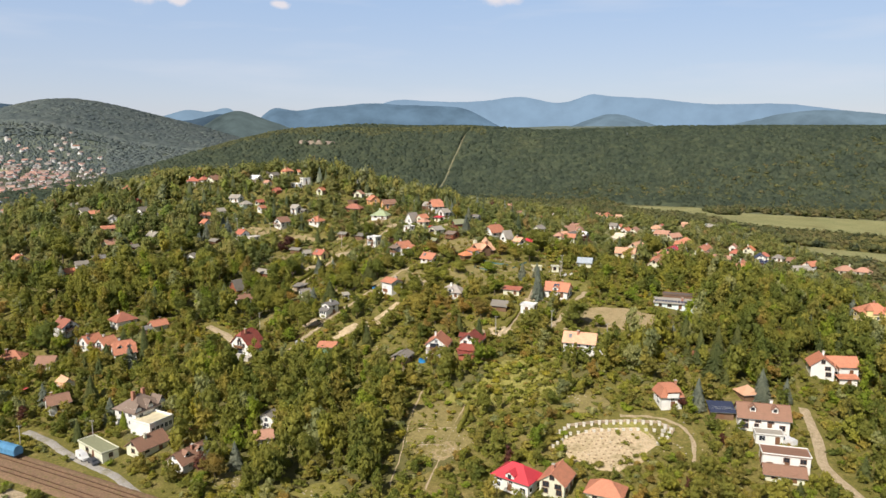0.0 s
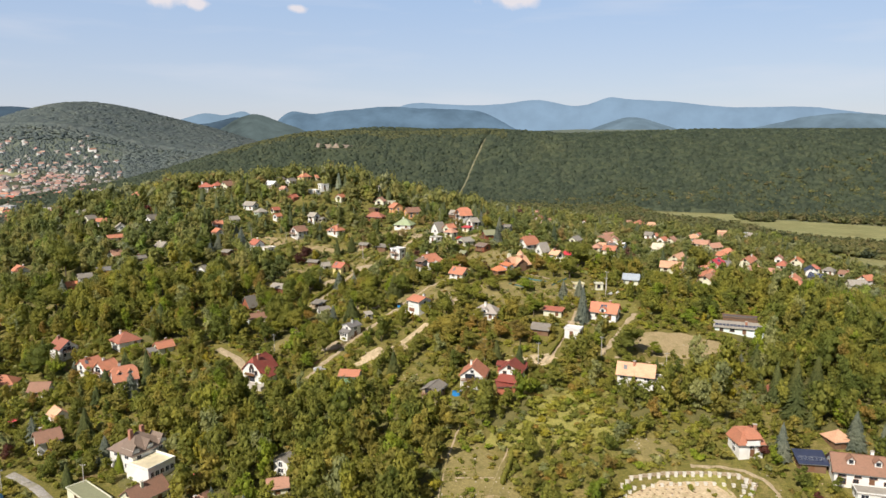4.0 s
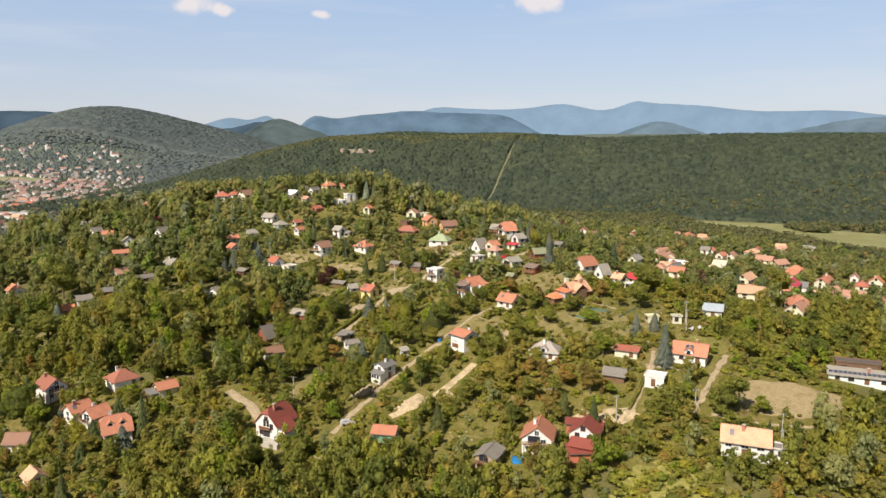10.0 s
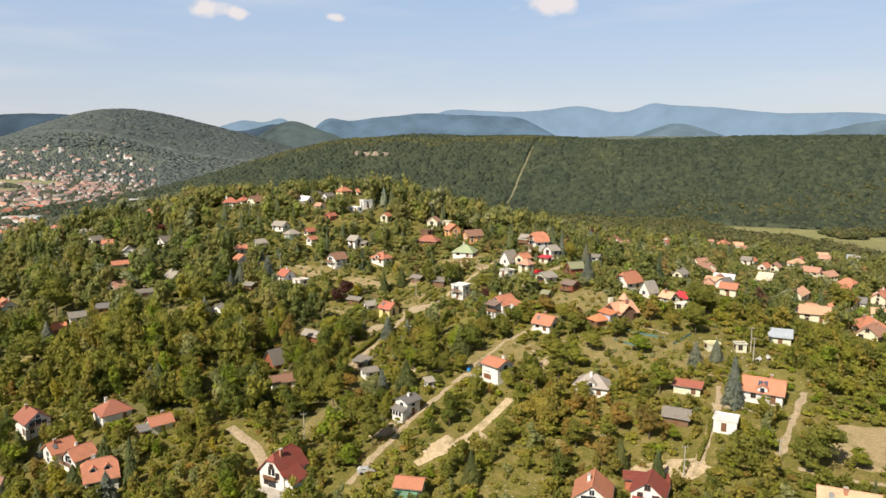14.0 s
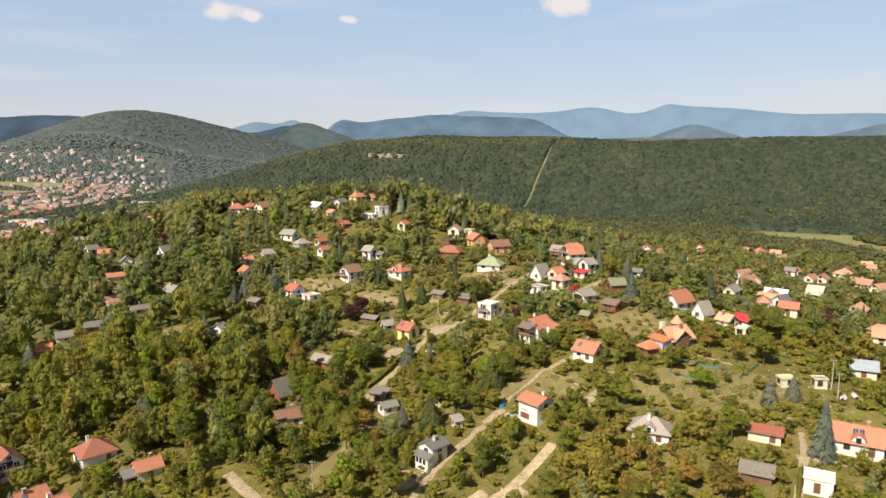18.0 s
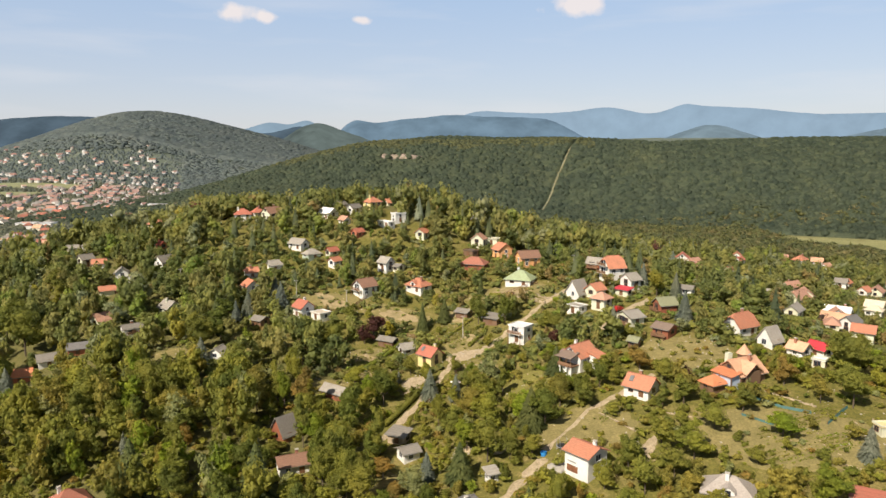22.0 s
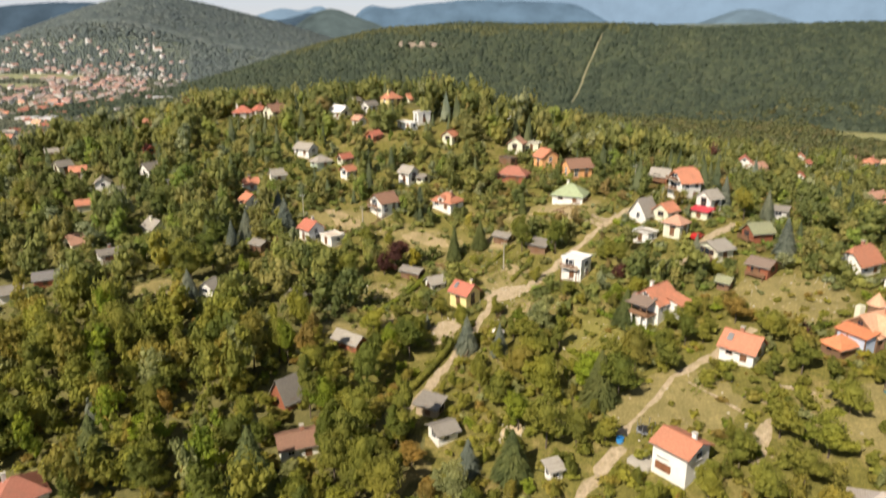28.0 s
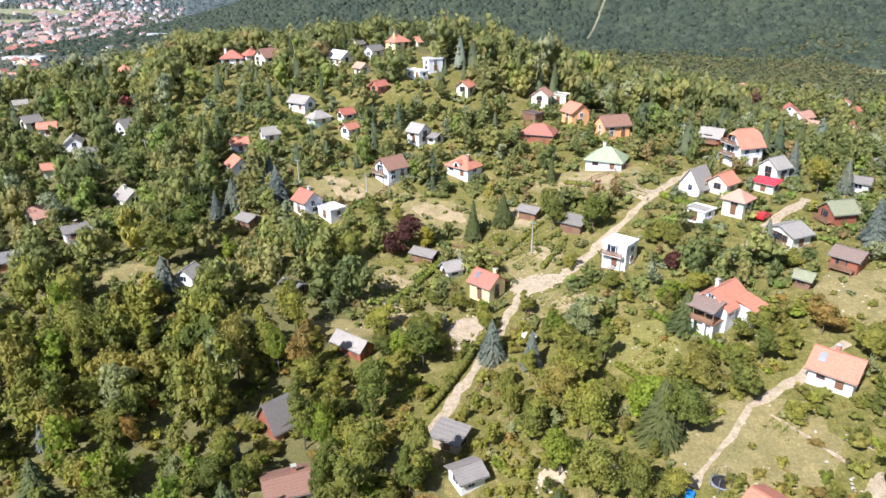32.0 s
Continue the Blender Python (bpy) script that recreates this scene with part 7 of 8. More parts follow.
# ---- woods and trees farther off ----
rows = []
for _ in range(8500):
    x, y = rng.uniform(90, 760), rng.uniform(330, 1020)
    if x > 60 + y * 0.72 or (x < 262 and y < 640):
        continue
    deep = field_depth(x, y)
    if deep > 0 or (np.hypot(HX[:, 0] - x, HX[:, 1] - y) < HX[:, 2] + 2).any():
        continue
    z = float(gz(x, y))
    near = (np.hypot(HX[:, 0] - x, HX[:, 1] + 8 - y - 16) < 11).any()
    h = rng.uniform(2, 3.5) if near else rng.uniform(3.5, 8.5)
    if deep > -0.9:
        h = min(h, 2.0 + rng.uniform(0, 2.0))
    rows.append((rng.integers(4), rng.choice(4, p=(0.42, 0.30, 0.20, 0.08)), x, y, z - 0.3, h * rng.uniform(0.95, 1.4), h, rng.uniform(0, 6.28)))
# a belt of trees between the two meadows
for _ in range(90):
    x, y = rng.uniform(322, 350), rng.uniform(822, 872)
    h = rng.uniform(5, 9)
    rows.append((rng.integers(4), rng.choice(4, p=(0.5, 0.25, 0.15, 0.1)), x, y, float(gz(x, y)) - 0.3, h * rng.uniform(0.9, 1.2), h, rng.uniform(0, 6.28)))
for _ in range(3400):
    x, y = rng.uniform(-330, 262), rng.uniform(640, 1040)
    z = float(gz(x, y))
    deep = field_depth(x, y)
    h = rng.uniform(4, 8.5) if deep < -0.9 else rng.uniform(2, 3.5)
    if (np.hypot(HX[:, 0] - x, HX[:, 1] - y) < HX[:, 2] + 3).any() or deep > 0:
        continue
    rows.append((rng.integers(4), rng.choice(4, p=(0.45, 0.3, 0.17, 0.08)), x, y, z - 0.3, h * rng.uniform(1.1, 1.5), h, rng.uniform(0, 6.28)))
forest("valley_trees", [broadleaf(100 + s, 30, 0.14, 3, SHAPES[s], 0, OCTA)[0] for s in range(4)], rows, "leafy trees and hedgerows of the valley village", HAZED_VALLEY_LEAF)

# plateau wood: closed canopy with the cleared line and the rock face left open
def cleared(y):
    return -6 + (y - 1100) * 0.31


def canopy(name, xs, vs, line, spacing, rise, is_open, label, mats):
    """A closed canopy: one sheet of many overlapping crown domes. vs are steps beyond the line y = line(x)."""
    g = np.random.default_rng(len(name))
    dx, dv = xs[1] - xs[0], vs[1] - vs[0]
    X, V = np.meshgrid(xs, vs)
    Y = line(X) + V
    top, slot = np.zeros(X.shape), np.zeros(X.shape, int)
    count = int((xs[-1] - xs[0]) * (vs[-1] - vs[0]) / spacing ** 2 * 1.5)
    sx, sv, sr = g.uniform(xs[0], xs[-1], count), g.uniform(vs[0], vs[-1], count), spacing * g.uniform(0.55, 1.05, count)
    sh = rise * (0.55 + 0.45 * sr / spacing) * g.uniform(0.75, 1.25, count)
    wide = int(spacing * 1.1 / min(dx, dv)) + 1
    ci, cj = np.round((sx - xs[0]) / dx).astype(int), np.round((sv - vs[0]) / dv).astype(int)
    best = np.full(X.shape, -1)
    for oj in range(-wide, wide + 1):
        for oi in range(-wide, wide + 1):
            ii, jj = ci + oi, cj + oj
            ok = (ii >= 0) & (ii < len(xs)) & (jj >= 0) & (jj < len(vs))
            d2 = (xs[np.clip(ii, 0, len(xs) - 1)] - sx) ** 2 + (vs[np.clip(jj, 0, len(vs) - 1)] - sv) ** 2
            h = sh * np.sqrt(np.clip(1 - d2 / sr ** 2, 0, 1))
            k = np.nonzero(ok & (h > 0))[0]
            k = k[np.argsort(h[k])]
            up = h[k] > top[jj[k], ii[k]]
            k = k[up]
            top[jj[k], ii[k]] = np.maximum(top[jj[k], ii[k]], h[k])
            best[jj[k], ii[k]] = k
    tone = np.array([noise.noise(Vector((a * 0.011, b * 0.011, 2.0))) for a, b in zip(sx, sv)]) + g.normal(0, 0.25, count)
    slot = np.where(best >= 0, (tone > 0.12)[best], 0)
    Z = gz(X, Y)
    Z = np.where(is_open(X, Y, V), Z - 0.6, Z + 3.4 + top)
    ob = new(name, big_mesh(name, np.stack([X.ravel(), Y.ravel(), Z.ravel()], -1), grid_faces(len(vs), len(xs)), mats, slot[:-1, :-1].ravel(), True))
    return tagged(ob, label, "forest", kind="stuff")


def plateau_open(x, y, v):
    rocks = (np.abs(x + 214) < 31) & (np.abs(y - 1211) < 10) & (np.sin(x * 0.41) + np.sin(x * 0.17 + y * 0.5) > -0.6)
    return (v < 1) | (v > 296) | (x < -676) | rocks | ((np.abs(x - cleared(y) - 0.5 * np.sin(y * 0.09)) < 2.7) & (y > 1095) & (y < 1335))


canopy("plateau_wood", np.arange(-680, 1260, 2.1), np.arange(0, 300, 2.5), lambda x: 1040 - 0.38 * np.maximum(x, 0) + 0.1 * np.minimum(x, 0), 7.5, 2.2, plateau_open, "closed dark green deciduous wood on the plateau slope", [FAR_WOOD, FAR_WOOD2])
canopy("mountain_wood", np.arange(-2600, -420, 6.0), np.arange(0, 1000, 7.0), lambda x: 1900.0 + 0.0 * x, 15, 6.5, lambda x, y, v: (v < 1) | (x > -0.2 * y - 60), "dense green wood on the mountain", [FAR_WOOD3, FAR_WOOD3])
rows = []
while len(rows) < 17000:
    x, v = rng.uniform(-670, 1250), rng.uniform(2, 292)
    y = 1040 - 0.38 * max(x, 0) + 0.1 * min(x, 0) + v
    if bool(plateau_open(x, y, v)) or abs(x - cleared(y)) < 5 and 1090 < y < 1335:
        continue
    z = float(gz(x, y))
    w = rng.uniform(5.5, 9.5)
    light = noise.noise(Vector((x * 0.011, y * 0.011, 2.0)))
    crest = v > 222 + 30 * noise.noise(Vector((x * 0.02, 3.0, 0))) and -420 < x < 75
    rows.append((rng.integers(6), 2 if crest else 1 if light > rng.uniform(0.0, 0.5) else 0, x, y, z + rng.uniform(3.2, 5.0), w, w * rng.uniform(0.36, 0.5), rng.uniform(0, 6.28)))
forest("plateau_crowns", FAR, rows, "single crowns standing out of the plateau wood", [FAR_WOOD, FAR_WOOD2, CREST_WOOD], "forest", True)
rows = []
for _ in range(2500):
    y = rng.uniform(1340, 2400)
    x = rng.uniform(-500, 300 + y * 0.7)
    if 1150 < x < 2350 and 2250 < y < 2950:
        continue
    z = float(gz(x, y))
    h = rng.uniform(9, 13)
    rows.append((rng.integers(6), 0 if rng.random() < 0.65 else 1, x, y, z + 1, h * rng.uniform(1.3, 2.0), h * 0.6, rng.uniform(0, 6.28)))
for _ in range(30000):
    y = rng.uniform(700, 1960)
    x = rng.uniform(-0.95 * y - 150, -0.2 * y - 60)
    if y < 1100 and x > -420 or field_depth(x, y) > 0:
        continue
    z = float(gz(x, y))
    village = x < -0.47 * y and y < 1850 and z < 92
    if village and rng.random() < 0.08:
        continue
    if not village and x > -0.22 * y - 60 - 300 * (y < 1250):
        continue
    h = rng.uniform(2.5, 6.0) if village else rng.uniform(7, 12)
    slot = 2 if y > 1500 or not village else 3
    rows.append((rng.integers(6), slot, x, y, z + (0.0 if village else 2.0), h * rng.uniform(1.1, 1.5), h * (0.9 if village else 0.28), rng.uniform(0, 6.28)))
for _ in range(9000):
    x, y = rng.uniform(-2000, -460), rng.uniform(1950, 2480)
    if x > -0.2 * y - 60 or x < -0.8 * y - 120:
        continue
    w = rng.uniform(12, 20)
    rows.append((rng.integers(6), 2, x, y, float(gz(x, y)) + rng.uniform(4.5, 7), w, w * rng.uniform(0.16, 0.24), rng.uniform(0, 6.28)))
forest("village_trees", FAR, rows, "leafy trees of the far village and the plateau top", [FAR_WOOD, FAR_WOOD2, FAR_WOOD3, HAZED_VILLAGE_LEAF], "trees", True)
strip("cleared_line", [(cleared(y) + 0.5 * math.sin(y * 0.09), y) for y in range(1095, 1330, 15)], 2.6, earth("cleared_scrub", (0.170, 0.160, 0.095), (0.270, 0.250, 0.150), 0.05), "straight cleared strip up the wooded slope", "clearing", 0.4, 0.6)


CRAG = earth("hazed_crag", (0.200, 0.160, 0.130), (0.360, 0.300, 0.250), 0.12, 0.6)


def rock_face():
    verts, cols, rws = [], 26, 7
    for j in range(rws):
        for i in range(cols):
            x = -250 + i * 2.9
            y = 1203 + j * 2.6
            z = float(gz(x, y)) + (3.5 + 4.5 * noise.noise(Vector((i * 0.4, j * 0.9, 3)))) * math.sin(math.pi * min(1, (j + 0.3) / rws)) * min(1, min(i, cols - 1 - i) / 3)
            verts.append((x, y + noise.noise(Vector((i * 0.7, j, 9))) * 1.5, z))
    return big_mesh("rock_face", verts, grid_faces(rws, cols), [CRAG])


tagged(new("rock_face", rock_face()), "pale exposed rock face in the wood", "cliff", kind="structure")

# ---- the village in the valley to the left ----
VILLAGE_ROOFS = ["orange", "orange", "pink", "red", "peach", "lightgrey", "lightgrey", "brown", "brown", "grey", "redbrown", "redbrown"]
rv = random.Random(5)
made = 0
far_houses = []
while made < 560:
    y = rv.uniform(800, 1150) if made < 130 else rv.uniform(1100, 1900)
    x = -0.63 * y + rv.gauss(-40, 90 + y * 0.06)
    if x > -0.475 * y + 14 * math.sin(y * 0.03) or x < -0.80 * y - 140:
        continue
    if field_depth(x, y) > 0 or float(gz(x, y)) > 98 or (float(gz(x, y)) > 40 and rv.random() < 0.70):
        continue
    w, d = rv.uniform(7, 12), rv.uniform(5.5, 8.5)
    row = math.sin(y * 0.02) * 10
    if made >= 130:
        far_houses.append((x, y + row, w, d))
        made += 1
        continue
    house(x, y + row, rv.choice((0, 10, 80, 95, 30, -25)) + rv.uniform(-8, 8), w, d, rv.choice((3.2, 3.6, 5.2)), rv.choice(("gable", "gable", "hip")), rv.choice(VILLAGE_ROOFS), rv.choice(("white", "white", "cream", "cream", "yellow")), simple=True)
    made += 1


def joined_houses(rows_):
    """The farthest village houses, in one piece: walls and gabled roofs."""
    verts, faces, idx = [], [], []
    names = sorted(set(VILLAGE_ROOFS))
    for x, y, w, d in rows_:
        z, a, h = float(gz(x, y)), rv.uniform(0, 3.14), rv.choice((3.2, 3.6, 5.2))
        c, s, o, k = math.cos(a), math.sin(a), len(verts), d * 0.4
        pts = [(-w / 2, -d / 2, -2), (w / 2, -d / 2, -2), (w / 2, d / 2, -2), (-w / 2, d / 2, -2), (-w / 2, -d / 2, h), (w / 2, -d / 2, h), (w / 2, d / 2, h), (-w / 2, d / 2, h), (-w / 2, 0, h + k), (w / 2, 0, h + k),
               (-w / 2 - 0.5, -d / 2 - 0.5, h - 0.2), (w / 2 + 0.5, -d / 2 - 0.5, h - 0.2), (w / 2 + 0.5, 0, h + k + 0.2), (-w / 2 - 0.5, 0, h + k + 0.2), (w / 2 + 0.5, d / 2 + 0.5, h - 0.2), (-w / 2 - 0.5, d / 2 + 0.5, h - 0.2)]
        verts += [(x + p * c - q * s, y + p * s + q * c, z + r) for p, q, r in pts]
        wall, roof = rv.choice((0, 0, 1)), 2 + names.index(rv.choice(VILLAGE_ROOFS))
        for f, m in (((0, 1, 5), wall), ((0, 5, 4), wall), ((1, 2, 6), wall), ((1, 6, 5), wall), ((5, 6, 9), wall), ((2, 3, 7), wall), ((2, 7, 6), wall), ((3, 0, 4), wall), ((3, 4, 7), wall), ((4, 8, 7), wall),
                     ((10, 11, 12), roof), ((10, 12, 13), roof), ((13, 12, 14), roof), ((13, 14, 15), roof)):
            faces.append([o + i for i in f])
            idx.append(m)
    # distance haze put into the colours: duller walls, roofs half mixed with grey
    mats = [plain("hazed_plaster", (0.70, 0.69, 0.66)), plain("hazed_render", (0.60, 0.56, 0.49))] + [plain("hazed_" + q, tuple(0.5 * v + 0.5 * g for v, g in zip(ROOFS[q], (0.33, 0.30, 0.29)))) for q in names]
    return big_mesh("village_houses", verts, faces, mats, idx)


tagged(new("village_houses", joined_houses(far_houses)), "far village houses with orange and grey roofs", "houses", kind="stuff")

# ---- distant ridges, so far that they hardly shift ----
def ridge(name, dist, colour, humps, floor, label, depth=220, patchy=0.08, broad=None):
    """A ridge seen against the sky: humps of (bearing to the left in degrees, width, height)."""
    # haze put into the colour; the ridge glows with it more than it reflects
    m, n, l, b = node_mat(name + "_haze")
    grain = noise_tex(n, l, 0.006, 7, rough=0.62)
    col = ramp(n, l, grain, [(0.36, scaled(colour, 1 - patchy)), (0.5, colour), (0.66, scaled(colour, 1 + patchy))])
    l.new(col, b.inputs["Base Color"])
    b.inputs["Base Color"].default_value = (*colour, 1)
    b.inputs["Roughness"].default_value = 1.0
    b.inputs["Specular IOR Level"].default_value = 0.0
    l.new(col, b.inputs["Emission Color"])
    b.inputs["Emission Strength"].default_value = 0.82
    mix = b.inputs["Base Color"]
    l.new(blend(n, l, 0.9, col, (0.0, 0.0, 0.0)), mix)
    a = np.linspace(-46, 46, 470)
    z = np.full(len(a), floor, float)
    if broad:
        z = z + broad[2] * np.exp(-((a - broad[0]) / broad[1]) ** 6)
    for c, w, h in humps:
        z = z + h * np.exp(-((a - c) / w) ** 2 / 2)
    z = z + np.array([3.5 * noise.noise(Vector((v * 0.9, dist * 0.01, 0))) + 1.6 * noise.noise(Vector((v * 3.5, dist * 0.01, 4))) for v in a])
    t = np.radians(a)
    rows_ = []
    for k, (dr, hf) in enumerate(((-depth, 0.0), (-depth * 0.6, 0.45), (-depth * 0.25, 0.82), (0, 1.0), (depth * 0.3, 0.5))):
        r = dist + dr + 12 * np.sin(a * 1.7 + k)
        rows_.append(np.stack([-np.sin(t) * r, np.cos(t) * r, -20 + (z + 20) * hf], -1))
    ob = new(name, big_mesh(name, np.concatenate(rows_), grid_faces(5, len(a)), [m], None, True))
    return tagged(ob, label, "mountains", kind="structure")


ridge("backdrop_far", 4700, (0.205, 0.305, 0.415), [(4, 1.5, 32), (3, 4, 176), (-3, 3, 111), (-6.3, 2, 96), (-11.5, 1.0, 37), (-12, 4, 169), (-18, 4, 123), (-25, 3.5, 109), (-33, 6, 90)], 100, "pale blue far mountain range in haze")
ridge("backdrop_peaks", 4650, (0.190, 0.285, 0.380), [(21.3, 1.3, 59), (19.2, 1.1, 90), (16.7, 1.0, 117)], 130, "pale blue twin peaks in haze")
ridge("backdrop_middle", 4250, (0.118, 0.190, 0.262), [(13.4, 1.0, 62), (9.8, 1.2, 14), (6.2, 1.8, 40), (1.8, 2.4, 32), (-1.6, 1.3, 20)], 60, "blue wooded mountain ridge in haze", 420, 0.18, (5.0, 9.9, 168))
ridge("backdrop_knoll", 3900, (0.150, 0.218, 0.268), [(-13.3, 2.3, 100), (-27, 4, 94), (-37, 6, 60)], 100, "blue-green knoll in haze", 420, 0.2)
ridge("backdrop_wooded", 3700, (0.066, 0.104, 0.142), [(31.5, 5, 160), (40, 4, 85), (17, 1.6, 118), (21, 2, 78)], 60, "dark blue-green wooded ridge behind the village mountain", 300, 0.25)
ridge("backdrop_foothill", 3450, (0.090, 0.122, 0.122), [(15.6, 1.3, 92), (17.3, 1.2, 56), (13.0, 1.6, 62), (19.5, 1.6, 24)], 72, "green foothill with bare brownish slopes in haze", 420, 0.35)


# ---- hedges, walls and fences ----
def line_points(points, step_):
    out = []
    for (ax, ay), (bx, by) in zip(points, points[1:]):
        n = max(1, int(math.hypot(bx - ax, by - ay) / step_))
        out += [(ax + (bx - ax) * i / n, ay + (by - ay) * i / n, math.degrees(math.atan2(by - ay, bx - ax))) for i in range(n)]
    return out + [(*points[-1], out[-1][2])]


def hedge(points, high=1.5, wide=1.2, mat=0, label="clipped green garden hedge along a path"):
    g = np.random.default_rng(int(abs(points[0][0] * 10)))
    pts = line_points(points, 0.55)
    c = np.array([(x + g.uniform(-0.1, 0.1), y + g.uniform(-0.1, 0.1), float(gz(x, y)) + high * 0.5) for x, y, _ in pts])
    r = np.full(len(c), wide * 0.5) * g.uniform(0.9, 1.15, len(c))
    bodies = [(ICO0[0] * np.array([q, q, high * 0.52]) + p, ICO0[1]) for p, q in zip(c[::2], r[::2])]
    lid = c + np.array([0, 0, high * 0.12])
    v, f = stack(bodies + [tuft_cloud(g, lid, r, int(len(c) * 9), 0.22)])
    return tagged(new("hedge", big_mesh("hedge", v, f, [LEAF[mat]])), label, "hedge")


hedge([(-70, 323), (-66.6, 331), (-62, 344), (-60, 347)], 1.6, 1.6)
hedge([(-20.7, 333), (-26, 339), (-31.4, 345)], 1.2, 1.2, 5, "low green garden hedge below the porch")
hedge([(23.6, 254), (28, 262), (31.8, 271)], 1.4, 1.1)
hedge([(-92, 195), (-86, 200.5)], 2.2, 1.1, 6, "row of dark clipped thuja")
hedge([(-85, 359), (-79, 354), (-73, 349)], 1.3, 1.2)
hedge([(-88.4, 351), (-84, 347), (-80, 344)], 1.3, 1.2)
hedge([(-46, 399), (-40, 396)], 1.3, 1.6, 0, "broad dark hedge before the green-roofed house")
hedge([(4.5, 194), (6.5, 200), (8.3, 207)], 2.4, 1.4, 0, "tall narrow hedge on the terraced slope")
hedge([(-38, 332), (-34, 327), (-31, 323)], 1.0, 1.4, 5, "strip of green garden plants")
hedge([(-80, 372), (-74, 366), (-69, 360)], 1.2, 1.1)
hedge([(-96, 330), (-92, 337), (-88, 342)], 1.5, 1.3, 1, "green hedge beside the timber cabin")
hedge([(44, 246), (52, 243), (62, 241)], 1.6, 1.4)
hedge([(-18, 240), (-10, 238)], 1.4, 1.2, 0, "clipped dark hedge below the timber house")
hedge([(-50, 376), (-45, 381), (-40, 388)], 1.1, 1.0)

hedge([(-83.2, 354.8), (-78.4, 362.2), (-73.5, 373.0)], 1.5, 1.5, 5, "green hedge along a dry garden plot")
hedge([(-61.5, 369.1), (-57.4, 375.7), (-51.8, 383.2)], 1.1, 0.9, 1, "thin green hedge between two plots")
hedge([(-51.4, 365.3), (-48.5, 370.5), (-46.6, 375.4)], 1.3, 1.2, 0, "dark hedge beside the dirt road")
hedge([(-24.7, 386.2), (-18.4, 378.4)], 1.6, 1.4, 5, "green hedge before the steep-roofed house")


def stone_wall(points, high=1.1, mat=None, label="rough pale dry-stone terrace wall"):
    """Uneven blocks laid in courses along a line."""
    g = random.Random(int(points[0][0] * 31))
    base = new("stone_wall")
    tagged(base, label, "wall")
    x0, y0 = points[0]
    base.location = (x0, y0, float(gz(x0, y0)))
    courses = max(1, int(high / 0.45))
    for k in range(courses):
        bm = bmesh.new()
        for x, y, a in line_points(points, 0.8):
            if g.random() < 0.06 * k:
                continue
            z = float(gz(x, y)) - base.location.z + k * 0.44 - 0.3
            s = (g.uniform(0.7, 0.95), g.uniform(0.4, 0.6), g.uniform(0.42, 0.6))
            m = pose(x - x0, y - y0, z + s[2] / 2, g.uniform(-4, 4), g.uniform(-4, 4), a + g.uniform(-8, 8)) @ Matrix.Diagonal((*s, 1))
            r = bmesh.ops.create_cube(bm, size=1, matrix=m)
            for v in r["verts"]:
                v.co += Vector((g.uniform(-0.06, 0.06), g.uniform(-0.06, 0.06), g.uniform(-0.05, 0.05)))
        part("stone_course", bm, mat or ROCK, base)
    return base


stone_wall([(-45.1, 398.4), (-36.8, 397.2), (-28.2, 388.8)], 0.6, None, "low rubble wall of pale stones below the house")
stone_wall([(28.9, 294.0), (33.2, 290.9), (38.9, 289.2)], 0.7)
stone_wall([(-16.6, 318.0), (-9.5, 309.3)], 0.6)
stone_wall([(22.5, 322.3), (30.9, 315.7)], 0.6)
stone_wall([(-30, 393), (-27, 389), (-22, 387)], 1.0)
stone_wall([(-8, 313), (-3, 310), (2, 306)], 0.9)
stone_wall([(-60, 243), (-50, 241), (-40, 240)], 1.4, None, "pale retaining wall below a garden terrace")
stone_wall([(-80, 246), (-72, 243)], 1.4, None, "pale retaining wall below the villa lawn")
stone_wall([(-45, 351), (-50, 354)], 0.7)
stone_wall([(-40, 397), (-34, 392), (-28, 386)], 0.9)
stone_wall([(33, 275), (42, 272)], 0.9)
stone_wall([(98, 198), (96, 188), (95, 180)], 1.3, CONCRETE, "pale concrete wall along the lane")
stone_wall([(-3, 316), (3, 313)], 0.7)
stone_wall([(-7, 198), (2, 197)], 0.6)
stone_wall([(-9, 190), (0, 189)], 0.6)
stone_wall([(-142, 354), (-136, 356)], 0.9)

# the curved retaining wall with pale pillars above the dug bank
wall_base = stone_wall([(34.8, 190.2), (36.2, 193.5), (45.2, 194.3), (55.4, 193.8), (62.0, 192.7), (65.2, 189.0), (61.4, 182.9)], 1.3, None, "curved pale retaining wall with white pillars")
for shift, drop in ((0.0, 0.0), (-3.2, -0.9)):
    for x, y, a in line_points([(30.5, 187.5 + shift), (36.2, 192.7 + shift), (45.2, 193.4 + shift), (55.4, 192.9 + shift), (62.0, 191.8 + shift), (64.4 + shift * 0.6, 188.6), (61.0 + shift * 0.6, 182.9)], 1.9):
        part("pillar", boxes((-0.34, 0.34, -0.34, 0.34, -0.6, 0.5), (-0.42, 0.42, -0.42, 0.42, 0.5, 0.62)), plain("pillar_white", (0.72, 0.68, 0.6), 0.8), wall_base, "white block pillar").location = (x - 34.8, y - 190.2, float(gz(x, y)) - wall_base.location.z + 0.5 + drop * 0.5)


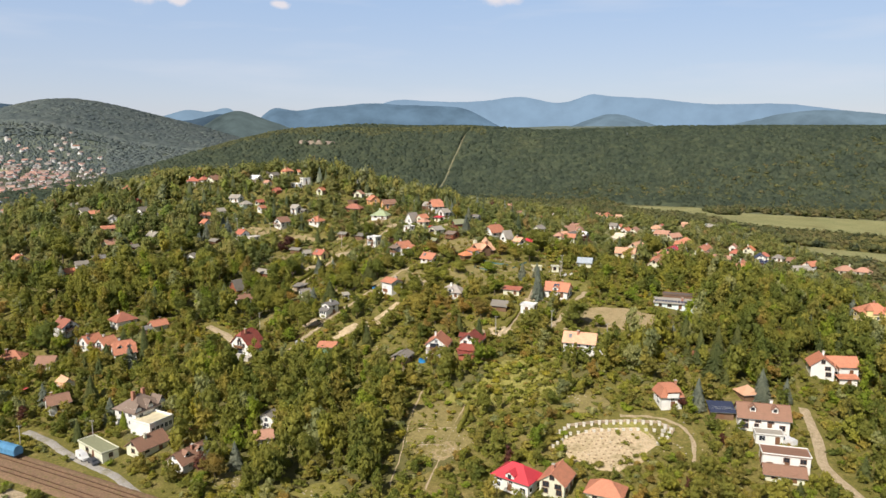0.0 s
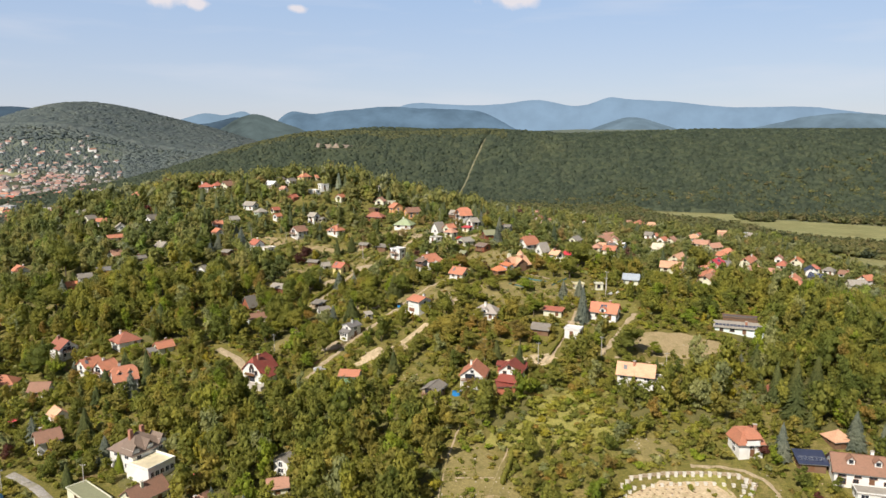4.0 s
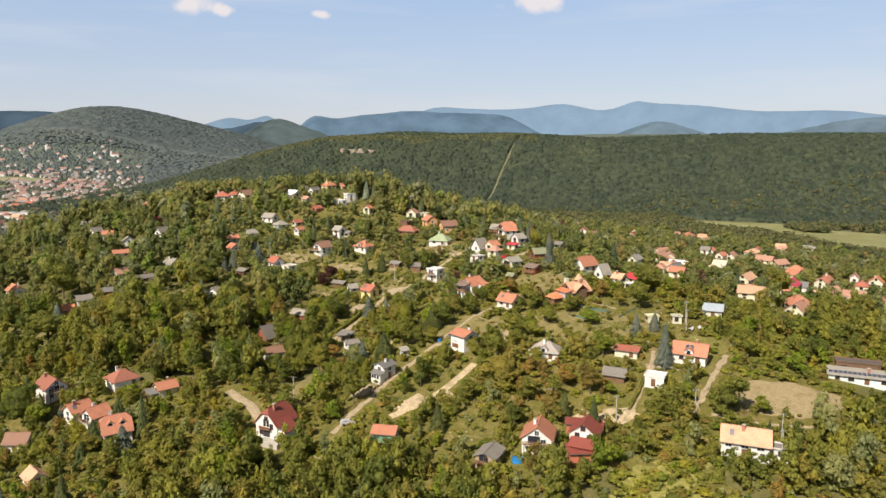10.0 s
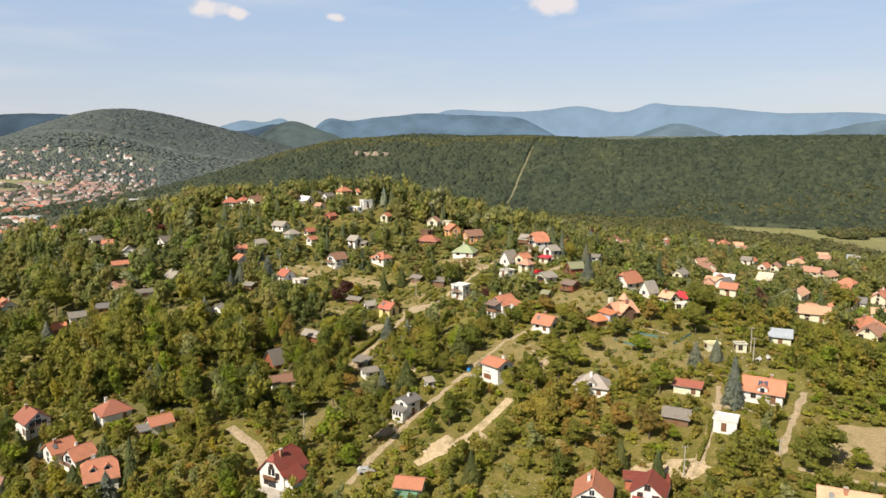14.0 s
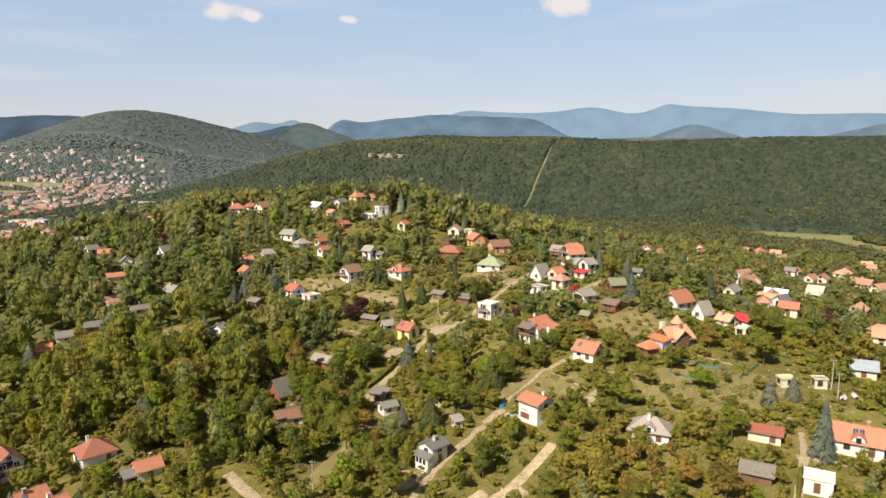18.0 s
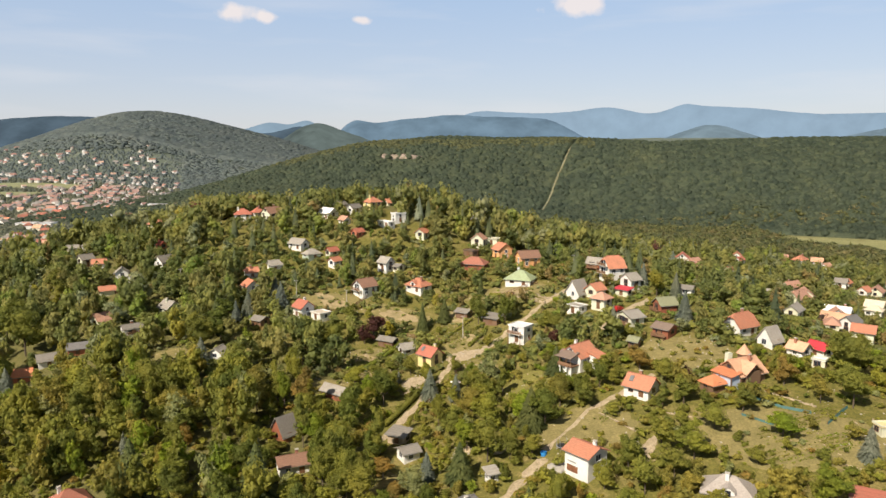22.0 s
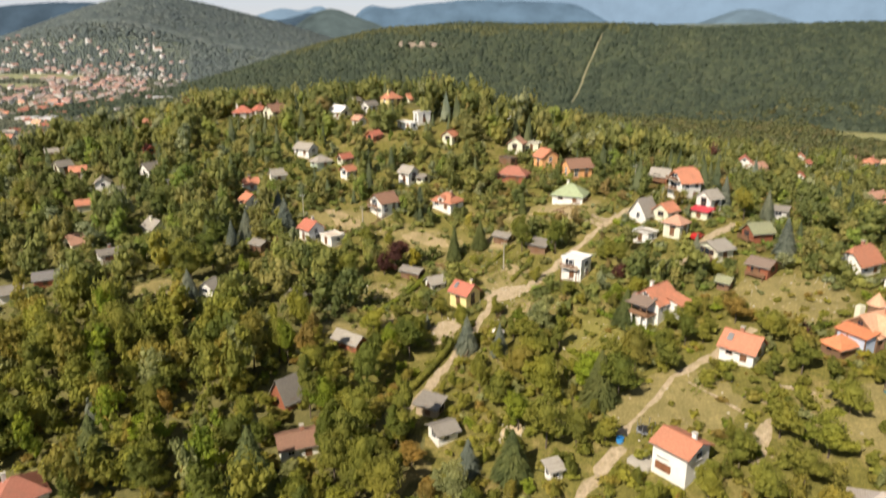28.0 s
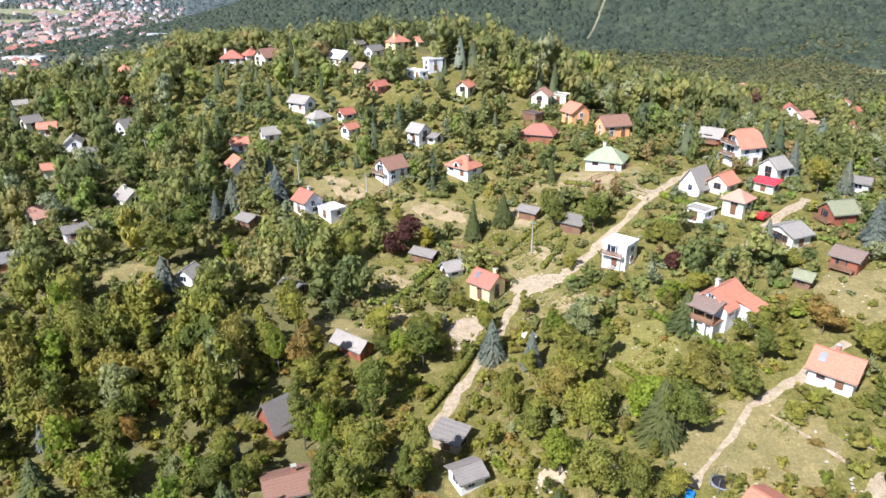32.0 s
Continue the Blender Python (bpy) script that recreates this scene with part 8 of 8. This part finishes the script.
def net_row(points, high=0.6):
    base = new("net_fence")
    x0, y0 = points[0]
    base.location = (x0, y0, float(gz(x0, y0)))
    tagged(base, "low blue-green netting row in the orchard", "fence")
    pts = line_points(points, 1.5)
    bm = bmesh.new()
    for (ax, ay, _), (bx, by, _) in zip(pts, pts[1:]):
        za, zb = float(gz(ax, ay)) - base.location.z, float(gz(bx, by)) - base.location.z
        q = [bm.verts.new(p) for p in ((ax - x0, ay - y0, za), (bx - x0, by - y0, zb), (bx - x0, by - y0 + 0.35, zb + high), (ax - x0, ay - y0 + 0.35, za + high), (ax - x0, ay - y0 + 0.7, za), (bx - x0, by - y0 + 0.7, zb))]
        bm.faces.new(q[:4])
        bm.faces.new([q[3], q[2], q[5], q[4]])
    part("netting", bm, plain("green_net", (0.05, 0.135, 0.12), 0.7, 14, 0.3), base)
    for x, y, _ in pts[::3]:
        part("stake", boxes((x - x0 - 0.05, x - x0 + 0.05, y - y0 + 0.3, y - y0 + 0.4, float(gz(x, y)) - base.location.z - 0.3, float(gz(x, y)) - base.location.z + high + 0.25)), PLANK, base)


net_row([(18.6, 319.3), (23.6, 314.9), (29.1, 312.5)])
net_row([(14.0, 312.3), (19.6, 307.8)])
net_row([(30.8, 308.0), (38.1, 315.6)])


def fence(points, high=1.3):
    base = new("fence")
    x0, y0 = points[0]
    base.location = (x0, y0, float(gz(x0, y0)))
    tagged(base, "weathered wooden garden fence with posts", "fence")
    pts = line_points(points, 2.2)
    for x, y, a in pts:
        z = float(gz(x, y)) - base.location.z
        part("post", boxes((x - x0 - 0.06, x - x0 + 0.06, y - y0 - 0.06, y - y0 + 0.06, z - 0.4, z + high)), PLANK, base)
    for (ax, ay, _), (bx, by, _) in zip(pts, pts[1:]):
        for k in (0.35, 0.75, 1.1):
            bm = bmesh.new()
            za, zb = float(gz(ax, ay)) - base.location.z, float(gz(bx, by)) - base.location.z
            v = [bm.verts.new(p) for p in ((ax - x0, ay - y0, za + k), (bx - x0, by - y0, zb + k), (bx - x0, by - y0, zb + k + 0.14), (ax - x0, ay - y0, za + k + 0.14))]
            w = [bm.verts.new(p.co + Vector((0.03, 0.03, 0))) for p in v]
            bm.faces.new(v)
            bm.faces.new(w[::-1])
            for i in range(4):
                bm.faces.new([v[i], w[i], w[(i + 1) % 4], v[(i + 1) % 4]])
            part("rail", bm, PLANK, base)


fence([(-63, 325), (-58, 340), (-53, 351)])
fence([(-47, 392), (-40, 399), (-30, 404)])
fence([(-105, 391), (-96, 396), (-92, 403)])
fence([(-108, 203), (-100, 205)], 1.2)
fence([(-72.7, 376.9), (-63.0, 372.5), (-59.1, 370.7)], 1.2)
fence([(-39.8, 360.0), (-32.9, 362.2)], 1.1)
fence([(-57, 262), (-50, 274), (-42, 287)], 1.1)


# ---- poles ----
def pole(x, y, high, lamp=False):
    z = float(gz(x, y))
    base = new("utility_pole")
    base.location = (x, y, z)
    tagged(base, "pale concrete utility pole with a crossarm", "pole", "utility poles on the slope")
    bm = bmesh.new()
    bmesh.ops.create_cone(bm, cap_ends=True, segments=8, radius1=0.17, radius2=0.09, depth=high + 1, matrix=Matrix.Translation((0, 0, (high - 1) / 2)))
    part("shaft", bm, CONCRETE, base)
    part("crossarm", boxes((-0.7, 0.7, -0.05, 0.05, high - 0.5, high - 0.38)), METAL, base)
    for sx in (-0.6, 0.0, 0.6):
        part("insulator", boxes((sx - 0.05, sx + 0.05, -0.05, 0.05, high - 0.38, high - 0.18)), FRAME_WHITE, base)


for px, py in ((52.2, 304.8), (57.1, 237.9), (2.2, 255.4), (19.2, 249.1), (-16.6, 411.3), (-117.6, 400.6), (-167.4, 411.6), (54.6, 231.5), (-125.3, 197.3), (50.3, 297.2), (-73.5, 274.8), (-97.5, 395.3), (39.6, 249.6), (-228.7, 408.6), (-104.4, 198.9), (-54, 372)):
    pole(px, py, 7.5)


# ---- vehicles ----
TYRE = plain("tyre_rubber", (0.03, 0.03, 0.03), 0.8)


def vehicle(x, y, yaw, colour, van=False):
    z = float(gz(x, y)) + 0.12
    base = new("van" if van else "car")
    base.matrix_world = pose(x, y, z, 0, 0, yaw)
    tagged(base, "%s parked %s standing on the street" % (colour[0], "delivery van" if van else "small passenger car"), "van" if van else "car")
    paint = plain("paint_" + colour[0], colour[1], 0.3, 20, 0.05, 0.1, 0)
    L, W, H = (5.0, 1.95, 2.2) if van else (4.2, 1.75, 1.45)
    prof = [(-L / 2, 0.3), (L / 2, 0.3), (L / 2, 0.75), (L / 2 - 0.9, 0.95), (L / 2 - 1.7, H), (-L / 2 + 0.5, H), (-L / 2, 0.95)] if not van else [(-L / 2, 0.3), (L / 2, 0.3), (L / 2, 1.0), (L / 2 - 0.7, 1.2), (L / 2 - 1.4, H), (-L / 2, H)]
    bm = bmesh.new()
    a = [bm.verts.new((p, -W / 2 + (0.12 if q > 1 else 0), q)) for p, q in prof]
    b = [bm.verts.new((p, W / 2 - (0.12 if q > 1 else 0), q)) for p, q in prof]
    bm.faces.new(a)
    bm.faces.new(b[::-1])
    for i in range(len(prof)):
        j = (i + 1) % len(prof)
        bm.faces.new([a[j], a[i], b[i], b[j]])
    bmesh.ops.bevel(bm, geom=list(bm.edges), offset=0.06, segments=2, affect="EDGES")
    body = part("body", bm, paint, base)
    part("windscreen", slab([[(L / 2 - 0.92, -W / 2 + 0.25, 1.02 if not van else 1.25), (L / 2 - 0.92, W / 2 - 0.25, 1.02 if not van else 1.25), (L / 2 - 1.58, W / 2 - 0.3, H - 0.1), (L / 2 - 1.58, -W / 2 + 0.3, H - 0.1)]], 0.03), GLASS, body)
    for s in (-1, 1):
        part("side_window", boxes((-L / 2 + 0.6 if not van else L / 2 - 2.2, L / 2 - 1.5, s * (W / 2 - 0.09) - 0.02, s * (W / 2 - 0.09) + 0.02, 0.98 if not van else 1.25, H - 0.18)), GLASS, body)
        for wx in (-L / 2 + 0.8, L / 2 - 0.85):
            bm = bmesh.new()
            bmesh.ops.create_cone(bm, cap_ends=True, segments=14, radius1=0.32, radius2=0.32, depth=0.2, matrix=pose(wx, s * (W / 2 - 0.06), 0.32, 90))
            part("wheel", bm, TYRE, base)


SILVER, WHITE_P, DARK_P = ("silver", (0.55, 0.56, 0.57)), ("white", (0.8, 0.8, 0.8)), ("dark grey", (0.06, 0.065, 0.08))
vehicle(-99.5, 194.0, -35, SILVER)
vehicle(-103.4, 190.2, -40, WHITE_P, True)
vehicle(-98.9, 187.6, -40, DARK_P)
vehicle(94.4, 182.3, 110, WHITE_P, True)
vehicle(-53.9, 258.9, 20, SILVER)
vehicle(-5.8, 372.0, 50, ("red", (0.5, 0.03, 0.03)))


# ---- railway ----
strip("railway_yard", [(-196, 205), (-166, 191.5), (-132, 175.5), (-111, 165.5), (-89, 155), (-56, 139)], 16, DIRT, "pale concrete loading yard beside the railway", "yard", 0.1, 0.02)
strip("railway_bed", RAIL, 11, BALLAST, "brown ballast railway bed", "railway", 0.35, 0.03)
for off in (-3.2, -1.75, 1.4, 2.85):
    bm = bmesh.new()
    pts = line_points(RAIL, 3.0)
    nrm = Vector((0.43, 0.9, 0))
    for (ax, ay, a), (bx, by, _) in zip(pts, pts[1:]):
        A, B = Vector((ax, ay, 0)) + nrm * off, Vector((bx, by, 0)) + nrm * off
        A.z, B.z = float(gz(A.x, A.y)) + 0.42, float(gz(B.x, B.y)) + 0.42
        d = Vector((0.04, 0.08, 0))
        v = [bm.verts.new(p) for p in (A - d, B - d, B + d, A + d)] + [bm.verts.new(p + Vector((0, 0, 0.16))) for p in (A - d, B - d, B + d, A + d)]
        for f in ((4, 5, 6, 7), (0, 1, 5, 4), (2, 3, 7, 6)):
            bm.faces.new([v[i] for i in f])
    me = bpy.data.meshes.new("rail")
    bm.to_mesh(me)
    bm.free()
    me.materials.append(plain("rusty_rail", (0.20, 0.11, 0.07), 0.5, 10, 0.3, 0.6))
    tagged(new("railway_rail", me), "rusty steel rail on the ballast", "rail", kind="structure")


def wagon(x, y, yaw):
    z = float(gz(x, y)) + 0.7
    base = new("freight_wagon")
    base.matrix_world = pose(x, y, z, 0, 0, yaw)
    tagged(base, "blue covered freight wagon standing on the track", "wagon")
    blue = plain("wagon_blue", (0.10, 0.28, 0.48), 0.45, 6, 0.25)
    bm = bmesh.new()
    prof = [(-1.4, 0.9), (1.4, 0.9), (1.4, 2.5), (1.15, 3.1), (0.6, 3.5), (-0.6, 3.5), (-1.15, 3.1), (-1.4, 2.5)]
    a = [bm.verts.new((-7, p, q)) for p, q in prof]
    b = [bm.verts.new((7, p, q)) for p, q in prof]
    bm.faces.new(a[::-1])
    bm.faces.new(b)
    for i in range(8):
        bm.faces.new([a[i], a[(i + 1) % 8], b[(i + 1) % 8], b[i]])
    bmesh.ops.recalc_face_normals(bm, faces=bm.faces)
    body = part("body", bm, blue, base)
    for k in range(9):
        part("rib", boxes((-6.6 + k * 1.65 - 0.06, -6.6 + k * 1.65 + 0.06, -1.47, 1.47, 0.9, 2.5)), blue, body)
    part("underframe", boxes((-7.2, 7.2, -1.2, 1.2, 0.55, 0.9)), TYRE, base)
    for wx in (-5.4, -3.8, 3.8, 5.4):
        for s in (-1, 1):
            bm = bmesh.new()
            bmesh.ops.create_cone(bm, cap_ends=True, segments=16, radius1=0.46, radius2=0.46, depth=0.13, matrix=pose(wx, s * 0.75, 0.4, 90))
            part("wheel", bm, TYRE, base)


wagon(-128.5, 194.0, -24.5)
wagon(-142.6, 200.3, -24.5)


# ---- garden things ----
def ring_thing(name, x, y, r, high, mat, label, category):
    z = float(gz(x, y))
    base = new(name)
    base.location = (x, y, z)
    tagged(base, label, category)
    return base


tr = ring_thing("trampoline", -26.1, 305.9, 1.5, 0.8, METAL, "round black garden trampoline with a safety net", "trampoline")
bm = bmesh.new()
bmesh.ops.create_circle(bm, cap_ends=True, segments=28, radius=1.35, matrix=Matrix.Translation((0, 0, 0.82)))
part("mat", bm, TYRE, tr)
bm = bmesh.new()
bmesh.ops.create_cone(bm, cap_ends=False, segments=28, radius1=1.62, radius2=1.38, depth=0.08, matrix=Matrix.Translation((0, 0, 0.84)))
part("rim", bm, plain("rim_grey", (0.25, 0.27, 0.3), 0.5), tr)
for k in range(6):
    a = k / 6 * math.tau
    part("leg", boxes((1.5 * math.cos(a) - 0.04, 1.5 * math.cos(a) + 0.04, 1.5 * math.sin(a) - 0.04, 1.5 * math.sin(a) + 0.04, -0.5, 2.4)), METAL, tr)
bm = bmesh.new()
bmesh.ops.create_cone(bm, cap_ends=False, segments=28, radius1=1.53, radius2=1.53, depth=0.05, matrix=Matrix.Translation((0, 0, 2.4)))
part("top_ring", bm, TYRE, tr)


def pool(x, y, r, colour, label):
    base = ring_thing("paddling_pool", x, y, r, 0.7, None, label, "pool")
    bm = bmesh.new()
    bmesh.ops.create_cone(bm, cap_ends=False, segments=24, radius1=r, radius2=r * 0.95, depth=1.3, matrix=Matrix.Translation((0, 0, 0.1)))
    part("side", bm, plain("pool_blue", colour, 0.4), base)
    bm = bmesh.new()
    bmesh.ops.create_circle(bm, cap_ends=True, segments=24, radius=r * 0.95, matrix=Matrix.Translation((0, 0, 0.62)))
    part("cover", bm, plain("pool_blue", colour, 0.4), base)


pool(-7.1, 237.5, 1.5, (0.03, 0.25, 0.62), "round bright blue covered paddling pool")
pool(-30.5, 304.5, 0.7, (0.10, 0.35, 0.60), "small blue tub on the terrace")


def parasol(x, y, colour, label):
    base = ring_thing("parasol", x, y, 1.3, 2.4, None, label, "parasol")
    bm = bmesh.new()
    bmesh.ops.create_cone(bm, cap_ends=False, segments=10, radius1=1.5, radius2=0.02, depth=0.6, matrix=Matrix.Translation((0, 0, 2.4)))
    part("canopy", bm, plain("parasol_" + label[:4], colour, 0.8), base)
    part("pole", boxes((-0.03, 0.03, -0.03, 0.03, -0.3, 2.6)), METAL, base)
    part("foot", boxes((-0.3, 0.3, -0.3, 0.3, -0.3, 0.12)), CONCRETE, base)


parasol(-75.1, 202.0, (0.75, 0.12, 0.12), "red and white garden parasol")
parasol(-146.9, 236.4, (0.80, 0.10, 0.14), "red garden parasol beside a path")
parasol(-53.5, 340.5, (0.85, 0.80, 0.74), "white garden parasol between spruces")


def boat(x, y, yaw):
    base = new("covered_boat")
    base.matrix_world = pose(x, y, float(gz(x, y)) + 0.5, 0, 0, yaw)
    tagged(base, "small boat under a white cover on grass", "boat")
    g = [(-1.9, 0.55), (-1.2, 0.75), (0, 0.8), (1.1, 0.6), (1.9, 0.08)]
    bm = bmesh.new()
    rows_ = [[bm.verts.new((x_, s * w_, z_)) for x_, w_ in g] for s, z_ in ((-0.6, -0.5), (-1, 0.0), (0, 0.42), (1, 0.0), (0.6, -0.5))]
    for p, q in zip(rows_, rows_[1:]):
        for i in range(4):
            bm.faces.new([p[i], p[i + 1], q[i + 1], q[i]])
    part("cover", bm, plain("boat_cover", (0.75, 0.74, 0.70), 0.6), base)
    part("cradle", boxes((-1.0, -0.8, -0.6, 0.6, -0.8, -0.3), (0.6, 0.8, -0.5, 0.5, -0.8, -0.3)), PLANK, base)


boat(52.5, 299.0, 60)
boat(55.8, 300.4, 80)


def beds(x, y, yaw, n, length, gap=1.2):
    """Rows of vegetables or vines in a garden plot."""
    base = new("garden_bed")
    base.location = (x, y, float(gz(x, y)))
    tagged(base, "planted garden rows in dry soil", "garden bed", "garden beds of the plots")
    g = np.random.default_rng(int(abs(x * 10 + y)))
    c, s = math.cos(radians(yaw)), math.sin(radians(yaw))
    for k in range(n):
        cs = []
        for q in np.arange(-length / 2, length / 2, 0.7):
            if g.random() < 0.2:
                continue
            px, py = q * c - (k - n / 2) * gap * s, q * s + (k - n / 2) * gap * c
            cs.append((px, py, float(gz(x + px, y + py)) - base.location.z + 0.18))
        cs = np.array(cs)
        v, f = tuft_cloud(g, cs, np.full(len(cs), 0.32), len(cs) * 7, 0.16)
        tagged(part("crop", big_mesh("crop", v, f, [LEAF[int(g.choice((0, 1, 5, 3)))]]), None, base), kind="stuff")


for bx, by, bw, bn, bl in ((-33, 334, 50, 4, 10), (-80, 352, -35, 4, 9), (-84, 363, -35, 4, 8), (-48, 352, 15, 5, 8), (-63, 378, 30, 5, 8), (-55, 376, 30, 5, 9), (-7, 200, 5, 5, 10), (-5, 190, 5, 4, 10), (24, 300, 20, 5, 18), (30, 312, 20, 4, 14), (16, 290, 20, 4, 14), (-36, 392, 30, 4, 12), (45, 290, -10, 4, 9), (-45, 264, 35, 3, 7), (31, 303, 10, 4, 9)):
    beds(bx, by, bw, bn, bl)
for bx, by, bw, bn, bl in ((-59, 388, 35, 4, 7), (-84.9, 363.3, -35, 3, 8), (-47.8, 354.7, 20, 4, 8), (-42, 357.6, 20, 3, 6), (-54, 372, 40, 5, 9), (-66, 384, 40, 4, 7), (22, 306, 20, 4, 14), (-14, 318, 40, 4, 9), (-22, 334, 45, 4, 9)):
    beds(bx, by, bw, bn, bl)

# ---- the church and the halls of the far village ----
def church(x, y):
    z = float(gz(x, y))
    base = new("church")
    base.matrix_world = pose(x, y, z, 0, 0, 20) @ Matrix.Scale(0.8, 4)
    tagged(base, "small white village church with a pointed tower", "church")
    w = plain("wall_white", WALLS["white"])
    part("nave_wall", wall_mesh("gable", 20, 10, 8), w, base)
    part("nave_roof", slab(roof_faces("gable", 20, 10, 8, 0.5)[0], 0.3), tiles("roof_brown", ROOFS["brown"]), base)
    part("tower", boxes((-14, -9, -2.5, 2.5, -2, 17)), w, base)
    p = [(-14.3, -2.8, 17), (-8.7, -2.8, 17), (-8.7, 2.8, 17), (-14.3, 2.8, 17)]
    part("spire", slab([[p[i], p[(i + 1) % 4], (-11.5, 0, 27)] for i in range(4)], 0.2), tiles("roof_darkgrey", ROOFS["darkgrey"]), base)


church(-905, 1760)


def hall(x, y, w, d, h, yaw):
    base = new("hall")
    base.matrix_world = pose(x, y, float(gz(x, y)), 0, 0, yaw)
    tagged(base, "long white flat-roofed hall in the village", "hall")
    part("wall", boxes((-w / 2, w / 2, -d / 2, d / 2, -2, h)), plain("wall_white", WALLS["white"]), base)
    part("roof", boxes((-w / 2 - 0.4, w / 2 + 0.4, -d / 2 - 0.4, d / 2 + 0.4, h, h + 0.4)), plain("hall_roof", (0.6, 0.6, 0.6), 0.6), base)
    for k in range(int(w / 5)):
        add_window(base, "f", -w / 2 + 2.5 + k * 5, 1.5, 2.6, 1.6, w, d, False)


hall(-620, 950, 44, 14, 5, 4)
hall(-545, 1105, 26, 14, 6, 8)
patch("rock_outcrop", -128, 505, 14, 6, ROCK, "pale bare rock on the hilltop", "rock", 0.1, 0.6)
patch("spoil_heap", -41, 309, 2.2, 3.0, SAND, "small heap of pale sand between trees", "heap", 0, 0.5, 18, 4)


# ---- pale stones lying about in the dry plots ----
stones = []
g_ = np.random.default_rng(31)
while len(stones) < 1500:
    cx, cy, rx, ry = CLEAR[int(g_.integers(len(CLEAR)))]
    x, y = cx + g_.uniform(-1, 1) * rx, cy + g_.uniform(-1, 1) * ry
    if rx > 40 or not (165 < y < 420) or (np.hypot(HX[:, 0] - x, HX[:, 1] - y) < HX[:, 2]).any():
        continue
    s = g_.uniform(0.12, 0.42)
    stones.append((0, int(g_.integers(2)), x, y, float(gz(x, y)) + 0.05, s, s * g_.uniform(0.5, 0.9), g_.uniform(0, 6.28)))
forest("loose_stones", [(OCTA[0] * np.array([1.0, 0.75, 0.8]), OCTA[1])], stones, "pale field stones scattered in dry grass", [ROCK, CONCRETE], "stones", False)


def planting_holes(x0, x1, y0, y1, step_):
    """Dark planting pits in offset rows on the sandy bank."""
    g = random.Random(8)
    rows_ = []
    y, k = y0, 0
    while y < y1:
        x = x0 + (k % 2) * step_ / 2
        while x < x1:
            if ((x - 43) / 9.5) ** 2 + ((y - 183) / 8.5) ** 2 < 1:
                s = g.uniform(0.28, 0.42)
                rows_.append((0, 0, x + g.uniform(-0.15, 0.15), y + g.uniform(-0.15, 0.15), float(gz(x, y)) + 0.1, s, s * 0.5, g.uniform(0, 6.28)))
            x += step_
        y, k = y + step_ * 0.8, k + 1
    return rows_


forest("planting_pits", [OCTA], planting_holes(33, 60, 172, 193, 1.9), "small brown planted clods in rows on the sandy bank", [plain("brown_clod", (0.24, 0.15, 0.08), 0.95)], "planting", False)
